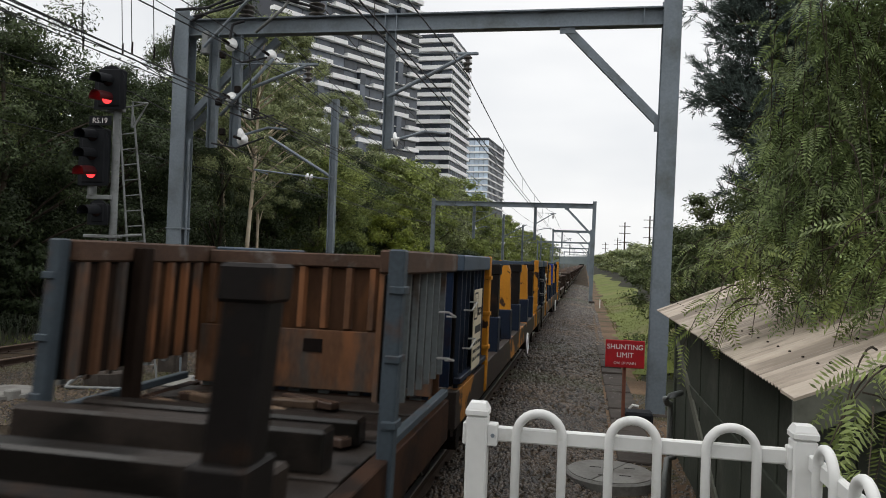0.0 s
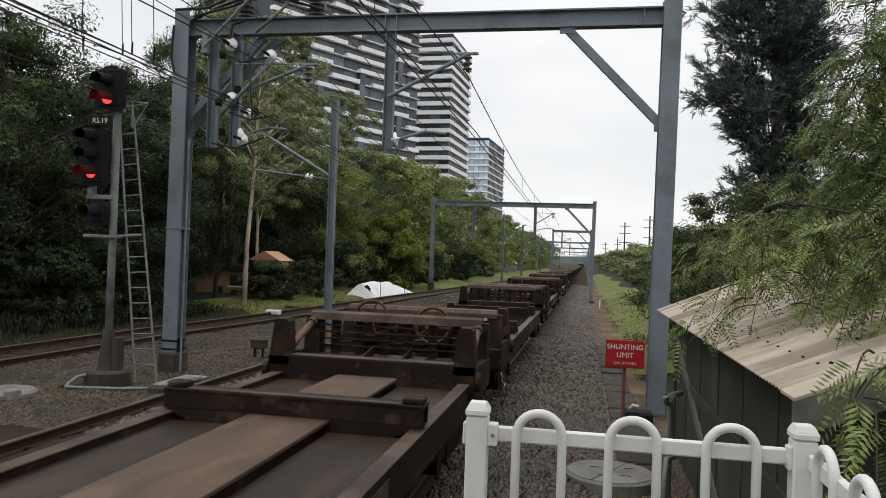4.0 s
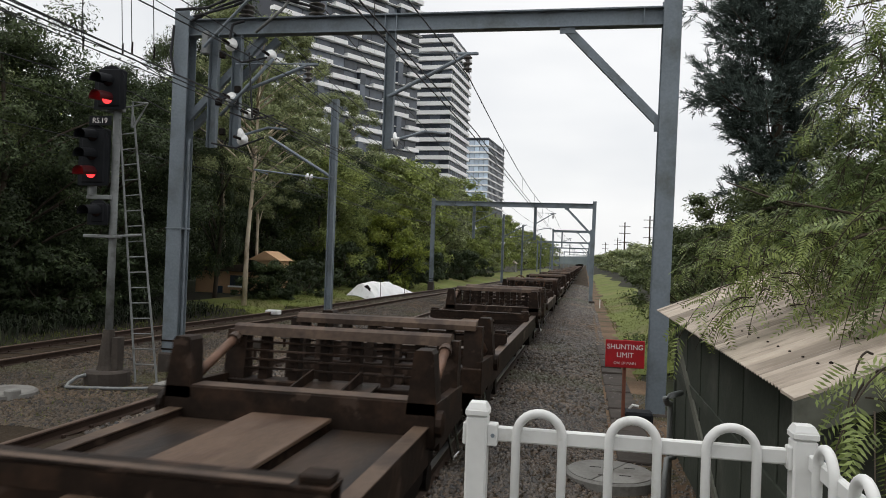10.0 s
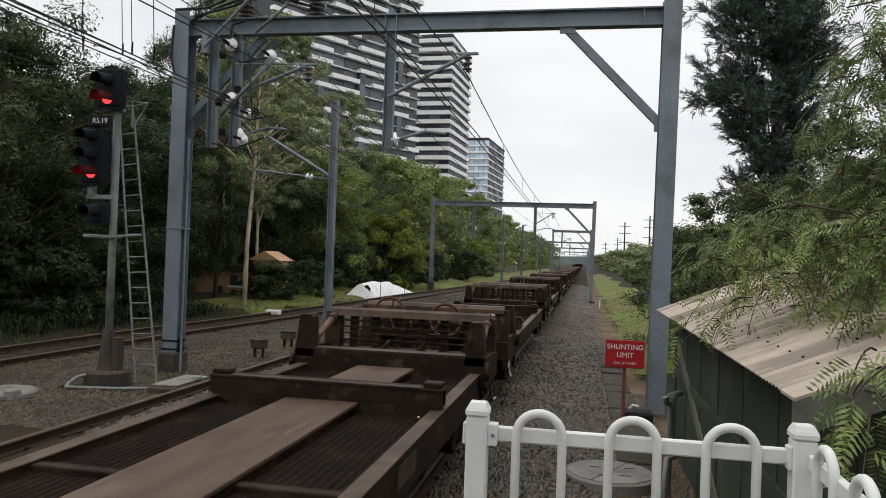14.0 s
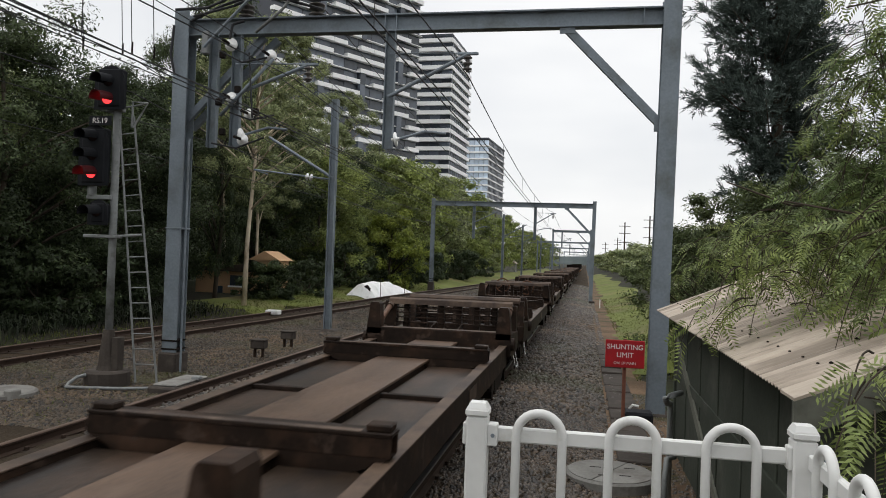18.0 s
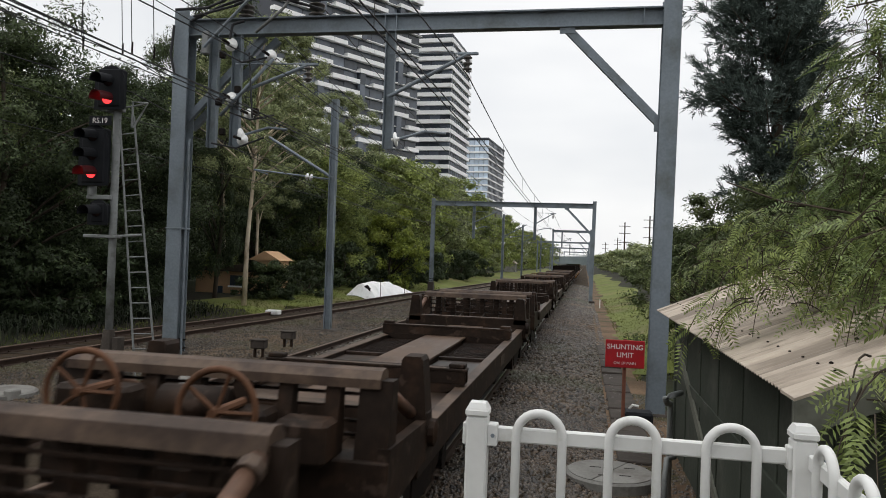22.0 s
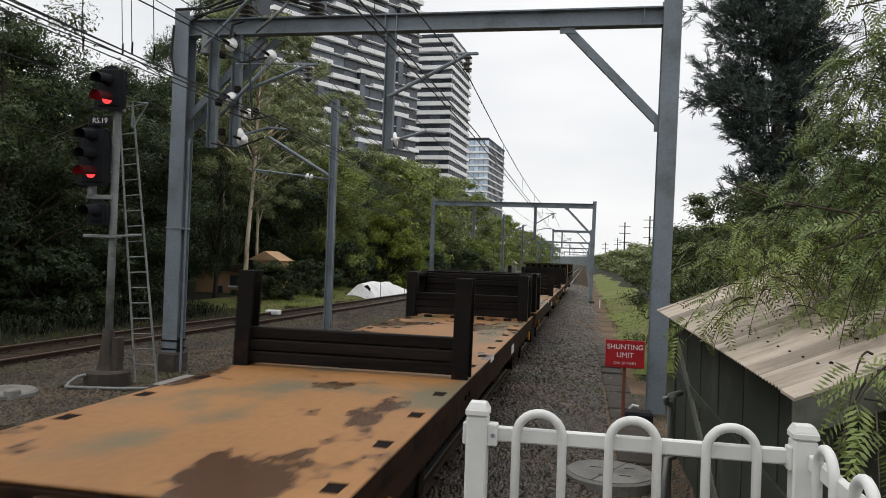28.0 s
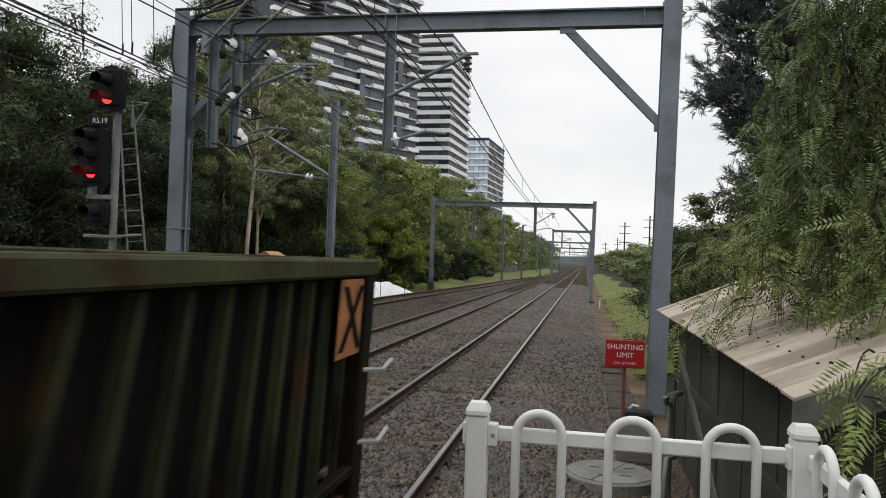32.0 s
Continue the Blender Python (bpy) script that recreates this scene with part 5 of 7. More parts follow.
def tree(name, label, seed, height, spread, low, leaves, leaf, material, bark, trunk=0.16, clumps=70, clump=0.8, droop=0.2, lean=0.0, limbs=10, skew=0.55, bend=1.0):
    """A tapered trunk with limbs and a crown of leaf clumps with an uneven outline. Built round the origin."""
    rng = np.random.default_rng(seed)
    t = thing(name, label, "tree")
    s = Shape()
    top = np.array([lean, lean * 0.3, height * 0.86])
    pts = [Vector((0, 0, -0.4)), Vector((lean * 0.2 + 0.12 * bend * rng.normal(), 0.12 * bend * rng.normal(), height * 0.22)), Vector((lean * 0.55 + 0.2 * bend * rng.normal(), 0.2 * bend * rng.normal(), height * 0.5)), Vector(top)]
    s.tube(pts, trunk, 9, trunk * 0.25)
    cs = []
    for i in range(clumps):
        z = low + (height - low) * rng.random() ** 0.85
        u = (z - low) / (height - low)
        r = spread * (0.35 + 0.75 * math.sin(math.pi * min(1, u * 0.85 + 0.12)) ** skew) * math.sqrt(rng.random()) * (0.75 + 0.4 * rng.random())
        a = rng.random() * 2 * math.pi
        cs.append(np.array([r * math.cos(a) + lean * u, r * math.sin(a) + lean * 0.3 * u, z]))
    for c in sorted(cs, key=lambda c: -np.hypot(c[0], c[1]))[:limbs]:
        base = max(height * 0.15, c[2] - 0.6 * np.hypot(c[0], c[1]) - 0.5)
        ax = lean * base / height
        mid = ((ax + c[0]) / 2, c[1] / 2, (base + c[2]) / 2 + 0.2)
        s.tube([(ax, 0, base), mid, tuple(c)], trunk * 0.38, 5, trunk * 0.06)
    part("trunk", s, bark, t, smooth=True)
    per = leaves // clumps
    pts, outs = [], []
    for c in cs:
        k = clump * (0.6 + 0.8 * rng.random())
        g = rng.normal(size=(per, 3))
        g /= np.linalg.norm(g, axis=1)[:, None]
        outs.append(g.copy())
        g *= (rng.random((per, 1)) ** 0.3) * k * (0.8 + 0.25 * np.sin(5 * g[:, :1] + 3 * c[2]) * np.cos(4 * g[:, 1:2]))
        g[:, 2] *= 0.65
        pts.append(c + g)
    part("crown", leaf_mesh("crown", leaf_array(np.concatenate(pts), leaf[0], leaf[1], rng, droop, out=np.concatenate(outs)), material), None, t)
    return t


def woods():
    kinds = [
        tree("broadleaf_tree", "dense dark green broadleaf tree behind the siding", 1, 10.5, 3.6, 0.6, 60000, (0.125, 0.066), M["leaf_dark"], M["bark"], 0.18, 130, 0.95),
        tree("broadleaf_tree", "dense mid-green broadleaf tree behind the siding", 2, 9.5, 3.4, 0.5, 50000, (0.14, 0.075), M["leaf_mid"], M["bark"], 0.16, 120, 0.9),
        tree("broadleaf_tree", "dark olive broadleaf tree behind the siding", 3, 12.0, 3.3, 1.2, 46000, (0.13, 0.07), M["leaf_dark"], M["bark"], 0.2, 110, 0.95),
        tree("gum_tree", "tall gum tree with pale bark and airy olive leaves", 4, 17.5, 4.2, 7.0, 26000, (0.24, 0.075), M["leaf_gum"], M["palebark"], 0.17, 85, 0.8, 0.7, 0.45, 18, 0.55, 0.3),
        tree("shrub", "round lime green shrub at the edge of the wood", 5, 5.2, 2.2, 0.2, 13000, (0.2, 0.12), M["leaf_lime"], M["bark"], 0.1, 60, 0.6),
        tree("shrub", "low dark shrub under the trees", 6, 3.0, 2.2, 0.0, 8000, (0.2, 0.11), M["leaf_dark"], M["bark"], 0.08, 50, 0.55),
        tree("broadleaf_tree", "dense green tree further along the line", 7, 10.5, 3.6, 0.5, 11000, (0.33, 0.19), M["leaf_mid"], M["bark"], 0.18, 110, 0.95),
        tree("broadleaf_tree", "leafy mid-green tree further along the line", 8, 10.0, 3.5, 0.5, 11000, (0.32, 0.18), M["leaf_mid"], M["bark"], 0.16, 110, 0.95),
        tree("broadleaf_tree", "tall olive tree further along the line", 9, 12.0, 3.3, 1.0, 10500, (0.36, 0.16), M["leaf_gum"], M["bark"], 0.2, 90, 0.95),
    ]
    fresh = set(range(len(kinds)))

    def put(k, x, y, scale=1.0, turn=0.0, tall=1.0):
        m = pose(x, y, ground_z(x, y) - 0.05, 0, 0, turn) @ Matrix.Diagonal((scale, scale, scale * tall, 1))
        if k in fresh:
            fresh.discard(k)
            kinds[k].matrix_basis = m
        else:
            copy_thing(kinds[k], m)

    # (kind, x, y, scale, turn, tall)
    for row in ((2, -22.5, 19, 0.98, 10, 1.0), (0, -18.0, 13.5, 1.0, 40, 1.0), (0, -18.4, 20.5, 1.0, 100, 0.94), (0, -18.3, 25.5, 1.0, 10, 0.84), (0, -20.0, 29.5, 1.0, 200, 0.95),
                (0, -22.8, 33.5, 1.05, 70, 0.95), (0, -20.5, 43.5, 1.05, 140, 0.95), (2, -19.5, 44, 1.0, 20, 0.9), (1, -17.2, 47, 0.95, 240, 0.95), (0, -18.0, 53, 1.0, 10, 0.9),
                (1, -17.6, 57, 0.95, 60, 0.9), (7, -17.2, 66, 1.05, 200, 1.0), (7, -16.8, 74, 1.05, 20, 1.0), (8, -16.6, 82, 1.0, 320, 0.9), (7, -16.0, 91, 1.1, 80, 1.0),
                (6, -15.5, 101, 1.0, 130, 1.0), (8, -15.5, 112, 0.9, 240, 0.85), (7, -15.0, 124, 1.0, 300, 0.9), (6, -14.6, 138, 1.0, 10, 0.85), (8, -14.4, 155, 0.9, 50, 0.8),
                (7, -14.0, 175, 1.0, 20, 0.85), (6, -14.0, 200, 1.0, 80, 0.85), (7, -14.5, 235, 1.05, 120, 0.85), (6, -15, 280, 1.1, 40, 0.85), (8, -15, 340, 1.2, 70, 0.8),
                (6, -25.0, 26, 1.0, 30, 0.95), (8, -24.0, 34, 1.0, 90, 0.9), (6, -24.5, 42, 1.15, 150, 1.0), (7, -24.0, 52, 1.1, 250, 1.05), (8, -24.5, 63, 1.1, 10, 1.0), (6, -23.5, 76, 1.2, 60, 1.0), (7, -22, 92, 1.2, 10, 1.0),
                (6, -24, 10, 0.95, 220, 0.95), (6, -28, 19, 1.0, 70, 0.9)):
        put(*row)
    for row in ((3, -14.4, 30.0, 0.74, 0, 0.98), (3, -17.6, 38.0, 0.85, 120, 1.0), (3, -20.5, 40, 1.0, 200, 1.08), (3, -21.5, 47, 1.1, 60, 1.05), (3, -20.0, 57, 1.1, 300, 1.06), (3, -18.6, 50, 0.9, 20, 1.0),
                (3, -19.0, 66, 1.0, 30, 0.9), (3, -17.5, 84, 0.9, 170, 0.8), (3, -21.5, 22.0, 0.74, 10, 0.95)):
        put(*row)
    for row in ((4, -14.0, 53.0, 1.05, 0, 1.0), (4, -14.6, 57.5, 0.85, 80, 1.0), (4, -16.8, 50, 0.8, 200, 0.9)):
        put(*row)
    for i in (0, 1, 2, 5, 6, 7, 8, 9, 10, 11, 12, 13, 14, 15):
        y = 14 + 5.2 * i + 1.3 * math.sin(i * 2.2)
        put(5, siding_x(y) - 5.2 + 0.8 * math.sin(i * 1.7), y, 0.9 + 0.25 * math.sin(i * 3.3), 40 * i)
    for row in ((2, -17.4, 33.0, 0.6, 70, 2.2), (2, -19.9, 33.6, 0.72, 190, 1.5), (5, -15.2, 35.0, 0.6, 20), (5, -15.4, 34.6, 0.7, 120)):
        put(*row)
    # wood behind, seen only as dark gaps between the crowns
    rng = np.random.default_rng(11)
    n = 60000
    # the stretch behind the camera is unseen, added to block sky light
    p = np.stack([-30 - 4 * rng.random(n), -90 + 370 * rng.random(n) ** 1.2, 8.8 * rng.random(n) ** 0.9], 1)
    p[:, 2] *= 0.75 + 0.25 * np.sin(p[:, 1] * 0.9)
    tagged(new("far_wood", leaf_mesh("far_wood", leaf_array(p, 0.75, 0.4, rng, 0.2), M["leaf_dark"])), "dark wood behind the first trees, carried on unseen to block light", "wood", kind="stuff")

    n = 16000
    p = np.stack([-26.5 - 2.5 * rng.random(n), 9 + 26 * rng.random(n), rng.random(n) ** 0.9], 1)
    p[:, 2] *= (1.8 + 0.2 * (p[:, 1] + 5)) * (0.9 + 0.1 * np.sin(p[:, 1] * 1.3))
    tagged(new("thick_wood", leaf_mesh("thick_wood", leaf_array(p, 0.45, 0.25, rng, 0.2), M["leaf_dark"])), "thick dark wood close behind the signal", "wood", kind="stuff")

    # right-hand side: thickets beyond the shed and far scrub
    right = [tree("thicket", "green thicket with a twiggy top beside the grass", 21, 4.6, 2.2, 0.1, 22000, (0.105, 0.045), M["leaf_scrub"], M["bark"], 0.09, 80, 0.5, 0.1, 0, 22),
             tree("thicket", "olive green scrub along the line", 22, 4.2, 2.8, 0.0, 8000, (0.26, 0.14), M["leaf_gum"], M["bark"], 0.09, 60, 0.7)]
    done = set()
    for k, x, y, sc, tu, ta in ((0, 3.9, 18, 1.0, 0, 0.95), (0, 3.2, 21.5, 0.9, 90, 0.92), (0, 5.2, 16.5, 1.05, 200, 1.0), (1, 6.0, 27, 0.9, 30, 0.8), (1, 5.6, 36, 0.9, 10, 0.65), (1, 6.2, 48, 1.0, 120, 0.75),
                                (1, 6.5, 62, 1.2, 60, 0.8), (1, 7.5, 80, 1.5, 20, 0.85), (1, 8.0, 105, 1.7, 150, 0.9), (1, 9, 135, 2.0, 20, 0.8), (1, 9, 170, 2.2, 70, 0.75), (1, 8, 220, 2.4, 10, 0.7), (1, 9, 300, 2.8, 50, 0.7),
                                (1, 11, 55, 1.6, 80, 0.9), (1, 13, 85, 2.0, 10, 1.0), (1, 16, 120, 2.4, 30, 0.9), (0, 7.5, 19, 1.4, 60, 1.0), (1, 9, 24, 1.5, 20, 1.0), (1, 10, 36, 1.6, 0, 1.0)):
        m = pose(x, y, ground_z(x, y) - 0.1, 0, 0, tu) @ Matrix.Diagonal((sc, sc, sc * ta, 1))
        if k in done:
            copy_thing(right[k], m)
        else:
            done.add(k)
            right[k].matrix_basis = m


woods()


def conifer():
    """Tall dark conifer: upswept limbs thick with brush-like needle tufts."""
    rng = np.random.default_rng(31)
    t = thing("conifer", "tall dark blue-green conifer with brush-like foliage", "tree", at=pose(5.0, 22.0, ground_z(5, 22)))
    s = Shape().tube([(0, 0, -0.3), (0.1, 0, 6), (0, 0, 15.5)], 0.28, 9, 0.04)
    pts, leans = [], []
    for i in range(150):
        z = 3.6 + 10.4 * (i + rng.random()) / 150
        a = i * 2.4 + 0.5 * rng.normal()
        L = (2.1 - 0.05 * abs(z - 8.0)) * (0.55 + 0.5 * rng.random()) * (0.8 + 0.25 * math.sin(z * 2.6 + a)) * (1.0 + 0.45 * max(0.0, -math.cos(a)) * math.exp(-((z - 7.6) / 0.8) ** 2))
        if z < 5.6:
            L *= 0.62
        if z > 11.5:
            L *= max(0.25, 1 - (z - 11.5) * 0.25)
        d = np.array([math.cos(a), math.sin(a), 0.1])
        b0 = np.array([0, 0, z])
        tip = b0 + d * L + np.array([0, 0, 0.45])
        s.tube([tuple(b0), tuple(b0 + d * L * 0.5 - np.array([0, 0, 0.12])), tuple(tip)], 0.032, 5, 0.008)
        m = 4 + int(L * 5)
        for j in range(m):
            u = 0.2 + 0.8 * (j + rng.random()) / m
            c = b0 + (tip - b0) * u + rng.normal(size=3) * 0.16
            for h in range(2):
                e = d * (0.5 + 0.5 * u) + rng.normal(size=3) * 0.55 + np.array([0, 0, 0.3])
                e /= np.linalg.norm(e)
                n = 58
                q = rng.random((n, 1))
                pts.append(c + e * q * 0.55 + rng.normal(size=(n, 3)) * 0.035)
                leans.append(np.repeat(e[None] * 1.5, n, 0))
    part("trunk", s, M["bark"], t, smooth=True)
    v = leaf_array(np.concatenate(pts), 0.16, 0.027, rng, 0, 0.6, np.concatenate(leans))
    part("crown", leaf_mesh("crown", v, M["needle"]), None, t)


conifer()


# ---- pepper tree over the shed, its hanging sprays stirred by the wind ----
SWAY, GUST = [], []


def spray_mesh(seed, strands, length, material, name="hanging_spray", width=0.5):
    """Arching strands set with pinnate fronds, from a common point at the origin."""
    rng = np.random.default_rng(seed)
    vs, stem = [], Shape()
    for i in range(strands):
        a = rng.random() * 6.28
        out = width * (0.35 + 0.9 * rng.random())
        L = length * (0.35 + 0.75 * rng.random())
        p0 = Vector((0.12 * rng.normal(), 0.12 * rng.normal(), 0.15 * rng.normal()))
        p1 = p0 + Vector((out * 0.9 * math.cos(a), out * 0.9 * math.sin(a), 0.12 * rng.random()))
        p2 = p0 + Vector((out * 1.5 * math.cos(a), out * 1.5 * math.sin(a), -L))
        path = []
        for k in range(7):
            u = k / 6
            path.append(p0 * (1 - u) ** 2 + p1 * 2 * u * (1 - u) + p2 * u * u)
        stem.tube(path, 0.006, 4, 0.002)
        run = sum((path[k + 1] - path[k]).length for k in range(6))
        nf = max(3, int(run / 0.115))
        for k in range(nf):
            u = 0.08 + 0.92 * k / nf
            c = p0 * (1 - u) ** 2 + p1 * 2 * u * (1 - u) + p2 * u * u
            tg = ((p1 - p0) * 2 * (1 - u) + (p2 - p1) * 2 * u).normalized()
            fa = rng.random() * 6.28
            fd = np.array([math.cos(fa) + 0.35 * tg.x, math.sin(fa) + 0.35 * tg.y, 0.35 * tg.z - 0.35 + 0.35 * rng.normal()])
            fd /= np.linalg.norm(fd)
            fl = 0.18 + 0.14 * rng.random()
            m = 10
            q = np.linspace(0.12, 1, m)
            bend = np.stack([np.zeros(m), np.zeros(m), -0.07 * q ** 2], 1)
            ax = np.array(c) + fd * (fl * q)[:, None] + bend
            sd = np.cross(fd, np.array([0, 0, 1.0]) + 0.5 * rng.normal(size=3))
            sd /= np.linalg.norm(sd)
            nn = np.cross(fd, sd)
            for sg in (-1, 1):
                dl = (sd * sg * 0.85 + fd * 0.5 - np.array([0, 0, 0.2]))
                dl /= np.linalg.norm(dl)
                ll = (0.075 * (1.1 - 0.55 * q))[:, None]
                wv = np.cross(dl, nn) * 0.008
                vs.append(np.stack([ax, ax + dl * ll * 0.45 + wv, ax + dl * ll, ax + dl * ll * 0.45 - wv], 1).reshape(-1, 3))
    crown = leaf_mesh(name, np.concatenate(vs), material, 4)
    stems = stem.mesh("twig", M["bark"])
    return crown, stems


def pepper_tree():
    t = thing("pepper_tree", "pepper tree with long drooping feathery green sprays over the shed roof", "tree")
    tr = Shape()
    tr.tube([(4.2, 7.0, -0.5), (4.0, 6.9, 2.0), (3.3, 6.6, 3.6), (2.6, 6.4, 4.6)], 0.22, 9, 0.08)
    tr.tube([(4.0, 6.9, 2.0), (4.4, 6.0, 3.6), (3.2, 4.8, 4.4)], 0.07, 8, 0.015)
    tr.tube([(3.6, 6.7, 3.0), (2.7, 6.0, 3.4), (2.0, 5.6, 3.2)], 0.028, 7, 0.008)
    part("trunk", tr, M["bark"], t, smooth=True)
    for pts, r in (([(3.9, 6.6, 2.6), (3.0, 6.2, 3.0), (2.2, 6.0, 2.75), (1.5, 6.2, 2.9)], 0.03), ([(3.6, 6.4, 3.2), (2.9, 5.9, 3.3), (2.1, 5.7, 2.7), (1.6, 5.6, 2.5)], 0.028),
                   ([(3.4, 6.5, 4.2), (2.7, 6.3, 4.6), (2.0, 6.5, 4.5)], 0.025), ([(3.9, 5.2, 4.2), (3.0, 5.0, 3.9), (2.2, 4.6, 3.3)], 0.025), ([(3.5, 6.6, 3.0), (2.6, 6.8, 2.9), (1.8, 7.2, 2.95), (1.25, 7.2, 3.15)], 0.025)):
        part("limb", Shape().tube(pts, r, 6, 0.006), M["bark"], t, smooth=True)
    kinds = [spray_mesh(41, 22, 1.15, M["frond"], width=0.36), spray_mesh(42, 19, 0.95, M["frond"], width=0.34), spray_mesh(43, 22, 1.25, M["frond"], width=0.38), spray_mesh(44, 14, 0.6, M["frond_young"], width=0.3)]
    rng = random.Random(8)
    spots = []
    # (x, y, z, kind): the points from which the sprays hang
    for x, y, z, k in ((2.45, 6.6, 4.75, 3), (2.8, 6.2, 4.95, 1), (2.65, 6.0, 4.3, 3),
                       (2.4, 6.3, 3.3, 1), (2.75, 6.1, 3.5, 1), (3.2, 6.2, 3.5, 0),
                       (2.15, 6.9, 3.15, 1), (2.15, 6.4, 3.05, 1), (2.5, 6.0, 3.1, 0), (2.6, 5.8, 2.95, 0), (2.3, 6.6, 2.75, 3), (3.0, 6.1, 2.9, 1),
                       (1.85, 7.1, 2.75, 3), (2.1, 6.2, 2.62, 3), (2.3, 7.6, 2.85, 1), (2.6, 7.8, 3.0, 2), (1.6, 8.4, 2.55, 3),
                       (2.35, 4.0, 3.1, 3), (2.05, 4.9, 2.75, 1), (2.4, 4.6, 2.6, 1), (1.9, 5.2, 2.45, 3), (1.66, 6.4, 2.5, 3), (1.26, 6.0, 2.2, 3), (2.3, 6.6, 4.2, 1), (2.2, 6.2, 3.75, 3)):
        spots.append((x, y, z, k))
    # sprays hanging down beyond the fence
    spots += [(1.95, 3.4, 1.72, 3), (2.05, 3.5, 2.0, 1), (1.48, 3.62, 1.86, 3)]
    long_kinds = [spray_mesh(45, 13, 1.75, M["frond"], width=0.26), spray_mesh(46, 12, 1.5, M["frond"], width=0.28)]
    for i, (x, y, z) in enumerate(((1.55, 6.2, 4.1), (1.75, 6.0, 4.45), (1.95, 6.3, 4.55), (2.15, 6.0, 4.6), (1.6, 6.6, 3.55), (1.85, 6.4, 3.75), (2.1, 6.2, 3.7), (2.3, 6.4, 4.3), (1.7, 5.9, 3.2), (2.0, 5.8, 3.1))):
        crown, stems = long_kinds[i % 2]
        ob = part("hanging_spray", crown, None, t)
        part("twig", stems, None, ob)
        m = pose(x, y, z, 0, 0, rng.uniform(0, 360))
        ob.matrix_basis = m
        GUST.append((ob, m, rng.uniform(0, 6.28)))
    for x, y, z, k in spots:
        crown, stems = kinds[k]
        ob = part("hanging_spray", crown, None, t)
        part("twig", stems, None, ob)
        m = pose(x, y, z, 0, 0, rng.uniform(0, 360)) @ Matrix.Diagonal((1, 1, 1, 1))
        ob.matrix_basis = m
        SWAY.append((ob, m, rng.uniform(3, 6), rng.uniform(0, 6.28), rng.uniform(2.2, 3.6)))


pepper_tree()


# ---- buildings ----
def tower(label, a, b, depth, z0, z1, floor, bays, glass, band, style):
    """A block of flats. a, b: ground plan of the front face's ends; depth: how far it goes back."""
    A, B = Vector((*a, 0)), Vector((*b, 0))
    u = (B - A).normalized()
    n = Vector((u.y, -u.x, 0))          # outwards, towards the line
    L = (B - A).length
    basis = Matrix(((u.x, n.x, 0, A.x), (u.y, n.y, 0, A.y), (0, 0, 1, 0), (0, 0, 0, 1)))
    t = thing("apartment_tower", label, "building", "towers behind the trees", at=basis)
    part("core", Shape().box(0.3, L - 0.5, -depth + 0.3, -1.3, 0, z1 - 0.2), M["facade"], t)
    part("roof", Shape().box(0.2, L - 0.2, -depth + 0.2, -0.6, z1 - 0.2, z1 + 0.6), M["facade"], t)
    bw = L / bays
    full = Shape().box(0, L, -1.3, 0, 0, band).mesh("balcony_band", M["slab"])
    half = Shape().box(0, bw * 0.98, -1.3, 0.25, 0, band * 1.5).mesh("balcony", M["slab"])
    side = Shape().box(L - 1.0, L + 0.25, -depth, -1.3, 0, band).mesh("balcony_band", M["slab"])
    slab = Shape().box(0, L, -1.3, -0.1, 0, 0.22).mesh("floor_slab", M["slab"])
    pane = Shape().box(0.12, bw - 0.12, -1.28, -1.2, 0.35, floor - 0.15).mesh("window", M[glass])
    shaft = Shape().box(0.1, bw * 0.42, -1.25, 0.05, 0.0, floor + 0.02).mesh("window", M["glassy"])
    spane = Shape().box(L - 0.32, L - 0.2, -2.6, -1.6, 0.35, floor - 0.15).mesh("window", M["glassy"])
    z, i = z0, 0
    while z < z1 - 1:
        if style == "stepped":
            ob = part("floor_slab", slab, None, t)
            ob.matrix_basis = pose(0, 0, z)
            for j in range(bays):
                ob = part("window", pane, None, t)
                ob.matrix_basis = pose(bw * j, 0, z)
                if (j // 2 + i // 3) % 2 == 0 or (j + i) % 5 == 0:
                    ob = part("balcony", half, None, t)
                    ob.matrix_basis = pose(bw * j, 0, z)
                elif j % 3 == 0:
                    ob = part("window", shaft, None, t)
                    ob.matrix_basis = pose(bw * j, 0, z)
        else:
            ob = part("balcony_band", full, None, t)
            ob.matrix_basis = pose(0, 0, z)
            ob = part("balcony_band", side, None, t)
            ob.matrix_basis = pose(0, 0, z)
            for j in range(bays):
                ob = part("window", pane, None, t)
                ob.matrix_basis = pose(bw * j, 0, z)
            for j in range(int(depth / 3.2)):
                ob = part("window", spane, None, t)
                ob.matrix_basis = pose(0, -3.2 * j, z)
        z, i = z + floor, i + 1
    return t


tower("dark grey apartment tower with white stepped balconies", (-76, 168), (-49.2, 213), 25, 24, 96, 3.1, 11, "glassy", 0.75, "stepped")
tower("apartment tower with continuous white balcony bands", (-62, 250), (-47.0, 249), 30, 24, 79, 3.1, 4, "glassy", 1.35, "banded")
tower("pale blue glass office tower with white bands", (-62.0, 371), (-49.6, 370), 44, 30, 63.5, 3.3, 5, "blueglass", 0.7, "banded")


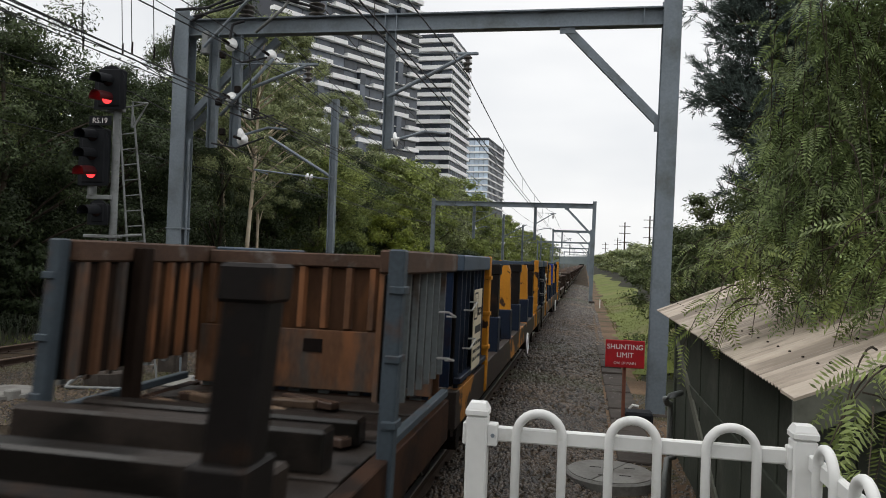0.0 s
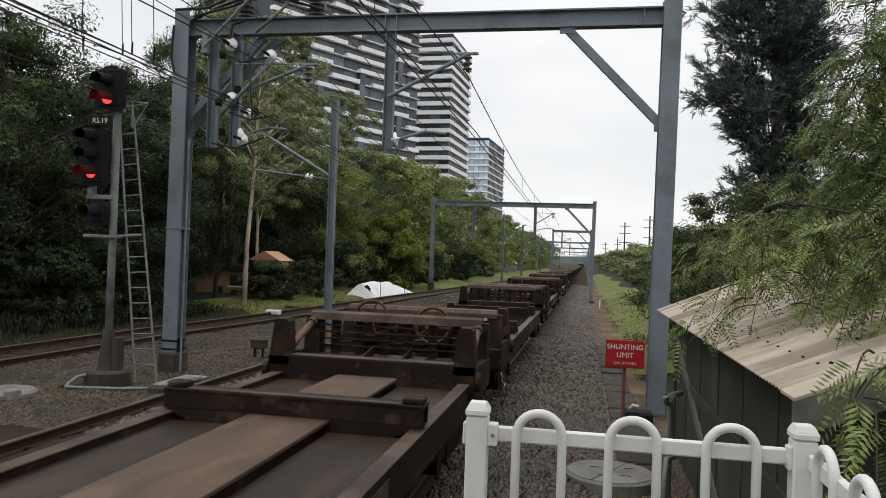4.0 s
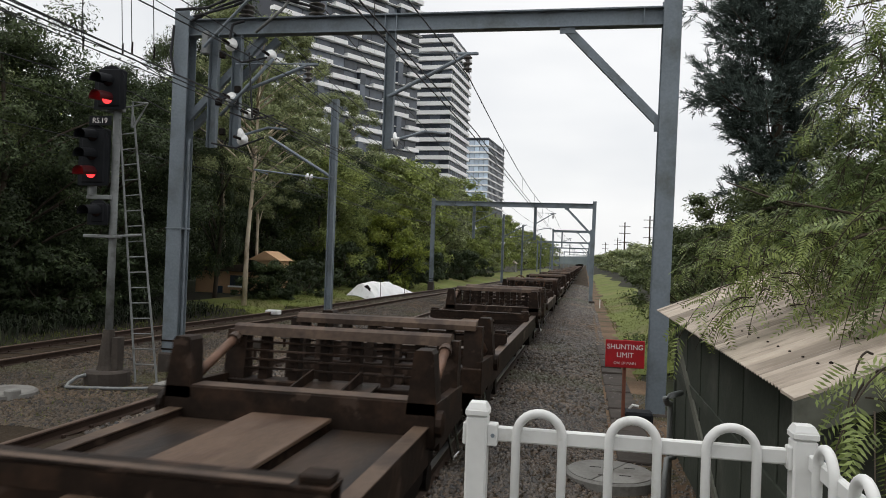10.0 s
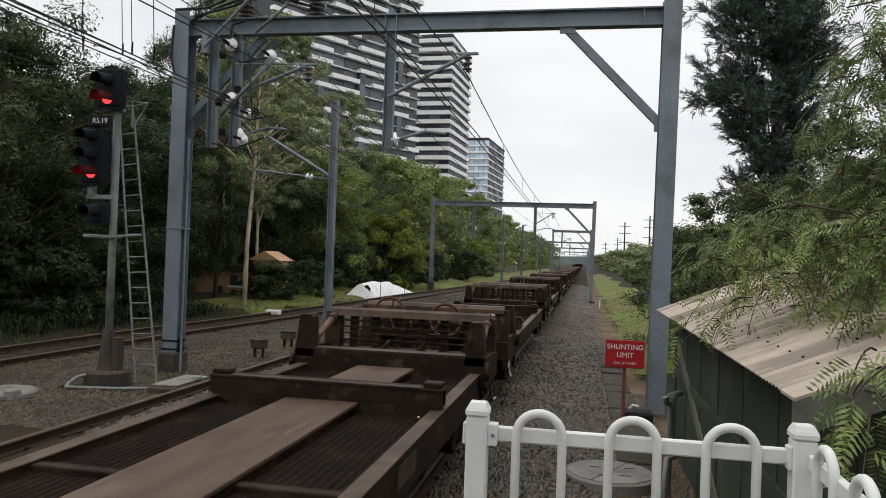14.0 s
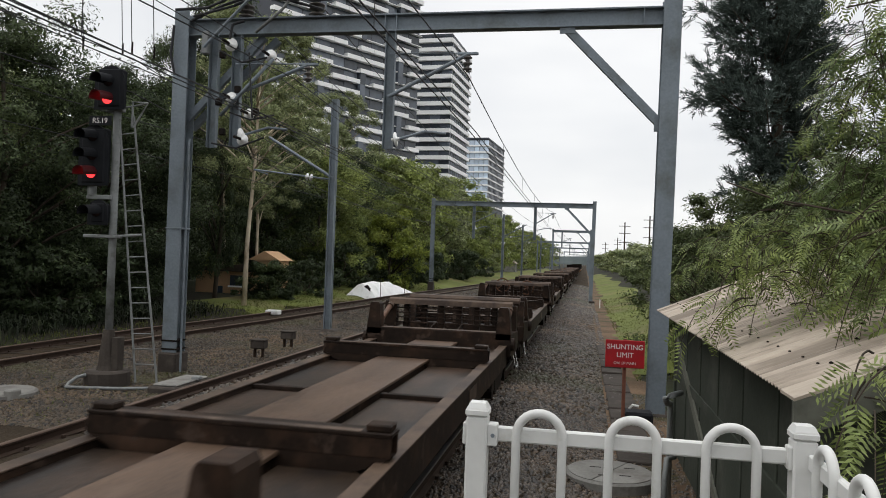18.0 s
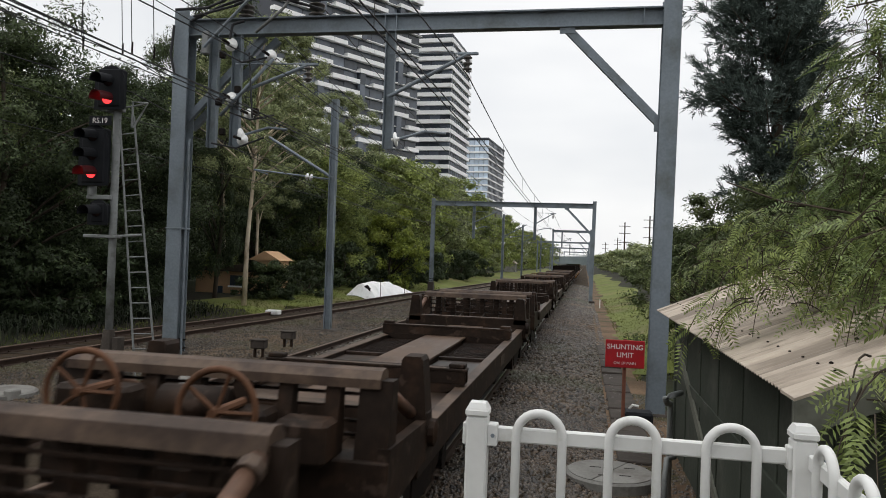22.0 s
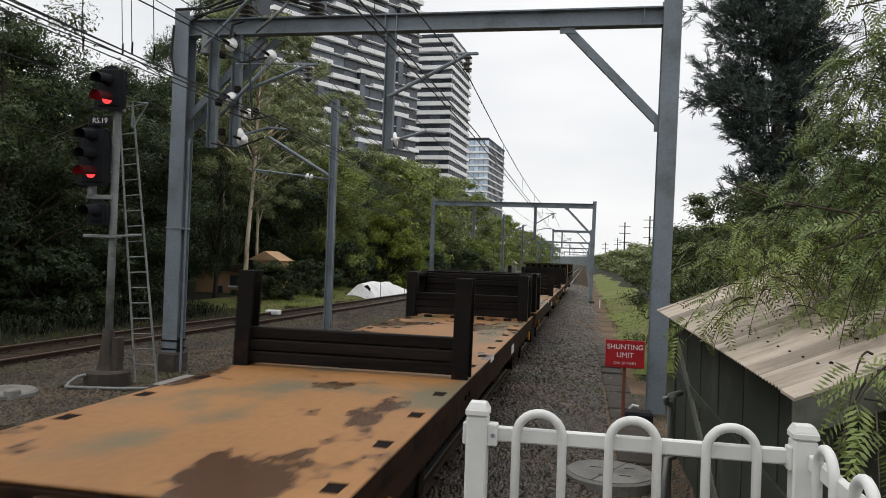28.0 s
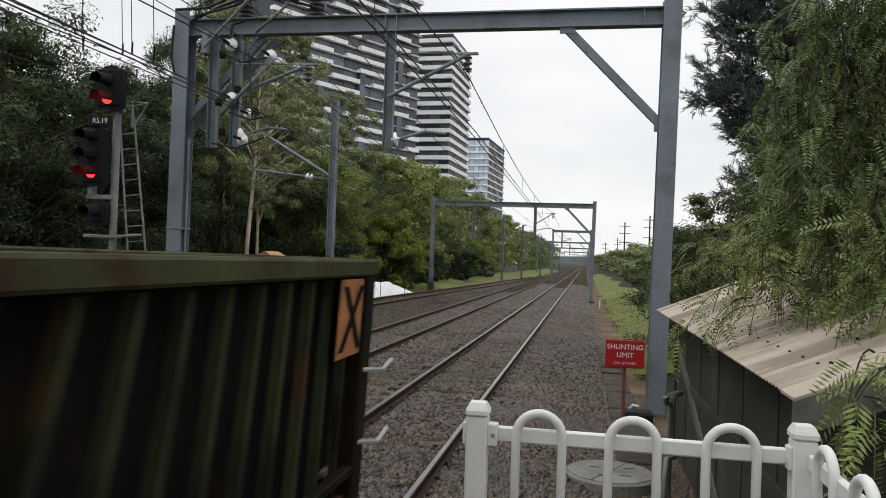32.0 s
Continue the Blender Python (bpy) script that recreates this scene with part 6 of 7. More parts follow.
def podium():
    """White terraces at the foot of the towers."""
    t = thing("tower_podium", "white terraced podium at the foot of the apartment towers", "building")
    for i in range(5):
        z = 12.0 + 2.9 * i
        a, b = -70 + 1.2 * i, -44.5 - 1.0 * i
        part("terrace", Shape().cbox(a, b, 186 + 1.5 * i, 212, z, z + 1.1, 0.05), M["slab"], t)
        part("storey", Shape().cbox(a + 0.8, b - 0.8, 187.5 + 1.5 * i, 211, z + 1.101, z + 2.899, 0.05), M["glassy"], t)


podium()


def house():
    t = thing("house", "peach rendered house glimpsed through the trees", "house")
    part("wall", Shape().cbox(-20.6, -17.3, 37.0, 38.4, -0.3, 1.3, 0.02), M["peach"], t)
    part("gable_wall", Shape().cbox(-17.29, -15.9, 36.9, 38.4, -0.3, 1.95, 0.02), M["peach"], t)
    part("roof", Shape().prism([(-20.9, 1.3), (-17.3, 1.3), (-17.3, 1.75), (-20.2, 1.5)], "y", 36.8, 38.6), M["bark"], t)
    part("porch_roof", Shape().prism([(-17.5, 1.96), (-15.7, 1.96), (-16.6, 2.45)], "y", 36.75, 38.6), M["peach"], t)
    w = part("window", Shape().cbox(-18.6, -17.9, 36.97, 36.998, 0.55, 1.1, 0.01), M["glassy"], t)
    part("frame", Shape().cbox(-18.7, -17.8, 36.95, 36.996, 0.46, 0.549, 0.01), M["slab"], w)
    part("door", Shape().cbox(-19.5, -19.0, 36.95, 36.996, -0.3, 0.5, 0.01), M["bluecap"], t)


house()


def far_things():
    for x, y, h in ((7.3, 150, 10.8), (11.2, 140, 11.5), (9.6, 240, 11), (6.4, 260, 10)):
        t = thing("power_pole", "dark timber power pole with cross-arms", "power pole", "power poles along the line")
        part("pole", Shape().tube([(x, y, -0.5), (x, y, h)], 0.17, 7, 0.12), M["bark"], t)
        for z in (h - 0.8, h - 2.2, h - 4.0):
            part("cross_arm", Shape().cbox(x - 1.1, x + 1.1, y - 0.06, y + 0.06, z, z + 0.12, 0.01), M["bark"], t)
    s = Shape()
    n = 160
    for i in range(n + 1):
        a = -1.3 + 2.6 * i / n
        x, y = 2400 * math.sin(a), 2400 * math.cos(a)
        h = 26 + 14 * noise.noise((i * 0.09, 0, 0)) + 8 * noise.noise((i * 0.4, 3, 0))
        s.v += [(x, y, -5), (x, y, h)]
    s.f = [(2 * i, 2 * i + 2, 2 * i + 3, 2 * i + 1) for i in range(n)]
    solo("far_hills", s, M["hill"], "hazy wooded hills on the horizon", "hills", kind="structure")
    t = thing("far_house", "pale cottage far down the line among trees", "house")
    part("wall", Shape().box(-14.2, -12.2, 132, 136, 0, 2.0), M["concrete"], t)
    part("roof", Shape().prism([(-14.4, 2.0), (-12.0, 2.0), (-13.2, 2.9)], "y", 131.7, 136.3), M["tin"], t)


far_things()


# ---- the train ----
TRAIN = []   # (wagon, place along the train at 0 s)


def bogie(w, y):
    b = part("bogie", Shape().cbox(-0.9, 0.9, y - 0.22, y + 0.22, 0.42, 0.66, 0.03), M["iron"], w)
    for x in (-1.02, 1.02):
        s = Shape().cbox(x - 0.08, x + 0.08, y - 0.42, y + 0.42, 0.30, 0.62, 0.03)
        s.prism([(y - 1.15, 0.52), (y - 1.15, 0.66), (y - 0.42, 0.62), (y - 0.42, 0.36)], "x", x - 0.07, x + 0.07)
        s.prism([(y + 0.42, 0.36), (y + 0.42, 0.62), (y + 1.15, 0.66), (y + 1.15, 0.52)], "x", x - 0.07, x + 0.07)
        for d in (-0.86, 0.86):
            s.lathe([(0.12, -0.1), (0.12, 0.1)], (x, y + d, 0.44), "x", 10)
        for d in (-0.14, 0.14):
            s.tube([(x, y + d, 0.3), (x, y + d, 0.5)], 0.075, 8)
        part("side_frame", s, M["iron"], b)
    for d in (-0.86, 0.86):
        for x in (-0.74, 0.74):
            sg = 1 if x > 0 else -1
            wh = Shape().lathe([(0.09, 0.07 * sg), (0.4, 0.06 * sg), (0.405, -0.04 * sg), (0.43, -0.055 * sg), (0.445, -0.07 * sg), (0.42, -0.085 * sg), (0.09, -0.06 * sg)], (x, y + d, 0.44), "x", 22)
            part("wheel", wh, M["iron"], b)
            tr = Shape().lathe([(0.398, 0.06 * sg), (0.412, 0.055 * sg), (0.416, -0.038 * sg), (0.398, -0.039 * sg)], (x, y + d, 0.44), "x", 24)
            part("tread", tr, M["tread"], b, "polished wheel tread", smooth=True)
    return b


def coupler(w, y, sg):
    s = Shape().cbox(-0.08, 0.08, min(y, y + sg * 0.45), max(y, y + sg * 0.45), 0.62, 0.82, 0.03)
    s.cbox(-0.17, 0.15, min(y + sg * 0.35, y + sg * 0.6), max(y + sg * 0.35, y + sg * 0.6), 0.58, 0.88, 0.05)
    c = part("coupler", s, M["iron"], w)
    part("air_hose", Shape().tube([(0.4, y, 0.75), (0.45, y + sg * 0.15, 0.55), (0.4, y + sg * 0.32, 0.35), (0.3, y + sg * 0.5, 0.4)], 0.025, 6), M["iron"], c)


def grating(s, x0, x1, y0, y1, z, wide=0.13, long=0.055):
    """Open steel mesh of diamonds: two families of thin bars that cross, cut off at the panel's edges."""
    slope = long / wide
    for sg in (-1, 1):
        c = y0 - (x1 - x0) * slope
        while c < y1 + (x1 - x0) * slope:
            # the bar runs along y = c + sg * slope * (x - x0)
            u0, u1 = x0, x1
            lo, hi = sorted((x0 + (y0 - c) / (sg * slope), x0 + (y1 - c) / (sg * slope)))
            u0, u1 = max(u0, lo), min(u1, hi)
            if u1 - u0 > 0.01:
                v0, v1, h, dz = c + sg * slope * (u0 - x0), c + sg * slope * (u1 - x0), 0.006, 0.003 * sg
                s.add([(u0, v0 - h, z - 0.018), (u1, v1 - h, z - 0.018), (u1, v1 + h, z - 0.018), (u0, v0 + h, z - 0.018),
                       (u0, v0 - h, z + dz), (u1, v1 - h, z + dz), (u1, v1 + h, z + dz), (u0, v0 + h, z + dz)],
                      [(4, 5, 6, 7), (0, 1, 5, 4), (2, 3, 7, 6)])
            c += long
    return s


def skeletal_wagon(name, label, meshed, wheels):
    """Skeletal container wagon: sills, cross bolsters, centre walkway, headboard frames at both ends."""
    w = thing(name, label, "wagon", "wagons of the passing goods train")
    for x in (-1, 1):
        xo = 1.17 * x
        a, b = sorted((xo, xo - 0.11 * x))
        sill = part("side_sill", Shape().cbox(a, b, -4.85, 4.85, 0.62, 0.945, 0.006), M["skel"], w)
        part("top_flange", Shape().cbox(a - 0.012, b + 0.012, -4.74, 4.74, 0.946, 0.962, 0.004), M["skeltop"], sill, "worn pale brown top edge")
    part("centre_sill", Shape().cbox(-0.3, 0.3, -6.15, 6.15, 0.62, 0.94, 0.01), M["skel"], w)
    part("walkway", Shape().cbox(-0.36, 0.36, -4.68, 4.68, 0.95, 0.985, 0.006), M["plate"], w, "flat brown centre walkway plate")
    for i, (y0, y1) in enumerate(((-4.68, -2.63), (-2.37, -0.05), (0.05, 2.37), (2.63, 4.68))):
        for x in (-1, 1):
            a, b = sorted((0.37 * x, 1.055 * x))
            if meshed[i]:
                part("mesh_floor", grating(Shape(), a, b, y0, y1, 0.895), M["grate"], w, "open steel mesh floor")
            else:
                part("floor_pan", Shape().cbox(a, b, y0, y1, 0.87, 0.895, 0.004), M["pan"], w, "dark wet sheet floor")
    for x in (-1, 1):
        a, b = sorted((0.361 * x, 1.055 * x))
        part("cross_bar", Shape().cbox(a, b, -0.04, 0.04, 0.82, 0.94, 0.006), M["skel"], w)
    for y in (-2.5, 2.5):
        c = part("container_bolster", Shape().prism([(-1.16, 0.989), (1.16, 0.989), (0.8, 0.84), (-0.8, 0.84)], "y", y - 0.094, y + 0.094), M["skel"], w)
        part("bolster_top", Shape().cbox(-1.165, 1.165, y - 0.1, y + 0.1, 1.125, 1.155, 0.006), M["skel"], c)
        part("bolster_web", Shape().cbox(-1.16, 1.16, y - 0.095, y - 0.07, 0.99, 1.124, 0.004), M["skel"], c)
        part("bolster_web", Shape().cbox(-1.16, 1.16, y + 0.07, y + 0.095, 0.99, 1.124, 0.004), M["skel"], c)
        for x in (-1.06, 1.06):
            part("corner_pad", Shape().cbox(x - 0.09, x + 0.09, y - 0.075, y + 0.075, 1.155, 1.205, 0.01), M["skel"], c)
        # paler strip puts the bolster's lit top into the colour
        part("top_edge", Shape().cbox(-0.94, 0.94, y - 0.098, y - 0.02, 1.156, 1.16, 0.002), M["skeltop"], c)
    for sg in (-1, 1):
        ye = 4.85 * sg
        fb = part("end_bolster", Shape().cbox(-1.24, 1.24, ye - 0.11, ye + 0.11, 0.78, 1.16, 0.014), M["skel"], w)
        # lit top of the end bolster, likewise given by a paler strip
        part("top_edge", Shape().cbox(-0.98, 0.98, ye - 0.105, ye + 0.105, 1.161, 1.167, 0.002), M["skeltop"], fb)
        for x in (-1, 1):
            up = Shape()
            prof = [(1.245 * x, 1.05), (0.98 * x, 1.05), (1.02 * x, 1.55), (1.04 * x, 1.58), (1.17 * x, 1.58), (1.19 * x, 1.55)]
            up.prism(prof, "y", ye - 0.11, ye + 0.11)
            part("upright", up, M["skel"], w)
            a, b = sorted((1.24 * x, 1.16 * x))
            ya, yb = sorted((ye + 0.1 * sg, 6.02 * sg))
            part("end_side_plate", Shape().prism([(ya, 0.72), (yb, 0.80), (yb, 1.10), (ya, 1.14)], "x", a, b), M["skel"], w)
            part("lashing_hub", Shape().lathe([(0.11, 0), (0.11, 0.05 * x), (0.05, 0.07 * x)], (1.24 * x, ye - 0.05 * sg, 0.98), "x", 12), M["skel"], w)
            st = part("strut", Shape().tube([(1.1 * x, 5.84 * sg, 1.50), (1.12 * x, 5.0 * sg, 1.16)], 0.047, 10), M["tube"], w, "round brown strut", smooth=True)
            part("collar", Shape().tube([(1.1 * x, 5.78 * sg, 1.476), (1.103 * x, 5.72 * sg, 1.452)], 0.066, 10), M["skeltop"], st)
            a, b = sorted((1.0 * x, 1.22 * x))
            ya, yb = sorted((5.82 * sg, 5.98 * sg))
            part("headboard_end", Shape().prism([(5.80 * sg, 1.05), (6.02 * sg, 1.05), (5.97 * sg, 1.55), (5.84 * sg, 1.55)], "x", a, b), M["skel"], w)
        prof = [(5.80 * sg, 1.50), (6.0 * sg, 1.50), (6.0 * sg, 1.56), (5.95 * sg, 1.61), (5.87 * sg, 1.62), (5.82 * sg, 1.59)]
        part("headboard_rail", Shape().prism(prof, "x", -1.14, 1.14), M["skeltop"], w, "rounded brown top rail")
        for i in range(6):
            x = -0.82 + 1.64 * i / 5
            p = Shape().prism([(5.86 * sg, 1.04), (6.02 * sg, 1.04), (5.97 * sg, 1.51), (5.88 * sg, 1.51)], "x", x - 0.05, x + 0.05)
            part("headboard_post", p, M["skel"], w)
        for i in range(4):
            z = 1.16 + 0.088 * i
            part("guard_bar", Shape().cbox(-1.05, 1.05, 5.84 * sg - 0.008, 5.84 * sg + 0.008, z, z + 0.022, 0.003), M["skel"], w)
        ya, yb = sorted((5.78 * sg, 6.05 * sg))
        part("headstock", Shape().cbox(-1.24, 1.24, ya, yb, 0.76, 1.06, 0.012), M["skel"], w)
        ya, yb = sorted((4.97 * sg, 5.77 * sg))
        for a, b in ((-1.14, -0.62), (0.62, 1.14)):
            part("end_floor", Shape().cbox(a, b, ya, yb, 0.90, 0.92, 0.004), M["pan"], w)
        part("end_apron", Shape().prism([(ya if sg > 0 else yb, 1.0), (ya if sg > 0 else yb, 1.02), (yb if sg > 0 else ya, 1.09), (yb if sg > 0 else ya, 1.07)], "x", -0.3, 0.45), M["pan"], w)
        for x in (-0.25, 0.25):
            part("rib", Shape().prism([(ye + 0.1 * sg, 1.0), (ye + 0.1 * sg, 1.08), (5.8 * sg, 1.2), (5.8 * sg, 1.0)], "x", x - 0.01, x + 0.01), M["skel"], w)
        part("step_iron", Shape().tube([(1.2, 5.55 * sg, 0.74), (1.26, 5.55 * sg, 0.5), (1.26, 5.85 * sg, 0.5), (1.2, 5.85 * sg, 0.78)], 0.016, 6), M["tread"], w)
        bogie(w, 4.3 * sg)
        coupler(w, 6.1 * sg, sg)
    part("number_panel", Shape().cbox(1.1705, 1.176, 0.8, 1.35, 0.72, 0.88, 0.002), M["skeltop"], w)
    if wheels:
        for x, yy, z in ((-0.62, -6.52, 1.46), (0.29, -6.52, 1.40)):
            h = part("handwheel", Shape().torus((x, yy, z), 0.25, 0.022, "y", 24, 6), M["handwheel"], w, "rusty round brake handwheel", smooth=True)
            sp = Shape()
            for k in range(5):
                a = 2 * math.pi * k / 5 + 0.3
                sp.tube([(x, yy, z), (x + 0.25 * math.sin(a), yy, z + 0.25 * math.cos(a))], 0.014, 5)
            sp.tube([(x, yy + 0.34, z), (x, yy - 0.06, z)], 0.03, 8)
            part("spoke_frame", sp, M["handwheel"], h)
        for x0, x1, z1 in ((-1.0, -0.45, 1.5), (0.1, 0.5, 1.42), (0.55, 0.9, 1.38)):
            part("brake_gear_box", Shape().cbox(x0, x1, -6.3, -6.06, 1.06, z1 - 0.05, 0.03), M["skel"], w)
        part("brake_cylinder", Shape().tube([(-0.3, -6.12, 1.35), (0.15, -6.12, 1.35)], 0.12, 12), M["skel"], w, smooth=True)
    return w


def place(w, s):
    w.matrix_basis = pose(TRACK_X, s, 0)
    TRAIN.append((w, s))


NARROW = (0.30, 0.34, 0.46, 0.50)


def ribbed(s, along, a, b, c, z0, z1, pitch, depth, sign, form=(0.16, 0.24, 0.46, 0.54)):
    """Folded sheet with vertical ribs; along x at y = c, or along y at x = c."""
    n = max(1, int(round((b - a) / pitch)))
    st = (b - a) / n
    for i in range(n):
        u = a + i * st
        prof = [(u + st * form[0], 0), (u + st * form[1], depth * sign), (u + st * form[2], depth * sign), (u + st * form[3], 0)]
        pts = [(p, c + d) for p, d in prof]
        if along == "x":
            s.prism(pts, "z", z0, z1)
        else:
            s.prism([(q, p) for p, q in pts], "z", z0, z1)
    return s


def end_wall(w, y, sg, length, zt, zb, skin, inside, cap, postm, rib, ribm, slots=True, tall=0.16, postx=1.18, open_foot=False):
    """Bulkhead at one end with side returns: end sheet, ribs in and out, capping and edge posts. y: outer face."""
    yi = y - sg * 0.12
    ya, yb = sorted((y, yi))
    gap = M["rustgap"] if open_foot else inside
    part("end_sheet", Shape().cbox(-1.17, 1.17, ya + 0.04, yb - 0.04, zb, zt, 0.004), gap, w)
    part("inner_ribs", ribbed(Shape(), "x", -1.12, 1.12, yi + sg * 0.041, zb + 0.55, zt, rib, 0.05, -sg), inside, w, "vertical ribs inside the end wall")
    part("outer_ribs", ribbed(Shape(), "x", -1.15, 1.15, y - sg * 0.041, zb - 0.2, zt, rib * 1.2, 0.045, sg), ribm, w)
    part("lower_panel", Shape().cbox(-1.12, 1.12, yi - 0.004 if sg > 0 else yi - 0.03, yi + 0.03 if sg > 0 else yi + 0.004, zb, zb + 0.53, 0.006), inside, w)
    if slots:
        sl = Shape()
        for x in (-0.75, 0.0, 0.75):
            sl.box(x - 0.09, x + 0.09, yi - sg * 0.008 - 0.004, yi - sg * 0.008 + 0.004, zb + 0.33, zb + 0.45)
        part("pocket", sl, M["hole"], w)
    part("end_capping", Shape().cbox(-1.085, 1.085, ya - 0.01, yb + 0.01, zt + 0.002, zt + tall * 0.8, 0.012), cap, w)
    y2 = y - sg * length
    for x in (-1, 1):
        y0, y1 = sorted((yi, y2 + sg * 0.1))
        xa, xb = sorted((1.14 * x, 1.19 * x))
        zs = zb + (0.28 if open_foot else 0.0)
        # dark sheet behind the slats paints in the shaded gaps
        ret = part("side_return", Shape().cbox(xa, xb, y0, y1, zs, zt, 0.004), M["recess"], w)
        # darker inner sheet on the rusty wagon carries the shade of the slots
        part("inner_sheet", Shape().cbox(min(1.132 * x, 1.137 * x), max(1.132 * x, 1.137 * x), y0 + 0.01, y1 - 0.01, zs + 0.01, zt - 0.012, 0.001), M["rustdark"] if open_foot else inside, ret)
        part("inner_ribs", ribbed(Shape(), "y", y0, y1, 1.131 * x, zs + (0.0 if open_foot else 0.15), zt, rib, 0.045, -x), inside, ret)
        part("outer_ribs", ribbed(Shape(), "y", y0, y1, 1.19 * x, zs - 0.05, zt, rib * 1.15, 0.04, x, NARROW), ribm, ret, "vertical ribs outside the side wall")
        xa, xb = sorted((1.09 * x, 1.28 * x))
        c0, c1 = sorted((y, y2 + sg * 0.114))
        part("side_capping", Shape().cbox(xa, xb, c0, c1, zt + 0.002, zt + tall, 0.014), cap, ret)
        yc = y2
        p0, p1 = sorted((yc, yc + sg * 0.11))
        ep = part("edge_post", Shape().cbox(min(postx * x, 1.285 * x), max(postx * x, 1.285 * x), p0, p1, zb - 0.35, zt + tall + 0.004, 0.012), postm, w)
        for z in (zb + 0.15, zb + 0.55, zb + 0.98):
            part("lug", Shape().cbox(min(1.2 * x, 1.30 * x), max(1.2 * x, 1.30 * x), p0 - 0.015, p1 + 0.015, z, z + 0.05, 0.006), postm, ep)
        part("lower_rail", Shape().cbox(min(1.2 * x, 1.27 * x), max(1.2 * x, 1.27 * x), y0, y1, zb + 0.02, zb + 0.08, 0.008), skin, ret)
        for z in (zb + 0.35, zb + 0.72):
            yy = y - sg * 0.28
            g = Shape().tube([(1.25 * x, yy, z), (1.33 * x, yy, z), (1.33 * x, yy - sg * 0.34, z + 0.06), (1.25 * x, yy - sg * 0.34, z + 0.06)], 0.009, 6)
            part("grab_iron", g, M["grab"], ret, "white grab iron")


def underframe(w, half, zt, mat_, edge=None):
    for x in (-1, 1):
        a, b = sorted((1.14 * x, 1.26 * x))
        part("side_sill", Shape().cbox(a, b, -half, half, zt - 0.36, zt - 0.01, 0.008), edge or mat_, w)
    part("centre_sill", Shape().cbox(-0.3, 0.3, -half - 0.1, half + 0.1, zt - 0.55, zt - 0.06, 0.01), mat_, w)
    for sg in (-1, 1):
        ya, yb = sorted((half * sg, (half - 0.12) * sg))
        part("headstock", Shape().cbox(-1.13, 1.13, ya, yb, zt - 0.36, zt - 0.03, 0.008), edge or mat_, w)
        bogie(w, (half - 1.9) * sg)
        coupler(w, (half + 0.05) * sg, sg)
    part("brake_rod", Shape().tube([(0.55, -half + 2.6, 0.5), (0.55, half - 2.6, 0.5)], 0.03, 6), M["iron"], w)
    part("air_tank", Shape().tube([(0.7, -0.7, 0.52), (0.7, 0.7, 0.52)], 0.2, 12), M["iron"], w, smooth=True)


def data_board(w, x, y, z):
    """Painted board: class letters stay, the wagon's number becomes bars."""
    b = part("data_board", Shape().cbox(x, x + 0.008, y - 0.29, y + 0.29, z - 0.42, z + 0.42, 0.002), M["board"], w, "cream painted data board")
    turn = pose(0, 0, 0, 90, 0, 90)
    fr = Shape()
    for a0, a1, c0, c1 in ((-0.26, -0.02, 0.37, 0.39), (-0.26, -0.02, 0.10, 0.12), (-0.26, -0.24, 0.12, 0.37), (-0.04, -0.02, 0.12, 0.37)):
        fr.box(x + 0.0085, x + 0.010, y + a0, y + a1, z + c0, z + c1)
    d = Vector((0, y - 0.14, z + 0.245))
    for k in range(4):
        a, c = [(d + Vector((0, 0.07 * math.cos(q), 0.09 * math.sin(q)))) for q in (math.pi / 2 * k, math.pi / 2 * (k + 1))]
        n = Vector((0, a.z - c.z, c.y - a.y)).normalized() * 0.009
        fr.add([(x + 0.010, *(a + n).yz), (x + 0.010, *(c + n).yz), (x + 0.010, *(c - n).yz), (x + 0.010, *(a - n).yz)], [(0, 1, 2, 3)])
    part("emblem", fr, M["ink"], b)
    writing("RKBY", 0.13, M["ink"], "lettering", b, pose(x + 0.0095, y + 0.14, z + 0.17, 90, 0, 90))
    bars = Shape()
    bars.box(x + 0.0085, x + 0.010, y - 0.17, y + 0.26, z - 0.05, z + 0.03)
    for zz in (-0.17, -0.25, -0.33):
        bars.box(x + 0.0085, x + 0.010, y - 0.26, y - 0.1, z + zz, z + zz + 0.035)
        bars.box(x + 0.0085, x + 0.010, y - 0.06, y + 0.02, z + zz, z + zz + 0.035)
        bars.box(x + 0.0085, x + 0.010, y + 0.07, y + 0.26, z + zz, z + zz + 0.035)
    part("small_print", bars, M["ink"], b)


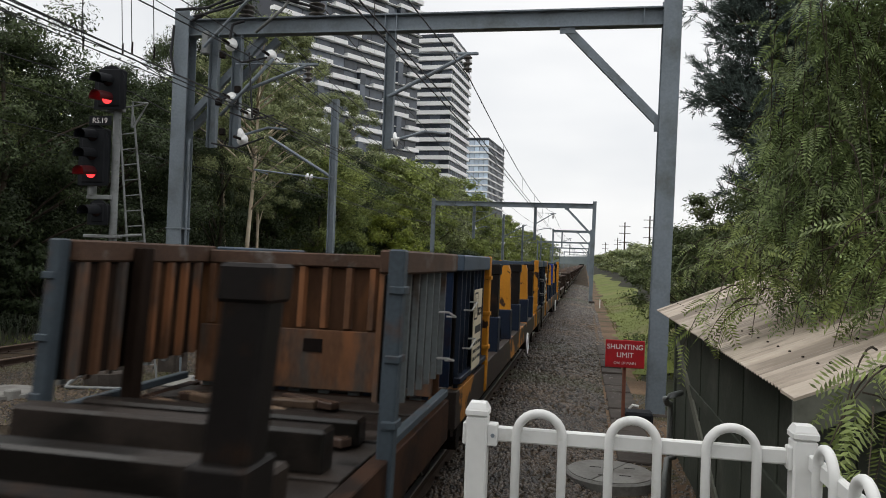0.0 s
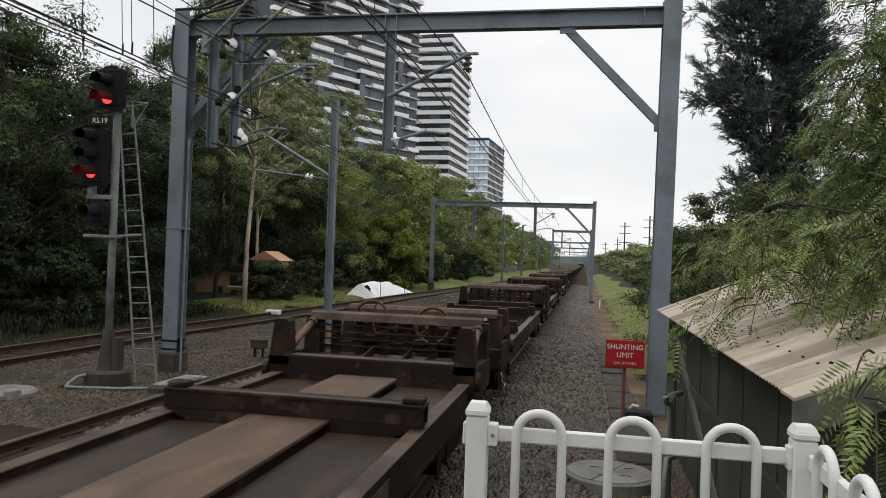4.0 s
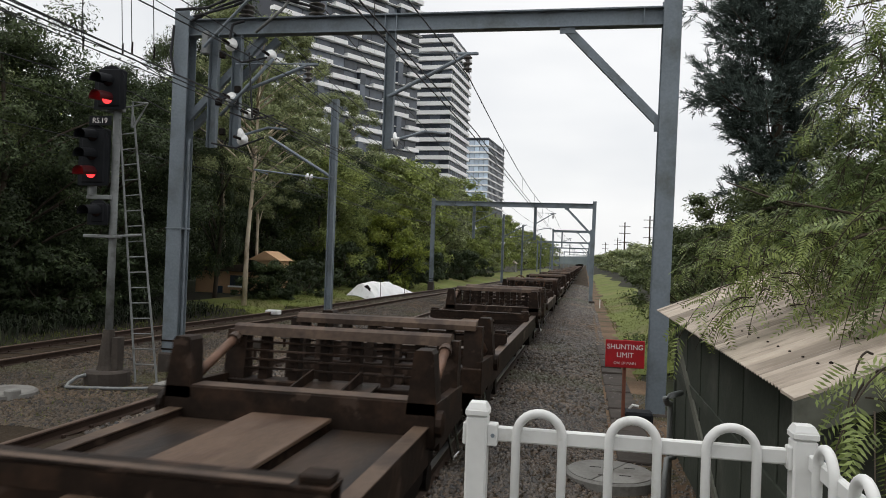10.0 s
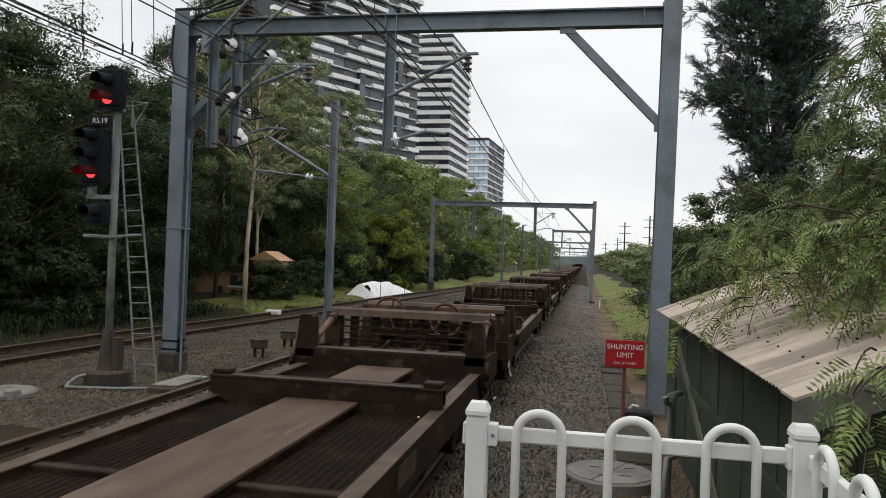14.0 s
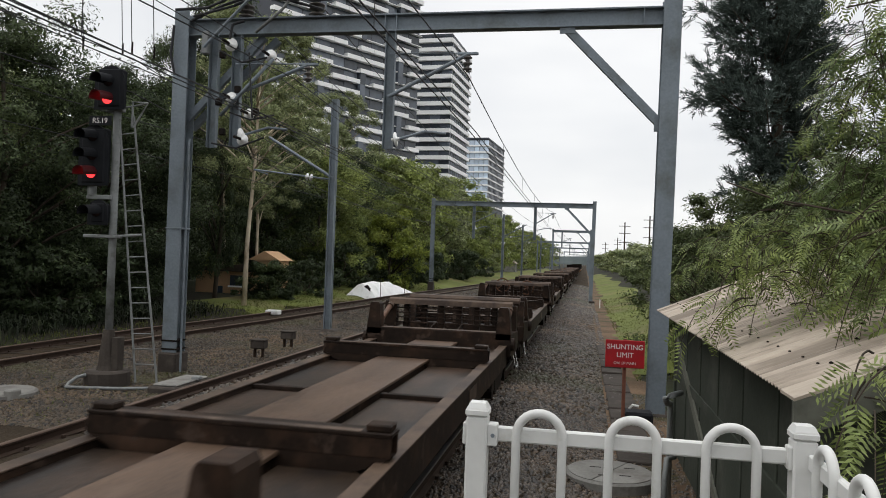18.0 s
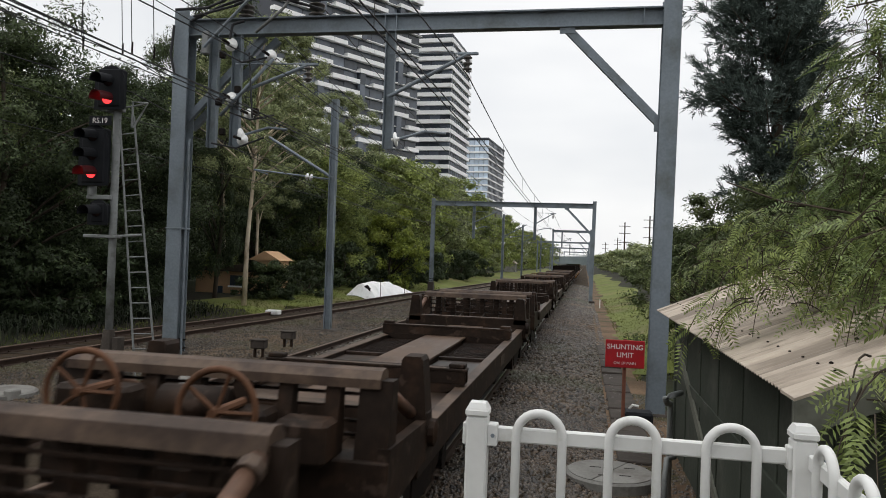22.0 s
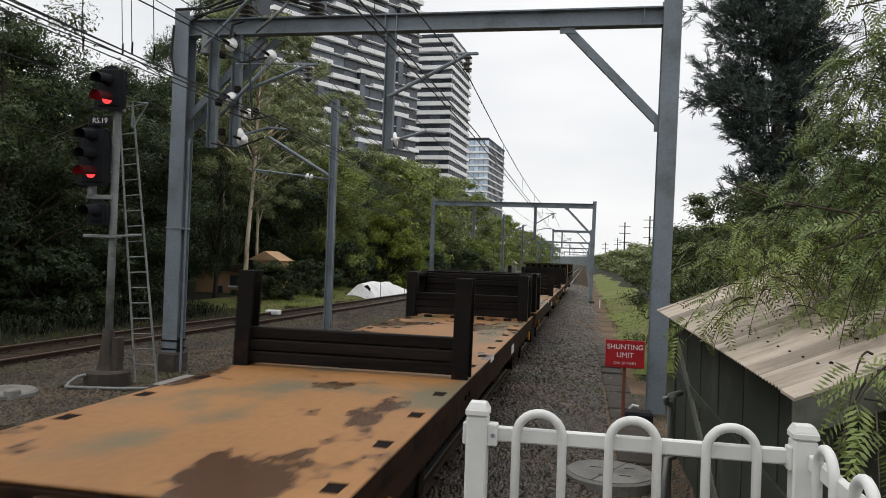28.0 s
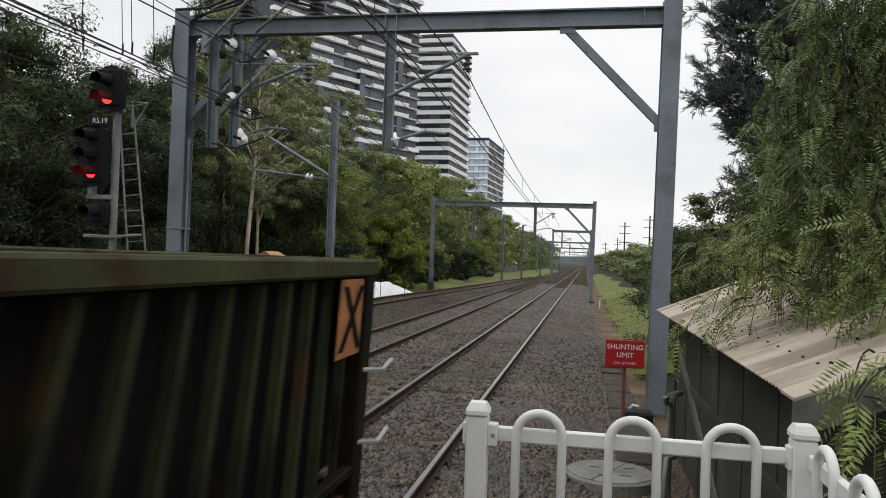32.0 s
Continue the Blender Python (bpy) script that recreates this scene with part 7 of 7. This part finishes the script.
def stanchion_wagon(name, label, near, far, cols, skin, inside, cap, postm, board, half=6.65):
    """Steel-carrying wagon: ribbed bulkheads with returns, deck planks, cross bearers, loose stanchions in sockets.
    near, far: return lengths; cols: (y, colour of the right and left stanchion)."""
    zt = 1.12
    ribm = M["blueribs"] if skin is M["blue"] else M["greyribs"]
    w = thing(name, label, "wagon", "wagons of the passing goods train")
    underframe(w, half, zt, M["iron"] if skin is M["blue"] else M["sheet"], M["orange_edge"] if skin is M["blue"] else M["deckedge"])
    px = 1.18
    end_wall(w, -half, -1, near, 2.24, zt + 0.02, skin, inside, cap, postm, 0.235, ribm, postx=px, open_foot=skin is not M["blue"])
    end_wall(w, half, 1, far, 2.24, zt + 0.02, skin, inside, cap, postm, 0.235, ribm, postx=px, open_foot=skin is not M["blue"])
    y, i = -half + 0.13, 0
    while y < half - 0.3:
        part("deck_plank", Shape().cbox(-1.13, 1.13, y, y + 0.285, zt - 0.06, zt - 0.008 * (i % 3), 0.006), M["plank"] if skin is M["blue"] else M["timberdeck"], w)
        y, i = y + 0.295, i + 1
    for yc, right, left in cols:
        part("cross_bearer", Shape().cbox(-1.13, 1.13, yc - 0.13, yc + 0.13, zt - 0.01, zt + 0.17, 0.012), M["sheet"] if skin is M["blue"] else M["darkst"], w)
        part("cross_bearer", Shape().cbox(-1.0, 1.0, yc + 0.42, yc + 0.58, zt - 0.01, zt + 0.09, 0.01), M["iron"], w)
        for x, colour in ((1, right), (-1, left)):
            a, b = sorted((1.02 * x, 1.26 * x))
            so = part("stanchion_socket", Shape().cbox(a, b, yc - 0.13, yc + 0.13, zt - 0.05, zt + 0.46, 0.012), M["blue"] if skin is M["blue"] else M["darkst"], w)
            if colour == "orange":
                up = Shape().prism([(1.06 * x, zt + 0.4), (1.24 * x, zt + 0.4), (1.22 * x, 2.2), (1.19 * x, 2.29), (1.11 * x, 2.29), (1.07 * x, 2.2)], "y", yc - 0.09, yc + 0.09)
                part("stanchion", up, M["orange"], w, "chipped orange stanchion")
            elif colour:
                a, b = sorted((1.05 * x, 1.24 * x))
                m = M["brightblue"] if colour == "blue" else M["darkst"]
                up = part("stanchion", Shape().cbox(a, b, yc - 0.085, yc + 0.085, zt + 0.4, 2.29, 0.014), m, w, "bright blue stanchion" if colour == "blue" else "")
                part("stanchion_head", Shape().cbox(min(1.03 * x, 1.26 * x), max(1.03 * x, 1.26 * x), yc - 0.1, yc + 0.1, 2.16, 2.31, 0.014), m, up)
    part("lashing_strap", Shape().tube([(-1.1, cols[2][0] + 0.3, zt + 0.1), (-0.6, cols[2][0] + 0.3, zt + 0.02), (1.0, cols[2][0] + 0.35, zt + 0.02)], 0.02, 5), M["tarp"], w)
    part("park_brake_wheel", Shape().torus((1.31, 1.5, 0.72), 0.2, 0.016, "x", 20, 5), M["tarp"], w, "white brake wheel", smooth=True)
    rng = random.Random(len(name) + int(near * 10))
    for i in range(7):
        a = rng.uniform(-0.6, 0.6)
        y, x, L = rng.uniform(4.9, 6.3), rng.uniform(-0.7, 0.7), rng.uniform(0.25, 0.55)
        s = Shape().cbox(-L, L, -0.05, 0.05, zt, zt + 0.06, 0.008)
        s.v = [(x + u * math.cos(a) - v * math.sin(a), y + u * math.sin(a) + v * math.cos(a), q + 0.06 * (i % 2)) for u, v, q in s.v]
        part("dunnage_timber", s, M["plank"], w)
    if skin is not M["blue"]:
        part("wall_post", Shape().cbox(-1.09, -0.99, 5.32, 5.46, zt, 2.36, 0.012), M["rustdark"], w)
        for yy, hh in ((3.6, 0.2), (4.25, 0.24), (4.9, 0.16)):
            part("load_beam", Shape().cbox(-1.05, 1.0, yy - 0.09, yy + 0.09, zt - 0.01, zt + hh, 0.02), M["timberdeck"], w, "dark cross beam")
    if board:
        data_board(w, 1.268, -half + near - 0.99 if near > 2 else -half + near - 0.75, 1.62)
    return w


def bulkhead_flat(name, label, sg, chalk, half):
    """Flat wagon with a steel deck, one timber-lined bulkhead at the end sg and a low stanchion barrier."""
    zt = 1.14
    w = thing(name, label, "wagon", "wagons of the passing goods train")
    underframe(w, half, zt, M["deckedge"])
    part("deck", Shape().cbox(-1.285, 1.285, -half, half, zt - 0.02, zt, 0.006), M["deck"], w, "rust-orange steel deck with dark wet patches")
    for x in (-1, 1):
        a, b = sorted((1.262 * x, 1.28 * x))
        part("edge_angle", Shape().cbox(a, b, -half, half, zt - 0.14, zt - 0.0205, 0.004), M["deckedge"], w)
    y = -half + 0.35
    while y < half - 0.2:
        for x in (-1, 1):
            part("stake_pocket", Shape().cbox(1.16 * x - 0.05, 1.16 * x + 0.05, y - 0.07, y + 0.07, zt - 0.001, zt + 0.004, 0.001), M["hole"], w)
            part("pocket_rim", Shape().cbox(1.16 * x - 0.058, 1.16 * x + 0.058, y + 0.071, y + 0.085, zt - 0.001, zt + 0.008, 0.002), M["deckedge"], w)
        y += 0.93
    yb = sg * (half - 9.3) + (0.2 if sg < 0 else 0.0)
    for x in (-1, 1):
        a, b = sorted((1.11 * x, 1.28 * x))
        p = part("barrier_post", Shape().cbox(a, b, yb - 0.1, yb - 0.075, zt - 0.2, 2.16, 0.006), M["darkst"], w)
        part("post_web", Shape().cbox(min(1.18 * x, 1.205 * x), max(1.18 * x, 1.205 * x), yb - 0.074, yb + 0.124, zt - 0.1, 2.15, 0.004), M["darkst"], p)
        part("post_flange", Shape().cbox(a, b, yb + 0.125, yb + 0.15, zt - 0.2, 2.16, 0.006), M["darkst"], p)
    for i in range(3):
        part("barrier_timber", Shape().cbox(-1.15, 1.15, yb - 0.03, yb + 0.09, zt + 0.03 + 0.13 * i, zt + 0.15 + 0.13 * i, 0.012), M["timber"], w)
    # bulkhead: low board row at the front posts, tall timber wall behind, steel sheet outside
    yf, yw, yo = sg * (half - 1.5), sg * (half - 0.42), sg * (half - 0.12)
    for x in (-1, 1):
        a, b = sorted((1.07 * x, 1.27 * x))
        part("front_post", Shape().cbox(a, b, yf - 0.13, yf + 0.13, zt - 0.15, 2.07, 0.01), M["darkst"], w)
        a, b = sorted((1.09 * x, 1.25 * x))
        y0, y1 = sorted((yf + sg * 0.13, yo))
        part("top_rail", Shape().cbox(a, b, y0, y1, 1.96, 2.055, 0.008), M["sheet"], w)
        xa, xb = sorted((1.1 * x, 1.24 * x))
        m0, m1 = sorted((yw - sg * 0.10, yw - sg * 0.22))
        part("mid_post", Shape().cbox(xa, xb, m0, m1, zt - 0.1, 1.96, 0.008), M["sheet"], w)
        part("side_brace", Shape().prism([(yo - sg * 0.03, zt), (yo - sg * 0.2, zt), (yw - sg * 0.14, 1.9), (yw - sg * 0.0, 1.9)], "x", min(1.2 * x, 1.235 * x), max(1.2 * x, 1.235 * x)), M["sheet"], w)
        part("rear_post", Shape().cbox(min(1.05 * x, 1.25 * x), max(1.05 * x, 1.25 * x), min(yw, yo - sg * 0.022), max(yw, yo - sg * 0.022), zt - 0.2, 2.05, 0.01), M["sheet"], w)
        part("grab_iron", Shape().tube([(1.22 * x, yo - sg * 0.2, zt + 0.05), (1.3 * x, yo - sg * 0.2, zt + 0.05), (1.3 * x, yo - sg * 0.25, zt + 0.5), (1.22 * x, yo - sg * 0.25, zt + 0.5)], 0.012, 6), M["sheet"], w)
    for i in range(3):
        part("low_board", Shape().cbox(-1.1, 1.1, yf - 0.05, yf + 0.05, zt + 0.06 + 0.15 * i, zt + 0.2 + 0.15 * i, 0.012), M["timber"], w)
    for i in range(4):
        part("packer", Shape().cbox(-0.85 + 0.55 * i, -0.7 + 0.55 * i, yf - sg * 0.16 - 0.06, yf - sg * 0.16 + 0.06, zt, zt + 0.05, 0.006), M["timber"], w)
    for i in range(7):
        y0, y1 = sorted((yw, yw - sg * (0.07 + 0.012 * (i % 2))))
        part("wall_timber", Shape().cbox(-1.09, 1.09, y0, y1, zt + 0.03 + 0.126 * i, zt + 0.15 + 0.126 * i, 0.012), M["timber"], w)
    y0, y1 = sorted((yo, yo - sg * 0.02))
    outer = part("outer_sheet", Shape().cbox(-1.25, 1.25, y0, y1, zt - 0.2, 2.048, 0.004), M["sheet"], w)
    part("top_beam", Shape().cbox(-1.25, 1.25, min(yw, yo), max(yw, yo), 2.05, 2.085, 0.01), M["sheet"], w)
    if chalk:
        c = Shape()
        yy = yo + sg * 0.006
        for x0, z0, x1, z1 in ((0.91, 1.61, 0.92, 1.86), (0.92, 1.86, 1.02, 1.63), (1.02, 1.63, 1.06, 1.88)):
            c.tube([(x0, yy, z0), (x1, yy, z1)], 0.006, 5)
        part("chalk_mark", c, M["chalk"], outer, "chalked white mark")
    part("side_label", Shape().cbox(1.283, 1.288, -0.9, -0.55, zt - 0.06, zt - 0.01, 0.001), M["tarp"], w)
    part("side_label", Shape().cbox(1.265, 1.272, 2.0, 2.4, zt - 0.3, zt - 0.16, 0.001), M["tarp"], w)
    for y in (-half + 1.0, half - 1.2):
        part("axle_lamp_iron", Shape().cbox(1.27, 1.31, y - 0.05, y + 0.05, 0.72, 0.9, 0.01), M["orange"], w)
    return w


def long_wagon():
    """Long low wagon of four ribbed wall bays with open gaps between, the last vehicle of the train."""
    half, zt = 10.85, 1.12
    w = thing("bay_sided_wagon", "long wagon with mossy ribbed wall bays and a wet deck", "wagon", "wagons of the passing goods train")
    underframe(w, half, zt, M["deckedge"])
    part("deck", Shape().cbox(-1.22, 1.22, -half, half, zt - 0.03, zt, 0.006), M["wetdeck"], w, "wet brown deck with pale puddle marks")
    bays = ((-10.85, -7.75), (-4.75, -1.37), (1.13, 4.85), (7.75, 10.85))
    for i, (a, b) in enumerate(bays):
        for x in (-1, 1):
            xa, xb = sorted((1.12 * x, 1.165 * x))
            # near-black sheet paints the shade between the bay's ribs
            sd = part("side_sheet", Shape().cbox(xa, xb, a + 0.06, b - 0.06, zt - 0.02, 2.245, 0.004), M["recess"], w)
            # inner sheet coloured dark for the shade between ribs
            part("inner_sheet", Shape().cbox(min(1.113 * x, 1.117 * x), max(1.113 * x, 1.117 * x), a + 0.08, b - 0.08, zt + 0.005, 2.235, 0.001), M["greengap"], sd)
            part("inner_ribs", ribbed(Shape(), "y", a + 0.1, b - 0.1, 1.112 * x, zt + 0.02, 2.23, 0.27, 0.055, -x), M["greenin"], sd, "stained ribs inside the wall")
            part("outer_ribs", ribbed(Shape(), "y", a + 0.1, b - 0.1, 1.165 * x, zt - 0.05, 2.23, 0.27, 0.045, x, NARROW), M["greenribs"], sd, "mossy ribs outside the wall")
            part("capping", Shape().cbox(min(1.07 * x, 1.275 * x), max(1.07 * x, 1.275 * x), a, b, 2.245, 2.335, 0.012), M["greencap"], sd)
            part("lower_rail", Shape().cbox(min(1.2 * x, 1.26 * x), max(1.2 * x, 1.26 * x), a + 0.1, b - 0.1, zt + 0.1, zt + 0.15, 0.008), M["green"], sd)
            for y in (a, b - 0.14):
                part("bay_post", Shape().cbox(min(1.07 * x, 1.27 * x), max(1.07 * x, 1.27 * x), y, y + 0.14, zt - 0.3, 2.25, 0.012), M["green"], w)
            for z in (1.38, 1.75):
                g = Shape().tube([(1.26 * x, b - 0.1, z), (1.36 * x, b - 0.05, z), (1.36 * x, b + 0.12, z + 0.03)], 0.013, 6)
                part("grab_iron", g, M["grab"], sd, "white grab iron")
    for y in (-7.75, -4.75, -1.37, 1.13, 4.85, 7.75):
        part("cross_bearer", Shape().cbox(-1.07, 1.07, y - 0.11, y + 0.11, zt - 0.01, zt + 0.17, 0.014), M["darkst"], w)
    for sg in (-1, 1):
        y0, y1 = sorted((10.85 * sg, 10.80 * sg))
        # same near-black shade colour behind the end ribs
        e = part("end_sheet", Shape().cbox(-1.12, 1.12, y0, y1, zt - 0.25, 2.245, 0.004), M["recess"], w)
        part("outer_ribs", ribbed(Shape(), "x", -1.1, 1.1, 10.85 * sg, zt - 0.2, 2.23, 0.36, 0.06, sg), M["greenribs"], e)
        part("inner_ribs", ribbed(Shape(), "x", -1.1, 1.1, 10.80 * sg, zt + 0.02, 2.23, 0.26, 0.05, -sg), M["greenin"], e)
        part("capping", Shape().cbox(-1.27, 1.27, min(y0, y1) - 0.06, max(y0, y1) + 0.06, 2.25, 2.34, 0.012), M["greencap"], e)
    # faded orange panels on the side, with bars for their small print
    pn = part("orange_panel", Shape().cbox(1.255, 1.262, -9.19, -8.11, 1.18, 2.24, 0.003), M["panelorange"], w, "faded orange panel with a dark angular emblem")
    em = Shape()
    for y0, z0, y1, z1 in ((-8.89, 1.85, -8.82, 2.12), (-8.82, 2.12, -8.62, 1.88), (-8.62, 1.88, -8.54, 2.14)):
        em.add([(1.264, y0 - 0.05, z0), (1.264, y0 + 0.05, z0), (1.264, y1 + 0.05, z1), (1.264, y1 - 0.05, z1)], [(0, 1, 2, 3)])
    part("emblem", em, M["hole"], pn)
    br = Shape()
    for z, a, b in ((1.68, -8.99, -8.39), (1.52, -9.04, -8.74), (1.52, -8.64, -8.39), (1.34, -8.89, -8.44)):
        br.box(1.2625, 1.264, a, b, z, z + 0.09)
    part("small_print", br, M["chalk"], pn)
    pn = part("orange_panel", Shape().cbox(1.255, 1.262, 10.30, 10.66, 1.85, 2.235, 0.003), M["panelorange"], w, "orange panel with a dark cross")
    em = Shape()
    for y0, y1 in ((10.35, 10.63), (10.63, 10.37)):
        em.add([(1.264, y0 - 0.04, 1.88), (1.264, y0 + 0.04, 1.88), (1.264, y1 + 0.04, 2.20), (1.264, y1 - 0.04, 2.20)], [(0, 1, 2, 3)])
    part("emblem", em, M["hole"], pn)
    ck = Shape()
    for i, (x, z) in enumerate(((-0.05, 2.1), (0.15, 2.08), (0.45, 2.05), (-0.1, 1.85), (0.12, 1.83), (0.35, 1.8), (0.1, 1.6), (0.3, 1.58), (0.5, 1.8))):
        ck.tube([(x, 10.735, z), (x + 0.03, 10.735, z + 0.06), (x - 0.02, 10.735, z + 0.11)], 0.008, 4)
    part("chalk_mark", ck, M["chalk"], w, "scribbled chalk marks")
    rng = random.Random(5)
    pile = Shape()
    for i in range(130):
        L, a = rng.uniform(0.2, 0.6), rng.gauss(0, 0.9)
        x, y, z = rng.uniform(-0.75, 0.75), rng.uniform(7.75, 10.4), zt + 0.02 + 0.16 * rng.random() ** 2
        ta = rng.uniform(-0.12, 0.2)
        k = Shape().cbox(-L, L, -0.035, 0.035, -0.018, 0.018, 0.005)
        pile.add([(x + u * math.cos(a) - v * math.sin(a), y + u * math.sin(a) + v * math.cos(a), z + q + abs(ta) * (u + L) * 0.6) for u, v, q in k.v], k.f)
    part("broken_timber", pile, M["timberscrap"], w, "heap of broken timber strips")["kind"] = "stuff"
    return w


# next three wall colours are darkened for the shade between ribs
M["rustgap"] = mat("rust_with_rib_shade", (0.048, 0.024, 0.013), 0.8, 0, 0.4, 1.5, 20, 0.3, (0.10, 0.045, 0.02), (0.5, 0.62), 1.5, stretch=(1, 1, 0.3), spec=0.08)
M["rustdark"] = mat("dark_rust_and_gap_shade", (0.016, 0.010, 0.007), 0.8, 0, 0.4, 1.5, 20, 0.3, (0.05, 0.024, 0.012), (0.56, 0.66), 1.5, stretch=(1, 1, 0.3), spec=0.06)
M["greengap"] = mat("gap_shade_wall_brown", (0.022, 0.015, 0.009), 0.8, 0, 0.4, 1.5, 20, 0.3, (0.012, 0.013, 0.007), (0.45, 0.6), 1.5, stretch=(1, 1, 0.3), spec=0.06)
M["orange_edge"] = mat("orange_sill_paint", (0.022, 0.016, 0.013), 0.6, 0, 0.3, 1.2, 30, 0.2, (0.30, 0.125, 0.022), (0.545, 0.58), 1.4)
# planks darkened to stand in for a deck of open dark beams
M["timberdeck"] = mat("dark_deck_planks", (0.018, 0.013, 0.010), 0.55, 0, 0.4, 0.9, 25, 0.5, (0.008, 0.007, 0.006), (0.45, 0.56), 1.0, 0.3, each=0.25)
M["timberscrap"] = mat("broken_wet_timber", (0.085, 0.065, 0.05), 0.6, 0, 0.3, 3, 25, 0.4, island=0.6)

# steel wagons at the head of the view
D = "dark"
place(stanchion_wagon("steel_wagon", "weathered grey wagon with rusty ribbed bulkheads and dark stanchions", 2.0, 2.05,
                      [(-3.0, D, D), (-1.3, D, D), (0.4, D, D), (2.76, D, "")], M["greyblue"], M["rustwall"], M["rustcap"], M["greyblue"], False), 0.0)
place(stanchion_wagon("steel_wagon", "dark blue wagon with orange edge posts and mixed stanchions", 2.07, 2.06,
                      [(-3.27, D, D), (-1.57, "orange", "orange"), (0.02, D, "blue"), (1.98, "orange", "orange"), (3.47, D, D)], M["blue"], M["bluein"], M["bluecap"], M["orange"], True), 13.67)
place(stanchion_wagon("steel_wagon", "dark blue wagon with orange edge posts and a bright blue stanchion", 1.73, 1.7,
                      [(-3.06, D, D), (-1.13, "orange", ""), (0.12, "blue", "blue"), (2.0, "orange", "orange"), (3.5, D, D)], M["blue"], M["bluein"], M["bluecap"], M["orange"], True, 6.52), 27.5)

# thirty skeletal wagons, every third with brake handwheels
PITCH, FIRST = 13.50, 108.25
KIND = [skeletal_wagon("container_wagon", "rust-brown skeletal container wagon with end headboards and sheet floors", (0, 0, 0, 0), False),
        skeletal_wagon("container_wagon", "rust-brown skeletal container wagon with end headboards and mesh floors", (1, 1, 1, 1), False),
        skeletal_wagon("container_wagon", "rust-brown skeletal container wagon with mesh floors and brake handwheels", (0, 0, 1, 0), True)]
used = set()
for k in range(-5, 25):
    j = 2 if (k - 1) % 3 == 0 else (1 if k in (-2, 5, 8, 9, 17, 18, 21, 23) else 0)
    # the couplings stand a little more or less taut along the train
    slack = 0.3 if k <= -3 else (0.4 if k >= 21 else {8: 0.0, 9: 0.1, 15: 0.1, 16: 0.0, 17: 0.1}.get(k, 0.2))
    s = FIRST + PITCH * k + slack
    if j in used:
        TRAIN.append((copy_thing(KIND[j], pose(TRACK_X, s, 0)), s))
    else:
        used.add(j)
        place(KIND[j], s)

# bulkhead flats, back to back in pairs, and the long wagon that ends the train
flats = "rust-orange flat wagon with a dark timber bulkhead and a stanchion barrier"
place(bulkhead_flat("bulkhead_flat_wagon", flats, -1, False, 6.65), 446.6)
place(bulkhead_flat("bulkhead_flat_wagon", flats, 1, False, 6.7), 461.05)
place(bulkhead_flat("bulkhead_flat_wagon", "rust-orange flat wagon with a chalk-marked bulkhead and a barrier", -1, True, 6.65), 475.55)
place(bulkhead_flat("bulkhead_flat_wagon", flats, 1, False, 6.6), 489.6)
place(long_wagon(), 508.37)


# ---- what moves ----
def motions():
    for w, s in TRAIN:
        walk(w, [(0, pose(TRACK_X, s, 0)), (32, pose(TRACK_X, s - SPEED * 32, 0))])
    for br, m, a, phase, period in SWAY:
        rows = []
        for i in range(65):
            t = i * 0.5
            g = 0.6 + 0.4 * math.sin(t * 0.9 + 0.7)
            u = math.sin(2 * math.pi * t / period + phase) + 0.5 * math.sin(2 * math.pi * t / (period * 0.43) + 2.1 * phase)
            q = math.cos(2 * math.pi * t / (period * 1.3) + phase)
            rows.append((t, m @ pose(0, 0, 0, a * 0.6 * g * q, a * g * u, a * 0.5 * g * q)))
        walk(br, rows)
    # the long sprays hang down in the lulls and are blown aside in the gusts
    times, lull = (0, 2.5, 3.6, 5.4, 7.6, 8.4, 9.0, 24.4, 25.1, 26.0, 27.2, 28.0, 30.2, 30.9, 32), (1.0, 0.85, 0.45, 0.95, 1.0, 0.35, 0.0, 0.05, 0.8, 1.0, 0.8, 0.0, 0.0, 0.85, 1.0)
    for br, m, phase in GUST:
        rows = []
        for i in range(65):
            t = i * 0.5
            g = 1 - float(np.interp(t, times, lull))
            u = math.sin(2.1 * t + phase) + 0.5 * math.sin(4.7 * t + 2 * phase)
            rows.append((t, Matrix.Translation((1.7 * g, 0.3 * g, 0.5 * g)) @ pose(*m.translation, 0, -22 * g + 3.0 * u, 0) @ pose(0, 0, 0, 2.0 * u, 0, math.degrees(m.to_euler().z))))
        walk(br, rows)


motions()
